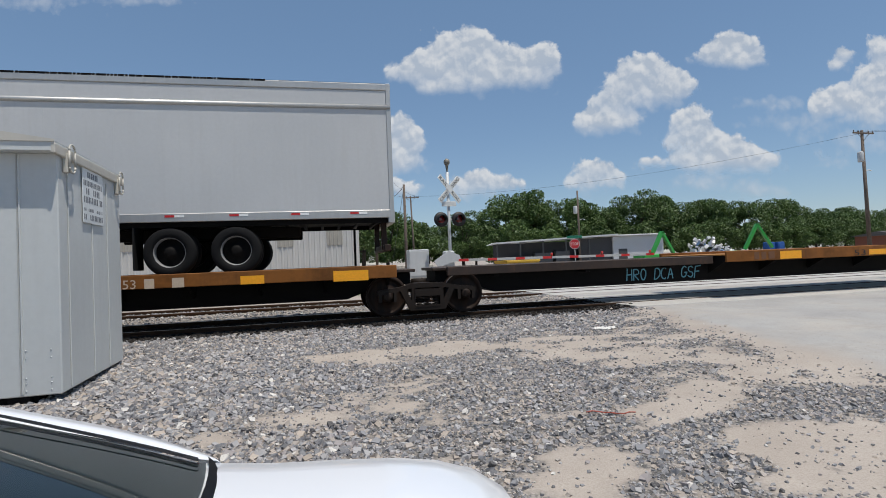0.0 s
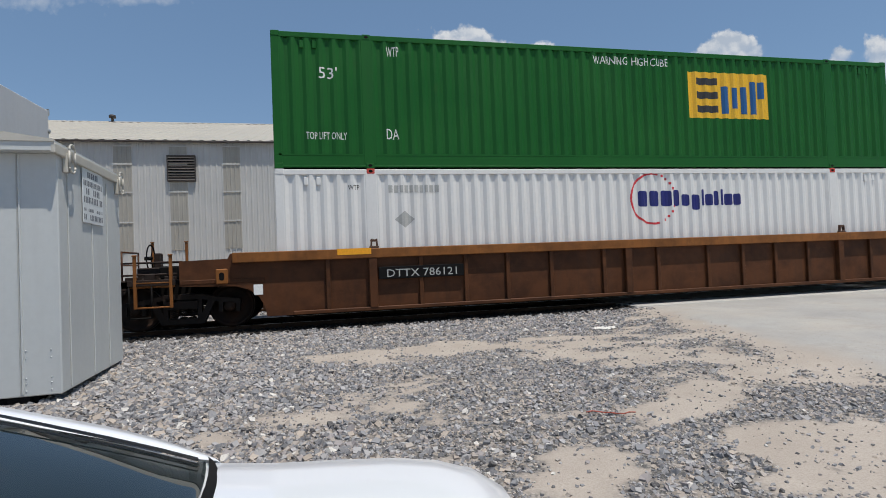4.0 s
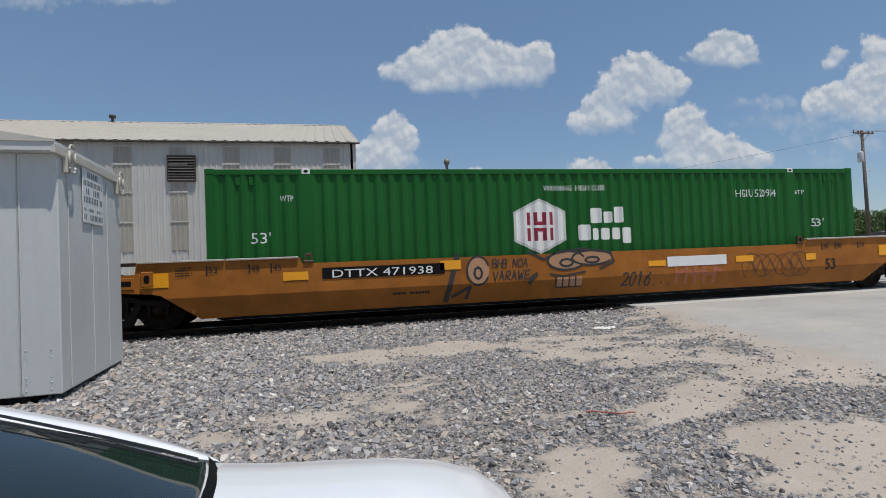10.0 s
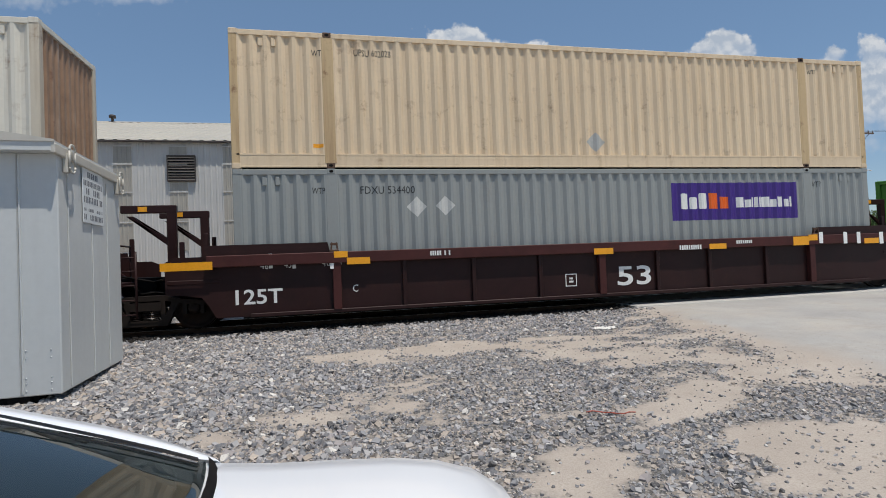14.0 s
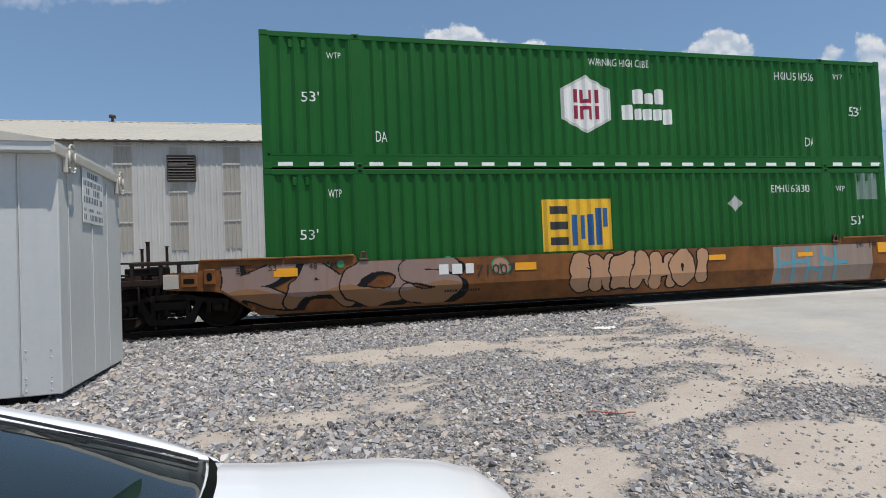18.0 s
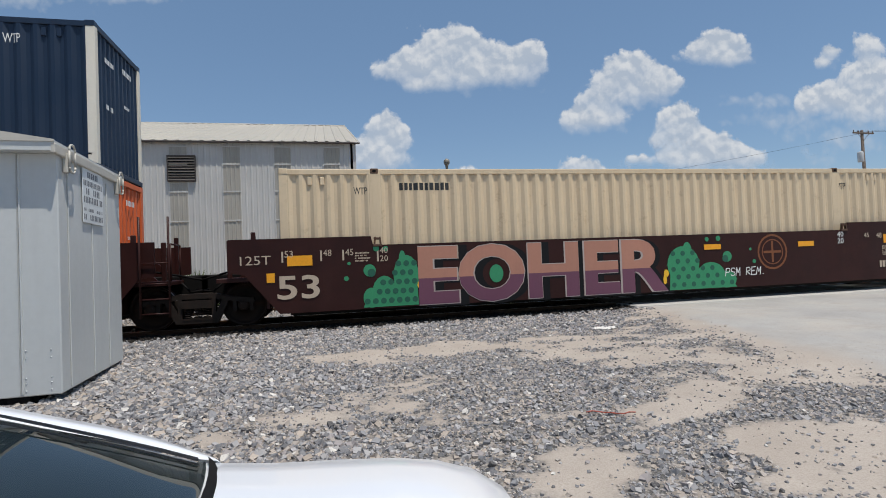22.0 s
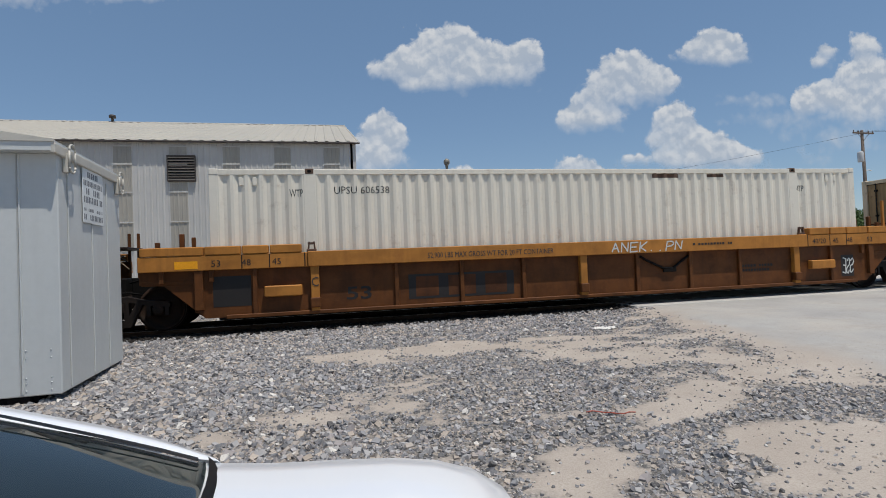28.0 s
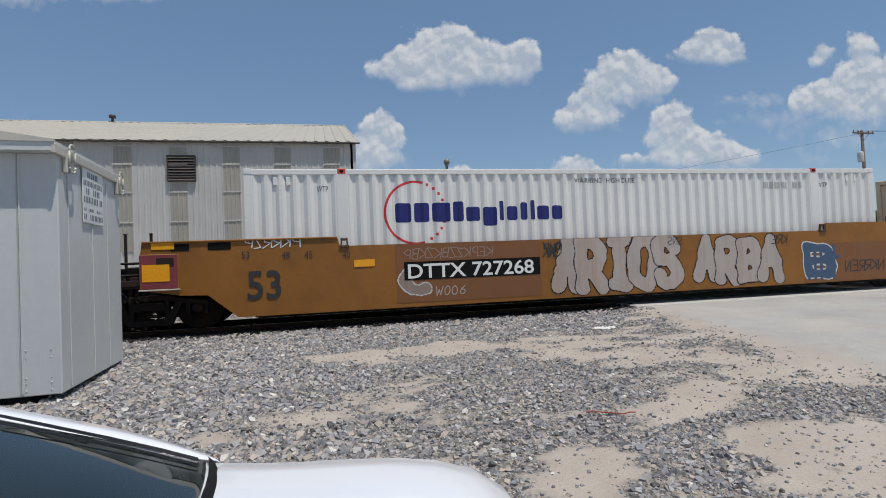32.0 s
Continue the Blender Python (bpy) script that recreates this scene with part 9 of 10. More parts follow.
for x, w, h in STATIONS:
    half = [(w, 0.22), (w + 0.004, 0.45), (w, 0.62 * h / 0.9), (w - 0.012, h - 0.16), (w - 0.03, h - 0.075), (w - 0.065, h - 0.025), (w - 0.12, h - 0.002), (w * 0.72, h + 0.012), (w * 0.4, h + 0.026), (0.0, h + 0.03)]
    if h < 0.35:
        half = [(a, min(b, h)) for a, b in half]
    shell.append([(x, a, b) for a, b in half] + [(x, -a, b) for a, b in half[-2::-1]])
body = part("body", Mesh().sheet(shell, smooth=True), car_paint, car)
part("dashboard", Mesh().chamfer(0.2, 1.0, -0.66, 0.66, 0.7, 0.9, 0.06), rubber, car)
part("underbody", Mesh().chamfer(-2.0, 2.0, -0.78, 0.78, 0.16, 0.4, 0.03), rubber, car)
PIL = ((1.13, 0.775, 0.925), (1.0, 0.755, 0.972), (0.85, 0.732, 1.022), (0.6, 0.695, 1.10), (0.3, 0.655, 1.19), (0.0, 0.62, 1.27), (-0.3, 0.6, 1.335))


def glass_row(p, inset=0.0, lift=0.0):
    x, w, z = p
    w -= inset
    return [(x + 0.16 * (1 - (y / 0.76) ** 2), y, z + lift + 0.03 * (1 - (y / 0.76) ** 2)) for y in [w * k / 8 for k in range(-8, 9)]]


part("windscreen", Mesh().sheet([glass_row(p, 0.03, 0.004) for p in ((1.16, 0.77, 0.928),) + PIL], smooth=True), glass, car, "dark tinted windscreen")
def on_glass(p, y, lift):
    x, w, z = p
    return (x + 0.16 * (1 - (y / 0.76) ** 2) + lift * 0.6, y, z + lift + 0.03 * (1 - (y / 0.76) ** 2))


border = Mesh().sheet([[on_glass((x, w, z), w * k / 8, d) for k in range(-8, 9)] for (x, w, z), d in (((1.192, 0.68, 0.917), 0.006), ((1.182, 0.735, 0.921), 0.009), ((1.162, 0.766, 0.928), 0.012))], smooth=True)
for s in (-1, 1):
    border.sheet([[on_glass(p, s * (p[1] - 0.004), 0.012), on_glass(p, s * (p[1] - 0.02 - 0.035 * t), 0.012)] for p, t in zip(PIL, (1.0, 0.95, 0.85, 0.65, 0.4, 0.15, 0.0))], smooth=True)
    part("glass_seam", Mesh().sheet([[on_glass(p, s * (p[1] - 0.085 - 0.02 * t), 0.012), on_glass(p, s * (p[1] - 0.10 - 0.02 * t), 0.012)] for p, t in zip(PIL[:6], (0.0, 0.1, 0.2, 0.4, 0.7, 1.0))], smooth=True), car_black, car, "thin black line on the windscreen")
part("windscreen_border", border, car_black, car, "black screen-printed border")
for s in (-1, 1):
    rows_p = []
    for (x, w, z), k in zip(((1.22, 0.735, 0.915), (1.185, 0.765, 0.92)) + PIL, (0.08, 0.3, 0.6, 0.85, 1, 1, 1, 1, 1)):
        rows_p.append([(x + 0.01, s * (w - 0.002), z + 0.004), (x + 0.005, s * (w + 0.018 * k), z + 0.004 + 0.014 * k), (x - 0.03 * k, s * (w + 0.085 * k), z + 0.022 * k), (x - 0.08 * k, s * (w + 0.14 * k), z - 0.025)])
    part("windscreen_pillar", Mesh().sheet(rows_p, smooth=True), car_paint, car)
roof_rows = [[(x, w * k / 8, z + 0.05 * (1 - (k / 8) ** 2)) for k in range(-8, 9)] for x, w, z in ((-0.28, 0.60, 1.335), (-0.6, 0.62, 1.37), (-1.0, 0.62, 1.36), (-1.3, 0.60, 1.30), (-1.7, 0.62, 1.1), (-1.95, 0.66, 0.94))]
part("roof", Mesh().sheet(roof_rows[:4], smooth=True), car_paint, car)
part("rear_window", Mesh().sheet(roof_rows[3:], smooth=True), glass, car)
for s in (-1, 1):
    part("side_window", Mesh().sheet([[(1.08, s * 0.84, 0.935), (0.3, s * 0.845, 0.945), (-0.6, s * 0.85, 0.95), (-1.6, s * 0.80, 0.95)], [(1.0, s * 0.8, 0.97), (0.3, s * 0.715, 1.17), (-0.6, s * 0.66, 1.33), (-1.3, s * 0.63, 1.27)]]), glass, car)
    for x in (-1.32, 1.33):
        wh = part("wheel", Mesh().lathe([(0.20, -0.1), (0.29, -0.1), (0.31, -0.06), (0.315, 0), (0.31, 0.06), (0.29, 0.1), (0.20, 0.1)], 28, "y", closed=True), rubber, car, "black tyre", m=pose(x, s * 0.80, 0.315))
        part("rim", Mesh().lathe([(0.21, s * 0.085), (0.19, s * 0.05), (0.05, s * 0.08), (0, s * 0.085)], 20), galv, wh)
    part("headlight", Mesh().chamfer(1.93, 2.09, s * 0.6 - 0.14, s * 0.6 + 0.14, 0.60, 0.72, 0.03), glass, car)

# --- corrugated metal shed beyond the tracks ---
wall_steel = paint("pale_corrugated_steel", (0.485, 0.475, 0.455), 0.42, (0.36, 0.32, 0.27), 0.35, 0.03, fade=0.2)
roof_steel = paint("cream_roof_steel", (0.385, 0.355, 0.30), 0.55, (0.4, 0.34, 0.26), 0.35, 0.05, fade=0.2)
fibre = paint("yellowed_fibreglass", (0.345, 0.325, 0.285), 0.5, (0.22, 0.20, 0.165), 0.5, 0.0, fade=0.25)
shed = thing("metal_shed", "pale corrugated metal industrial building with a cream roof", "building", pose(1.95, 31.4, -0.4))


def ribbed(x0, x1, pitch, depth):
    pts, x = [], x0
    while x < x1 - 1e-6:
        pts += [(x, 0.0), (min(x1, x + pitch * 0.62), 0.0), (min(x1, x + pitch * 0.70), -depth), (min(x1, x + pitch * 0.92), -depth)]
        x += pitch
    return pts + [(x1, 0.0)]


corr = ribbed(-46, 0, 0.305, 0.03)
part("wall", Mesh().sheet([[(x, y, z) for x, y in corr] for z in (0.0, 8.75)]).box(-46, -0.03, 0.05, 0.25, 0, 8.75), wall_steel, shed)
side = [(y, x) for x, y in ribbed(0.0, 34.0, 0.305, 0.03)]
part("gable_wall", Mesh().sheet([[(-x * 0 - a * 1.0, b, 0.0) for a, b in side], [(-a, b, 8.75 + 5.35 * (1 - abs(b - 17) / 17)) for a, b in side]]).box(-0.25, -0.04, 0, 34, 0, 8.7), wall_steel, shed)
rr = ribbed(-46.0, 0.25, 0.61, 0.04)
part("roof", Mesh().sheet([[(x, -0.3, 8.72 - y) for x, y in rr], [(x, 17.0, 14.12 - y) for x, y in rr], [(x, 34.3, 8.72 - y) for x, y in rr]]), roof_steel, shed)
part("eave_gutter", Mesh().chamfer(-46, 0.3, -0.34, -0.2, 8.62, 8.70, 0.02), plain("dark_brown_metal", (0.05, 0.04, 0.035), 0.5), shed)
part("ridge_cap", Mesh().prism([(16.7, 14.06), (17.0, 14.2), (17.3, 14.06), (17.0, 14.16)], -46, 0.25, "x"), roof_steel, shed)
part("corner_trim", Mesh().box(-0.12, 0.062, -0.062, -0.04, 0, 8.66).box(0.044, 0.062, -0.04, 0.12, 0, 8.66), wall_steel, shed)
for k in range(7):
    x0 = 0.17 - 1.95 - 2.752 * k
    strip = part("skylight_strip", Mesh().sheet([[(x, y - 0.036, z) for x, y in ribbed(x0, x0 + 0.9, 0.225, 0.03)] for z in (2.75, 8.5)]), fibre, shed, "yellowed translucent fibreglass panel")
    for z in (4.31, 5.93, 7.46, 8.45):
        part("seam", Mesh().chamfer(x0 - 0.02, x0 + 0.92, -0.085, -0.06, z - 0.035, z + 0.035, 0.005), wall_steel, strip)
vent = thing("louvre_vent", "dark louvred wall vent with angled metal blades", "vent", pose(1.95 - 10.13, 31.33, 6.1))
part("backing", Mesh().box(0.02, 1.43, 0.0, 0.03, 0.02, 1.42), steel_black, vent)
vf = Mesh()
for a in ((0, 1.45, 0, 0.05), (0, 1.45, 1.39, 1.44), (0, 0.05, 0.05, 1.39), (1.40, 1.45, 0.05, 1.39)):
    vf.chamfer(a[0], a[1], -0.12, 0.04, a[2], a[3], 0.01)
part("frame", vf, plain("dark_brown_metal", (0.05, 0.04, 0.035), 0.5), vent)
for i in range(9):
    part("blade", Mesh().box(-0.675, 0.675, -0.08, 0.08, -0.01, 0.01, pose(0.725, -0.06, 0.12 + 0.15 * i, 38)), plain("grey_brown_blade", (0.16, 0.14, 0.13), 0.5), vent)
cap = thing("roof_vent", "small dark mushroom vent on the roof ridge", "vent", pose(1.95 - 18.6, 48.3, 13.7))
part("cap", Mesh().lathe([(0.1, -0.3), (0.1, 0.35), (0.26, 0.35), (0.26, 0.55), (0.12, 0.62), (0.0, 0.62)], 16, "z"), plain("dark_brown_metal", (0.05, 0.04, 0.035), 0.5), cap)

# --- crossing signal with its gate ---
signal_grey = paint("aluminium_signal_paint", (0.50, 0.51, 0.51), 0.4, (0.3, 0.28, 0.25), 0.3)
black_sheet = plain("flat_black_sheet", (0.012, 0.012, 0.013), 0.6)
xs = thing("crossing_signal", "grey crossing signal mast with crossbuck, twin lamps and bell", "crossing signal", pose(5.0, 21.0, -0.35))
part("mast", Mesh().tube((0, 0, 0), (0, 0, 5.15), 0.065, sides=14).lathe([(0.2, 0), (0.2, 0.06), (0.09, 0.2)], 16, "z"), signal_grey, xs)
part("bell", Mesh().lathe([(0.02, 5.15), (0.05, 5.3), (0.07, 5.45), (0.12, 5.5), (0.13, 5.62), (0.06, 5.7), (0, 5.72)], 14, "z"), plain("weathered_bronze", (0.2, 0.18, 0.15), 0.5), xs)
YAW = pose(0, 0, 0, 0, 0, 24)
for a, txt in ((-45, "RAIL"), (45, "CROS")):
    m = YAW @ pose(0, -0.1, 4.45) @ pose(0, 0, 0, 0, a, 0)
    part("crossbuck_board", Mesh().chamfer(-0.72, 0.72, -0.012 - (0.016 if a > 0 else 0), 0.0 - (0.016 if a > 0 else 0), -0.11, 0.11, 0.004), plain("white_sign_sheet", (0.66, 0.66, 0.64), 0.4), xs, m=m)
    for t, x, w in (("RAIL" if a > 0 else "CROS", -0.68, 0.5), ("ROAD" if a > 0 else "SING", 0.16, 0.5)):
        ob = lettering(t, 0.13, black_lettering, xs, (0, 0, 0), "crossbuck_lettering", width=w, lift=0.0)
        ob.matrix_basis = m @ pose(x, -0.034, -0.065)
part("track_plate", Mesh().chamfer(-0.3, 0.3, -0.11, -0.095, 3.75, 3.95, 0.004), plain("white_sign_sheet", (0.66, 0.66, 0.64), 0.4), xs)
part("cross_arm", Mesh().tube((-0.45, -0.06, 3.22), (0.45, 0.02, 3.22), 0.035), signal_grey, xs)
lens_off = Net("red_glass_lens")
lens_off.p.inputs["Coat Weight"].default_value = 1.0
lens_off = lens_off.done((0.13, 0.008, 0.008), 0.12)
for x in (-0.37, 0.37):
    lamp = part("lamp", Mesh().lathe([(0.0, 0.02), (0.15, 0.02), (0.16, -0.06), (0.3, -0.06), (0.3, -0.075), (0.15, -0.078)], 24, "y", (0, 0, 0)), black_sheet, xs, "round black lamp target", m=pose(x, -0.1, 3.22, 0, 0, 5))
    part("lens", Mesh().lathe([(0.15, -0.082), (0.1, -0.1), (0.0, -0.108)], 20), lens_off, lamp, "red glass lens")
    hood = Mesh()
    hood.sheet([[(0.17 * math.cos(radians(a)), y, 0.17 * math.sin(radians(a))) for a in range(-20, 201, 20)] for y in (-0.07, -0.36)], smooth=True)
    part("hood", hood, black_sheet, lamp)
part("gate_mechanism", Mesh().chamfer(-0.28, 0.12, -0.25, 0.25, 1.15, 1.95, 0.05), signal_grey, xs)
part("counterweight", Mesh().prism([(-0.75, 1.55), (-0.15, 1.95), (0.3, 1.75), (0.35, 1.55), (-0.1, 1.45), (-0.6, 1.3)], -0.36, -0.30), signal_grey, xs)
gate_white = plain("dulled_white_sheet", (0.42, 0.42, 0.41), 0.5)
gate = thing("gate_arm", "lowered red and white striped crossing gate arm", "gate arm", pose(5.25, 20.62, 1.2, 0, 0.45, 0))
for i in range(22):
    part("stripe", Mesh().chamfer(i * 0.4, i * 0.4 + 0.4, -0.02, 0.02, -0.05, 0.05, 0.003), gate_white if i % 3 else red_tape, gate)
for x in (4.0, 6.3, 8.6):
    part("gate_lamp", Mesh().lathe([(0, 0.0), (0.05, 0.0), (0.05, 0.12), (0, 0.13)], 10, "z", (x, 0, 0.06)), plain("red_lamp", (0.5, 0.03, 0.02), 0.3), gate)
relay = thing("relay_cabinet", "grey metal trackside relay cabinet", "cabinet", pose(3.75, 21.6, -0.35))
part("body", Mesh().chamfer(-0.42, 0.42, -0.3, 0.3, 0.9, 2.05, 0.02), signal_grey, relay)
part("post", Mesh().chamfer(-0.1, 0.1, -0.1, 0.1, 0, 0.9, 0.01), signal_grey, relay)
part("door", Mesh().chamfer(-0.38, 0.38, -0.32, -0.30, 0.98, 1.98, 0.008), signal_grey, relay)

# --- utility poles and wires ---
pole_wood = plain("weathered_pole_wood", (0.13, 0.10, 0.08), 0.85, scale=9, vary=0.4)


def utility_pole(x, y, top, arm, label, extra=False, lean=0.0, r=0.15):
    p = thing("utility_pole", label, "utility pole", pose(x, y, -0.45, 0, lean, 8), "utility poles")
    h = top + 0.45
    part("shaft", Mesh().tube((0, 0, 0), (0, 0, h), r, r * 0.62, 12), pole_wood, p)
    for k, a in enumerate(arm):
        z = h - 0.25 - 0.9 * k
        part("cross_arm", Mesh().chamfer(-a, a, -0.16, -0.06, z - 0.06, z + 0.06, 0.01), pole_wood, p)
        for i in (-0.95, -0.5, 0.5, 0.95):
            part("insulator", Mesh().lathe([(0.03, 0), (0.05, 0.03), (0.03, 0.08), (0.05, 0.1), (0.02, 0.16), (0, 0.17)], 8, "z", (a * i, -0.11, z + 0.06)), plain("brown_porcelain", (0.09, 0.05, 0.035), 0.25), p)
        part("brace", Mesh().tube((-a * 0.6, -0.11, z), (0, -0.1, z - 0.6), 0.02, sides=6).tube((a * 0.6, -0.11, z), (0, -0.1, z - 0.6), 0.02, sides=6), pole_wood, p)
    if extra:
        part("transformer", Mesh().lathe([(0, 0), (0.2, 0.02), (0.22, 0.1), (0.22, 0.75), (0.18, 0.85), (0, 0.88)], 14, "z", (-0.35, 0, h - 2.6)), signal_grey, p)
        part("street_light_arm", Mesh().path([(0, 0, h - 3.4), (0.5, 0, h - 3.2), (0.9, 0, h - 3.3)], 0.03), signal_grey, p)
    return p


utility_pole(43.0, 34.3, 10.4, (1.25,), "tall timber pole with a cross arm and transformer", True, -1.2, 0.17)
utility_pole(5.2, 54.0, 10.4, (1.25, 0.6), "timber pole with two cross arms")
utility_pole(4.83, 31.7, 5.9, (), "plain grey timber pole with a guy wire", r=0.11)
utility_pole(11.6, 69.0, 9.9, (1.1,), "leaning timber pole with one cross arm", lean=-1.5)
utility_pole(28.1, 55.0, 8.5, (), "short timber pole with a transformer", True)
utility_pole(17.5, 110.0, 9.5, (1.1,), "distant weathered timber utility pole")
utility_pole(24.0, 150.0, 9.5, (1.1,), "distant weathered timber utility pole")
wires = Mesh()


def wire(a, b, sag, r=0.012):
    a, b = Vector(a), Vector(b)
    pts = [a.lerp(b, i / 14) - Vector((0, 0, sag * 4 * (i / 14) * (1 - i / 14))) for i in range(15)]
    wires.path(pts, r, 5)


wire((43, 34.2, 10.2), (11.6, 69, 9.8), 1.1, 0.009)
wire((43, 34.2, 10.4), (90, 20, 11), 1.0, 0.01)
wire((42, 34.2, 10.3), (88, 20, 11), 1.2, 0.01)
for dx in (-1.1, 1.1):
    wire((5.2 + dx, 54, 10.3), (11.6 + dx, 69, 9.8), 0.6, 0.015)
wire((4.83, 31.7, 5.8), (5.2, 54, 8.4), 0.8, 0.015)
wire((4.83, 31.7, 5.8), (3.6, 30.5, 0.0), 0.0, 0.012)
tagged(part("overhead_wires", wires, black_sheet), "thin dark overhead wires between poles", "wires", kind="stuff")

# --- yard and low buildings across the street ---
low = thing("open_shed", "low open shed with a flat white-edged roof", "building", pose(18.6, 57.2, -0.45, 0, 0, -12.6))
part("roof", Mesh().prism([(-0.3, 3.25), (0.0, 3.42), (14.0, 3.9), (14.0, 3.72), (0.0, 3.26)], -0.5, 6.0), plain("pale_roof_edge", (0.55, 0.56, 0.56), 0.5), low)
for i in range(5):
    part("post", Mesh().chamfer(0.4 + i * 2.6, 0.55 + i * 2.6, 0, 0.12, 0, 3.5, 0.01), plain("dark_steel_post", (0.09, 0.09, 0.09), 0.6), low)
part("back_wall", Mesh().chamfer(0.2, 13.6, 2.2, 2.4, 0, 3.3, 0.01), plain("dark_shed_wall", (0.06, 0.06, 0.065), 0.7), low)
for i, (x, w, h) in enumerate(((2.2, 2.2, 2.2), (4.8, 2.0, 2.6), (7.2, 1.6, 2.8))):
    part("stored_crate", Mesh().chamfer(x, x + w, 0.7, 2.0, 0, h * 0.8, 0.03), plain("grey_crate", (0.10, 0.10, 0.105), 0.6), low)
office = thing("site_office", "white portable site office with a flat roof", "building", pose(31.9, 54.4, -0.45, 0, 0, -12.6))
# closed block in near-black: shade under the roof given as a solid
part("dark_bay", Mesh().chamfer(-3.6, -0.05, 0.3, 2.8, 0, 3.5, 0.02), plain("dark_shed_wall", (0.06, 0.06, 0.065), 0.7), office, "solid dark block for the shade of an open bay")
part("wall", Mesh().chamfer(0, 5.7, 0, 3.0, 0, 3.6, 0.02), plain("white_panel_wall", (0.55, 0.56, 0.58), 0.5), office)
part("roof", Mesh().chamfer(-3.8, 5.9, -0.4, 3.2, 3.62, 3.78, 0.03), plain("pale_roof_edge", (0.55, 0.56, 0.56), 0.5), office)
part("door", Mesh().chamfer(0.6, 1.6, -0.03, 0.0, 0.1, 2.2, 0.01), plain("dark_shed_wall", (0.06, 0.06, 0.065), 0.7), office)
stop = thing("stop_sign", "red octagonal stop sign under a green street name plate", "road sign", pose(18.4, 36.8, -0.5, 0, 0, -24))
part("post", Mesh().tube((0, 0, 0), (0, 0, 3.2), 0.03), signal_grey, stop)
part("octagon", Mesh().prism([(0.4 * math.cos(radians(22.5 + 45 * i)), 2.57 + 0.4 * math.sin(radians(22.5 + 45 * i))) for i in range(8)], -0.05, -0.035), plain("white_sign_sheet", (0.66, 0.66, 0.64), 0.4), stop)
part("red_face", Mesh().prism([(0.37 * math.cos(radians(22.5 + 45 * i)), 2.57 + 0.37 * math.sin(radians(22.5 + 45 * i))) for i in range(8)], -0.056, -0.052), plain("red_sign_sheet", (0.5, 0.02, 0.025), 0.4), stop)
lettering("STOP", 0.22, white_lettering, stop, (-0.29, -0.058, 2.47), "sign_lettering", width=0.58)
part("street_plate", Mesh().chamfer(-0.55, 0.55, -0.03, -0.015, 3.0, 3.2, 0.005), plain("green_sign_sheet", (0.01, 0.16, 0.09), 0.4), stop)
scrap = Mesh()
rs = seeded(77)
for i in range(420):
    a, b = rs.uniform(-1, 1), rs.uniform(-1, 1)
    h = 3.0 * max(0, 1 - (a * a + b * b)) ** 0.7 * rs.random()
    s = rs.uniform(0.08, 0.26)
    scrap.box(-s, s, -s * 0.7, s * 0.7, -s * 0.5, s * 0.5, pose(a * 3.3, b * 2.2, h + 0.1, rs.uniform(0, 180), rs.uniform(0, 180), rs.uniform(0, 180)))


def scrap_material():
    n = Net("crushed_white_scrap")
    g = n.add("ShaderNodeNewGeometry")
    r = n.add("ShaderNodeValToRGB")
    n.link(g.outputs["Random Per Island"], r.inputs[0])
    r.color_ramp.interpolation = "CONSTANT"
    el = r.color_ramp.elements
    el[0].color, el[1].color, el[1].position = (0.6, 0.6, 0.6, 1), (0.05, 0.05, 0.06, 1), 0.86
    for p, c in ((0.4, (0.42, 0.44, 0.46, 1)), (0.6, (0.7, 0.68, 0.62, 1)), (0.74, (0.2, 0.18, 0.16, 1)), (0.8, (0.15, 0.25, 0.4, 1))):
        el.new(p).color = c
    return n.done(r.outputs[0], 0.5)


tagged(part("scrap_heap", scrap, scrap_material(), m=pose(38.6, 47.5, -0.45)), "heap of crushed white appliances and scrap metal", "scrap heap", kind="stuff")
grab_green = paint("bright_green_machine_paint", (0.03, 0.30, 0.05), 0.45, amount=0.3)


def material_handler(x, y, turn, s):
    g = thing("material_handler", "bright green scrap handler with a raised folded boom", "crane", pose(x, y, -0.45, 0, 0, turn), "scrap handlers")
    for a, b, w in (((0.0, 1.6), (1.3 * s, 4.2 * s), 0.14), ((1.3 * s, 4.2 * s), (2.7 * s, 1.7 * s), 0.11)):
        d = Vector((b[0] - a[0], b[1] - a[1])).normalized()
        q = Vector((-d.y, d.x)) * w
        part("boom", Mesh().prism([(a[0] + q.x, a[1] + q.y), (b[0] + q.x, b[1] + q.y), (b[0] - q.x, b[1] - q.y), (a[0] - q.x, a[1] - q.y)], -0.2, 0.2), grab_green, g)
    part("cab", Mesh().chamfer(-1.6, 0.4, -1.0, 1.0, 0.7, 1.5, 0.1), grab_green, g)
    part("undercarriage", Mesh().chamfer(-1.8, 0.9, -1.2, 1.2, 0, 0.7, 0.1), steel_black, g)
    part("grab", Mesh().lathe([(0.05, 0.8), (0.4, 0.6), (0.45, 0.2), (0.1, 0.0)], 8, "z", (2.7 * s, 0, 0.7)), steel_black, g)


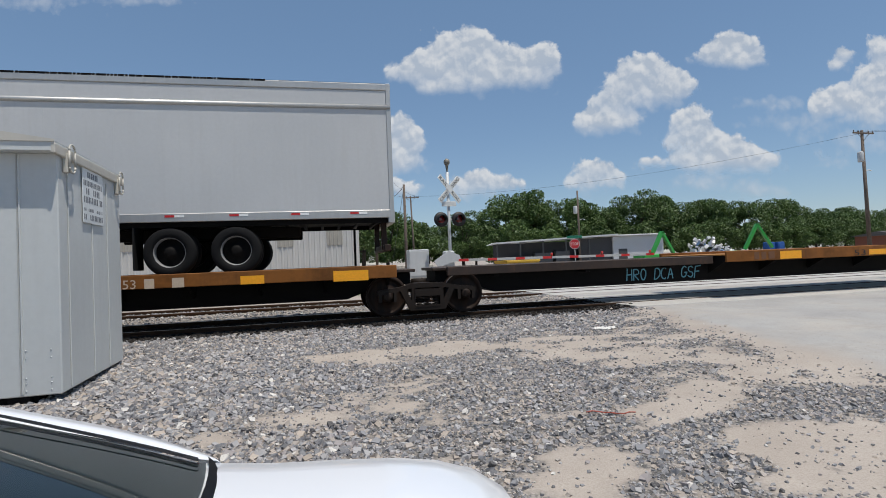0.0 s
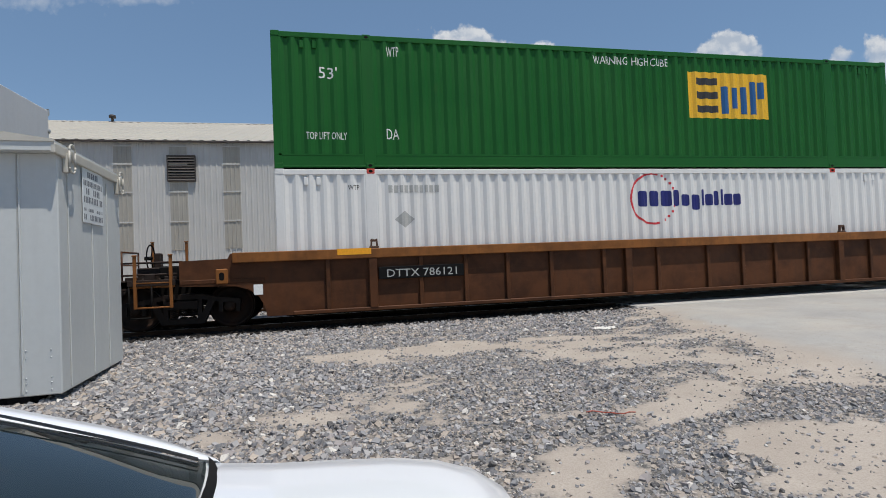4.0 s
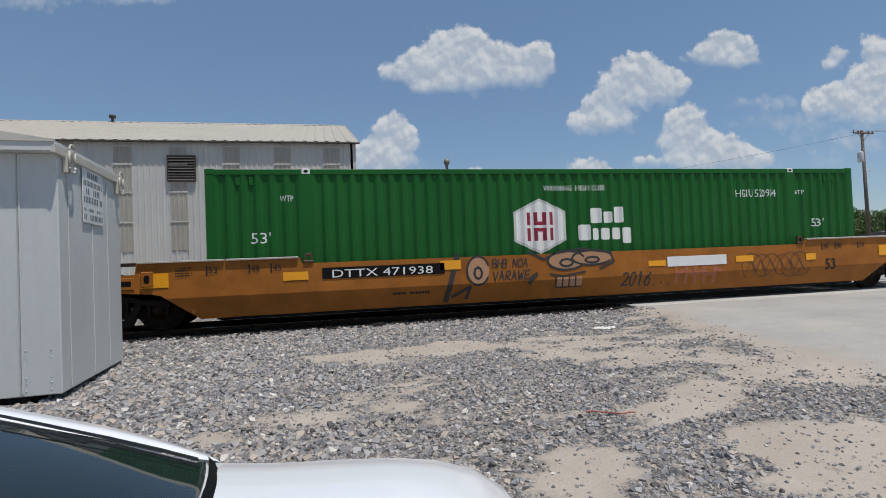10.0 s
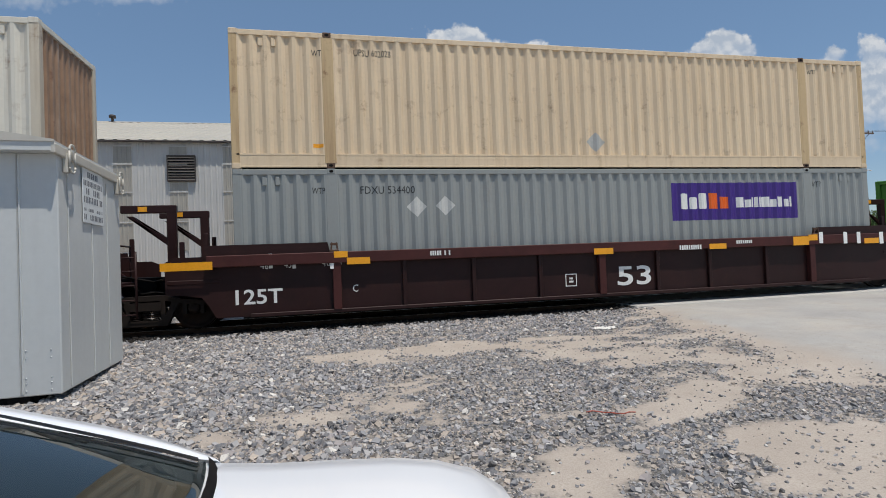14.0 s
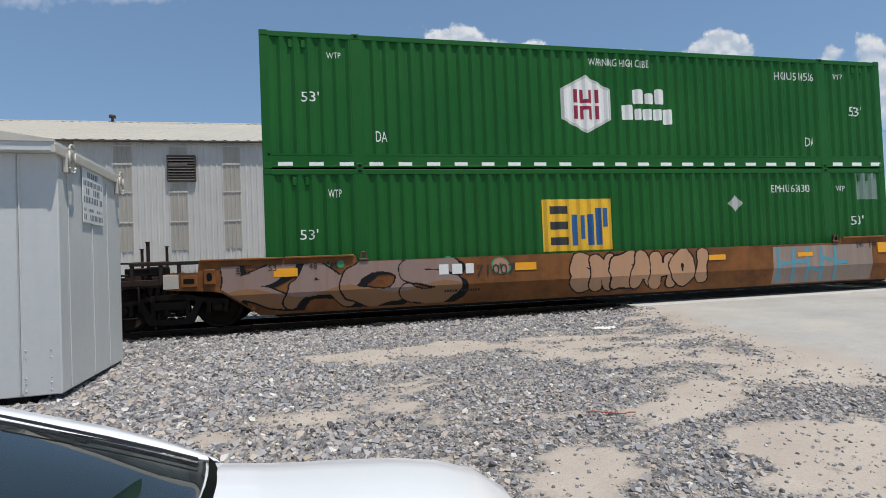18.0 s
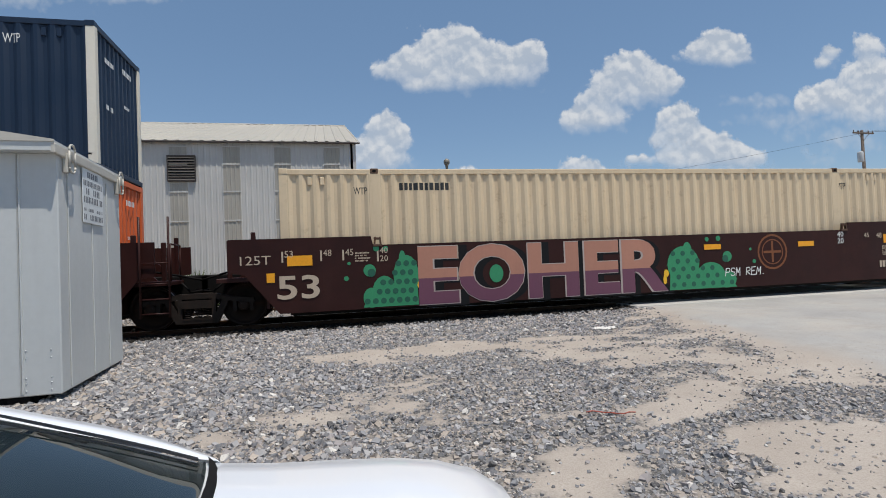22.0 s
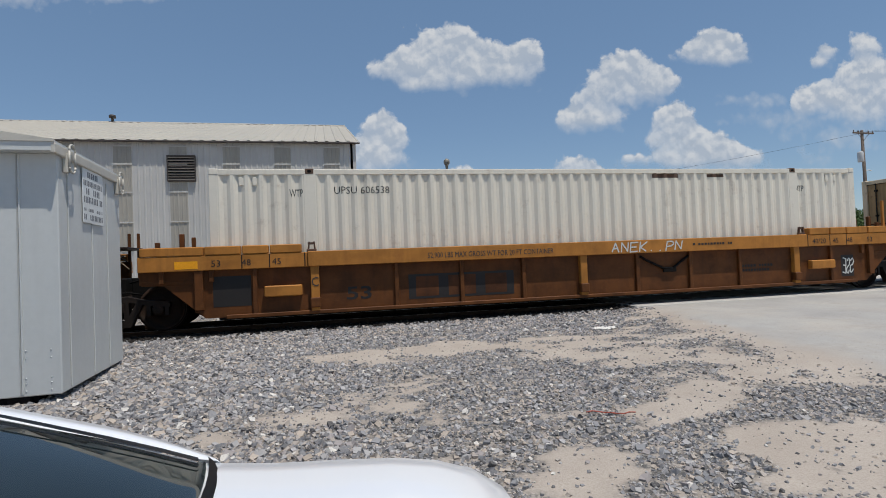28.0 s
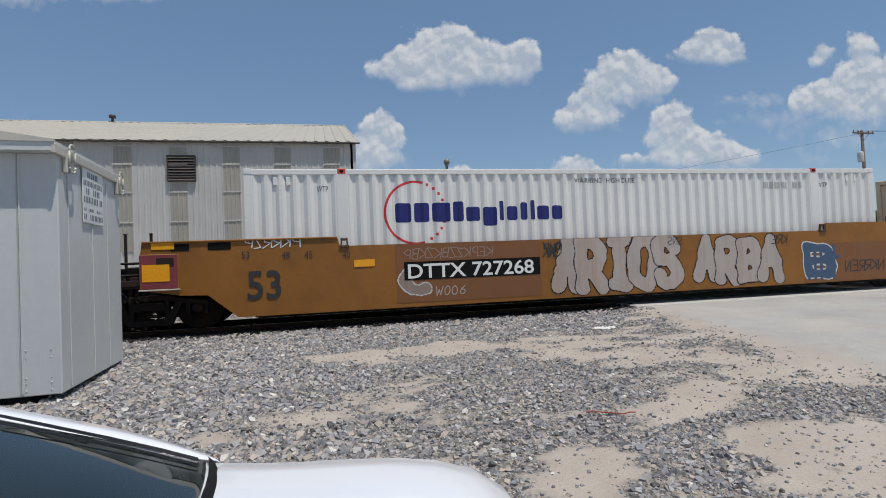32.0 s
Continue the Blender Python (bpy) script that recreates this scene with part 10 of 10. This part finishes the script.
material_handler(32.2, 47.5, 0, 0.88)
material_handler(42.2, 46.5, -20, 0.98)
for i in range(2):
    bx = thing("portable_toilet", "bright blue plastic portable toilet", "portable toilet", pose(47.2 + 0.95 * i, 48.6 - 0.3 * i, -0.45), "blue cabins")
    part("cabin", Mesh().chamfer(-0.42, 0.42, -0.42, 0.42, 0, 2.25, 0.06), paint("blue_plastic", (0.015, 0.09, 0.32), 0.45, amount=0.2), bx)
    part("door", Mesh().chamfer(-0.33, 0.33, -0.45, -0.42, 0.12, 2.0, 0.02), paint("blue_plastic", (0.015, 0.09, 0.32), 0.45, amount=0.2), bx)
brick_house = thing("brick_house", "small reddish building at the street's end", "building", pose(60.5, 44.0, -0.45))
part("wall", Mesh().chamfer(0, 8, 0, 6, 0, 2.5, 0.02), paint("red_brick_wall", (0.22, 0.08, 0.05), 0.8, amount=0.3), brick_house)
part("roof", Mesh().prism([(-0.4, 2.5), (3.0, 3.0), (6.4, 2.5)], -0.4, 8.4, "x"), plain("grey_shingle", (0.12, 0.11, 0.1), 0.9), brick_house)
low_wall = part("stone_wall", Mesh().chamfer(-4.0, 9.0, 44.0, 44.4, -0.5, 0.95, 0.05), plain("pale_block_wall", (0.42, 0.39, 0.34), 0.9, scale=6, vary=0.35))
tagged(low_wall, "low pale stone block wall by the yard", "wall", kind="structure")
for x, y, s, c in ((9.2, 30.0, 1.0, (0.55, 0.33, 0.03)), (11.8, 31.5, 1.3, (0.5, 0.3, 0.03)), (7.6, 28.5, 0.8, (0.55, 0.35, 0.03))):
    sk = thing("yellow_skip", "dusty yellow steel skip beside the street", "skip", pose(x, y, -0.5, 0, 0, 20), "yellow skips")
    part("tub", Mesh().prism([(-0.8 * s, 0), (0.8 * s, 0), (1.0 * s, 1.1 * s), (-1.0 * s, 1.1 * s)], -0.6, 0.6), paint("skip_yellow", c, 0.6, amount=0.5, rust=0.3), sk)
    part("rim", Mesh().chamfer(-1.04 * s, 1.04 * s, -0.64, 0.64, 1.1 * s, 1.2 * s, 0.02), paint("skip_yellow", c, 0.6, amount=0.5, rust=0.3), sk)

# --- trees ---
bark = plain("grey_brown_bark", (0.09, 0.07, 0.055), 0.9, scale=8, vary=0.4)


def leaf_material():
    n = Net("summer_leaves")
    g, o = n.add("ShaderNodeNewGeometry"), n.add("ShaderNodeObjectInfo")
    c = n.mix(g.outputs["Random Per Island"], (0.048, 0.098, 0.021), (0.118, 0.188, 0.040))
    c = n.mix(n.math("MULTIPLY", o.outputs["Random"], 0.45), c, (0.055, 0.085, 0.02))
    n.p.inputs["Subsurface Weight"].default_value = 0.0
    return n.done(c, 0.55)


leaves = leaf_material()


def crown_mesh(seed, height, spread_r, count, size):
    """Leaf sprays round many clumps, with gaps between them."""
    rnd = np.random.default_rng(seed)
    clumps = []
    for i in range(26):
        a, t = rnd.random() * 6.283, rnd.random()
        z = height * (0.28 + 0.68 * t)
        r = spread_r * (0.95 - 0.75 * abs(t - 0.35) ** 1.2) * rnd.random() ** 0.5
        clumps.append((r * math.cos(a), r * math.sin(a), z, (0.16 + 0.14 * rnd.random()) * spread_r * 1.25))
    v, f = [], []
    for i in range(count):
        cx, cy, cz, cr = clumps[int(rnd.random() * len(clumps))]
        d = rnd.normal(size=3)
        d /= np.linalg.norm(d)
        p = np.array((cx, cy, cz)) + d * cr * (0.55 + 0.5 * rnd.random() ** 0.6) * (1, 1, 0.8)
        a = rnd.normal(size=3) + d * 0.4
        a /= np.linalg.norm(a)
        b = np.cross(a, rnd.normal(size=3))
        b /= np.linalg.norm(b)
        s = size * (0.6 + 0.8 * rnd.random())
        k = len(v)
        v += [tuple(p - a * s), tuple(p + b * s * 0.5 + d * s * 0.2), tuple(p + a * s), tuple(p - b * s * 0.5 - d * s * 0.2)]
        f.append((k, k + 1, k + 2, k + 3))
    me = bpy.data.meshes.new("crown")
    me.from_pydata(v, [], f)
    return me, clumps


def make_tree(seed, height, r, count, size):
    t = thing("tree", "leafy green broadleaf tree beyond the street", "tree", group="trees")
    me, clumps = crown_mesh(seed, height, r, count, size)
    tr = Mesh().tube((0, 0, -0.2), (0.05 * r, 0, height * 0.45), 0.035 * height, 0.02 * height, 10)
    for c in clumps[:12]:
        tr.tube((0.05 * r, 0, height * 0.33), (c[0], c[1], c[2]), 0.012 * height, 0.004 * height, 6)
    part("trunk", tr, bark, t)
    part("crown", me, leaves, t)
    return t


KINDS = [make_tree(s, h, r, n, z) for s, h, r, n, z in ((1, 10, 4.6, 19000, 0.15), (2, 9, 5.2, 20000, 0.15), (3, 11, 5.0, 20000, 0.15), (4, 6, 4.0, 13000, 0.15))]
PLANTED = ((5.5, 78, 10.6, 0), (9.5, 82, 9.2, 1), (13.5, 86, 7.6, 3), (2.5, 84, 9.4, 2),
           (21.7, 82, 8.7, 1), (30.6, 82, 11.7, 1), (34.2, 84, 12.4, 2), (37.5, 86, 7.2, 3), (41.0, 82, 10.5, 0), (45.2, 83, 9.6, 1), (48.6, 85, 7.6, 3), (53.0, 82, 11.6, 1), (58.0, 83, 11.0, 0),
           (62.7, 82, 9.9, 1), (68.0, 82, 10.2, 0), (75.4, 82, 10.0, 1), (81.7, 82, 9.9, 0), (88.2, 82, 8.6, 1), (94.7, 80, 7.2, 3), (99.7, 84, 8.5, 0), (105.3, 82, 7.8, 1), (112, 80, 8, 1),
           (26.0, 90, 7.0, 3), (17.5, 90, 7.4, 1), (71.5, 86, 8.0, 3), (65, 78, 6.2, 3), (86, 78, 6.0, 3), (78.5, 77, 5.6, 3), (50, 76, 5.6, 3), (43, 76, 5.0, 3), (33, 76, 5.2, 3), (27, 78, 5.0, 3), (58, 75, 5.4, 3), (71, 76, 5.4, 3), (92, 75, 5.0, 3), (99, 76, 5.0, 3), (38, 90, 7.5, 0), (63, 92, 8.5, 2))
for i, (x, y, top, k) in enumerate(PLANTED):
    s = (top + 0.4) / (10, 9, 11, 6)[k] * 0.97
    m = pose(x, y, -0.45, 0, 0, 47 * i)
    if i < 4 and k == i:
        t = KINDS[k]
        t.matrix_basis = m
    else:
        t = copy_thing(KINDS[k], m)
    t.scale = (s, s, s)
placed = {k for i, (x, y, top, k) in enumerate(PLANTED) if i < 4 and k == i}
for k, t in enumerate(KINDS):
    if k not in placed:
        t.matrix_basis = pose(110 + 9 * k, 66 - 2 * k, -0.45)
weeds = np.random.default_rng(5)
wv, wf = [], []
for cx, cy, r, h, n in ((-6.9, 30.6, 0.7, 1.5, 160), (9.0, 23.0, 0.8, 0.7, 160), (12.0, 25.0, 1.6, 0.5, 200), (-3.0, 24.5, 2.5, 0.3, 300), (2.0, 26.0, 2.5, 0.35, 300)):
    for i in range(n):
        a, q = weeds.random() * 6.283, r * weeds.random() ** 0.5
        x, y = cx + q * math.cos(a), cy + q * math.sin(a)
        hh, w = h * (0.4 + 0.7 * weeds.random()), 0.03 + 0.03 * weeds.random()
        z, lx, ly = ground_z(x, y), (weeds.random() - 0.5) * hh * 0.6, (weeds.random() - 0.5) * hh * 0.6
        k = len(wv)
        wv += [(x - w, y, z), (x + w, y, z), (x + lx + w * 0.6, y + ly, z + hh * 0.6), (x + lx * 1.7, y + ly * 1.7, z + hh)]
        wf.append((k, k + 1, k + 2, k + 3))
wm = bpy.data.meshes.new("weeds")
wm.from_pydata(wv, [], wf)
tagged(part("weeds", wm, leaves), "straggling green weeds beyond the rails", "weeds", kind="stuff")

# --- drifting fair-weather clouds, far behind everything ---
FAR = 2600.0


def cloud_material():
    n = Net("sunlit_cloud")
    d = n.add("ShaderNodeAttribute", attr="body")
    u = n.add("ShaderNodeAttribute", attr="underside")
    v = n.coords()

    def heads(vec):
        """Rounded heads on heads, stirred by a slow swirl."""
        warp = n.add("ShaderNodeTexNoise")
        n.link(vec, warp.inputs["Vector"])
        warp.inputs["Scale"].default_value, warp.inputs["Detail"].default_value = 0.013, 3
        bend = n.add("ShaderNodeVectorMath", op="MULTIPLY_ADD")
        n.link(warp.outputs["Color"], bend.inputs[0])
        bend.inputs[1].default_value = (60, 60, 60)
        n.link(vec, bend.inputs[2])
        total = None
        for scale, share in ((0.0095, 0.55), (0.021, 0.30), (0.048, 0.10), (0.11, 0.05)):
            cell = n.add("ShaderNodeTexVoronoi", feature="SMOOTH_F1")
            n.link(bend.outputs[0], cell.inputs["Vector"])
            cell.inputs["Scale"].default_value, cell.inputs["Smoothness"].default_value = scale, 0.35
            bit = n.math("MULTIPLY", n.math("SUBTRACT", 0.62, cell.outputs["Distance"]), share)
            total = bit if total is None else n.math("ADD", total, bit)
        return total

    shift = n.add("ShaderNodeVectorMath", op="ADD")
    n.link(v, shift.inputs[0])
    shift.inputs[1].default_value = (8, 26, 0)
    here, above = heads(v), heads(shift.outputs[0])
    wisp = n.noise(v, 0.022, 5, 0.6)
    f = n.math("ADD", n.math("MULTIPLY", d.outputs["Fac"], 1.25), n.math("ADD", n.math("MULTIPLY", here, 1.15), n.math("MULTIPLY", n.math("SUBTRACT", wisp, 0.5), 0.6)))
    crisp = n.ramp(f, 0.62, 0.88)
    hazy = n.ramp(f, 0.46, 1.85)
    alpha = n.math("MULTIPLY", n.mix(u.outputs["Fac"], crisp, hazy), 0.94)
    glow = n.math("ADD", n.math("MULTIPLY", n.math("SUBTRACT", here, above), 2.0), n.math("MULTIPLY", n.math("SUBTRACT", d.outputs["Fac"], 0.7), -0.25))
    lit = n.mix(n.ramp(glow, -0.32, 0.26), (0.43, 0.49, 0.575), (0.67, 0.69, 0.715))
    lit = n.mix(n.math("MULTIPLY", u.outputs["Fac"], 0.55), lit, (0.42, 0.49, 0.59))
    em, tr, mx = n.add("ShaderNodeEmission"), n.add("ShaderNodeBsdfTransparent"), n.add("ShaderNodeMixShader")
    n.link(lit, em.inputs[0])
    n.link(alpha, mx.inputs[0])
    n.link(tr.outputs[0], mx.inputs[1])
    n.link(em.outputs[0], mx.inputs[2])
    n.link(mx.outputs[0], n.out.inputs[0])
    return n.mat


cloud_mat = cloud_material()
# each cloud: blobs of (right, up, half width, half height), in hundredths of the distance
CLOUDS = (
    ((-4.2, 33.6, 6.2, 2.8), (1.7, 36.3, 6.4, 4.8), (6.0, 37.9, 4.8, 3.7), (10.2, 34.7, 6.4, 3.7), (15.5, 34.4, 4.3, 2.7), (19.3, 35.8, 3.2, 3.7), (7.0, 32.6, 11.7, 2.7), (-1.5, 30.5, 3.2, 1.3)),
    ((-8.6, 22.8, 2.8, 3.0), (-8.2, 18.9, 4.3, 3.9), (-13.0, 17.6, 3.7, 3.2), (-6.2, 20.9, 2.4, 2.4), (-10.0, 16.1, 5.3, 2.1)),
    ((39.0, 33.7, 4.8, 3.2), (35.2, 31.0, 4.8, 4.3), (41.1, 29.9, 5.3, 3.2), (44.3, 31.0, 3.2, 2.7), (32.6, 27.8, 3.7, 2.7), (27.8, 24.1, 3.7, 2.7), (31.5, 24.1, 5.3, 2.3)),
    ((46.4, 24.1, 3.7, 3.7), (48.6, 20.3, 5.9, 3.7), (53.9, 18.2, 6.4, 3.0), (59.2, 16.6, 4.8, 2.1), (49.6, 16.6, 8.5, 2.1)),
    ((53.9, 37.9, 4.3, 2.7), (56.0, 38.4, 3.7, 2.3), (51.8, 36.3, 4.3, 2.1), (57.1, 35.8, 4.3, 1.6)),
    ((75.7, 36.8, 2.3, 1.6), (73.6, 34.7, 1.9, 1.3)),
    ((82.6, 37.9, 3.2, 2.7), (81.6, 32.1, 4.8, 3.7), (76.2, 27.8, 5.3, 3.2), (70.9, 26.7, 2.7, 3.2), (82.6, 26.7, 6.4, 4.3), (90.0, 31.0, 8.0, 5.0)),
    ((7.0, 12.9, 4.8, 2.7), (3.8, 11.8, 4.3, 2.7), (12.4, 11.8, 4.3, 2.1), (-8.0, 11.5, 5.0, 2.4)),
    ((28.3, 15.5, 4.3, 2.1), (31.5, 13.9, 5.3, 2.1), (27.3, 12.4, 5.3, 2.1), (39.5, 16.6, 3.2, 1.4)),
    ((50.0, 12.8, 9.0, 1.8), (60.0, 11.0, 8.0, 1.6), (74.0, 16.5, 4.0, 1.8)),
    ((-78.0, 46.5, 9.0, 1.8), (-57.0, 46.8, 12.0, 1.2)),
    ((66.0, 24.0, 10.0, 1.8), (80.0, 20.5, 12.0, 3.0), (62.0, 27.5, 8.0, 1.4)),
)
sky_axes = VIEW.to_3x3()
for k, blobs in enumerate(CLOUDS):
    reach = FAR + 25.0 * k
    x0, x1 = min(b[0] - 2.0 * b[2] for b in blobs), max(b[0] + 2.0 * b[2] for b in blobs)
    y0, y1 = min(b[1] - 2.2 * b[3] for b in blobs), max(b[1] + 2.2 * b[3] for b in blobs)
    cx, cy, nx, ny = 0.5 * (x0 + x1), 0.5 * (y0 + y1), 90, 60
    g, dens, low_side = [], [], []
    for j in range(ny):
        row = []
        for i in range(nx):
            a, b = x0 + (x1 - x0) * i / (nx - 1), y0 + (y1 - y0) * j / (ny - 1)
            row.append(((a - cx) * reach / 100, (b - cy) * reach / 100, 0.0))
            best, under, whole = 0.0, 0.0, 1e-6
            for px, py, rx, ry in blobs:
                e = math.exp(-(((a - px) / rx) ** 2 + ((b - py) / ry) ** 2) * 1.1)
                best = best + e * (1 - 0.55 * best)
                whole += e
                under += e * soft(py + 0.35 * ry, py - 0.85 * ry, b)
            edge = soft(0, 0.12, i / nx) * soft(0, 0.12, 1 - i / nx) * soft(0, 0.12, j / ny) * soft(0, 0.12, 1 - j / ny)
            dens.append(best * edge * (0.62 if k >= 9 else 0.72 if k in (7, 8) else 1.0) - 0.45 * (1 - edge))
            low_side.append(1.0 if k >= 9 else min(1.0, under / whole))
        g.append(row)
    me = Mesh().sheet(g, smooth=True).data("cloud", fix=False)
    me.attributes.new("body", "FLOAT", "POINT").data.foreach_set("value", dens)
    me.attributes.new("underside", "FLOAT", "POINT").data.foreach_set("value", low_side)
    ob = tagged(part("cloud", me, cloud_mat), "white fair-weather cumulus cloud drifting in haze", "cloud", "clouds", "structure")
    start = Matrix.Translation(EYE + sky_axes @ Vector((cx, cy, -100)) * reach / 100) @ sky_axes.to_4x4()
    end = Matrix.Translation(sky_axes @ Vector((-0.037 * reach, 0.006 * reach, 0))) @ start
    ob.matrix_basis = start
    DRIFTERS.append((ob, start, end))


# --- what moves ---
def motions():
    times = [2.0 * i for i in range(17)]
    for ob, u, z in MOVERS:
        walk(ob, [(t, pose(u - rolled(t), TRACK_Y, z)) for t in times])
    for ob, x, u in SPINNERS:
        rows, turn = [], 0.0
        seen = [k / 15 for k in range(481) if -13 < u - rolled(k / 15) < 30]
        marks = sorted({0.0, 32.0, *seen})
        for a in marks:
            if a in seen:
                turn = -rolled(a) / WR
            elif seen and a > seen[-1]:
                turn = -rolled(seen[-1]) / WR
            else:
                turn = -rolled(seen[0]) / WR if seen else 0.0
            rows.append((a, pose(x, 0, WR) @ Matrix.Rotation(turn, 4, "Y")))
        walk(ob, rows)
    for ob, start, end in DRIFTERS:
        walk(ob, [(0.0, start), (32.0, end)])


motions()
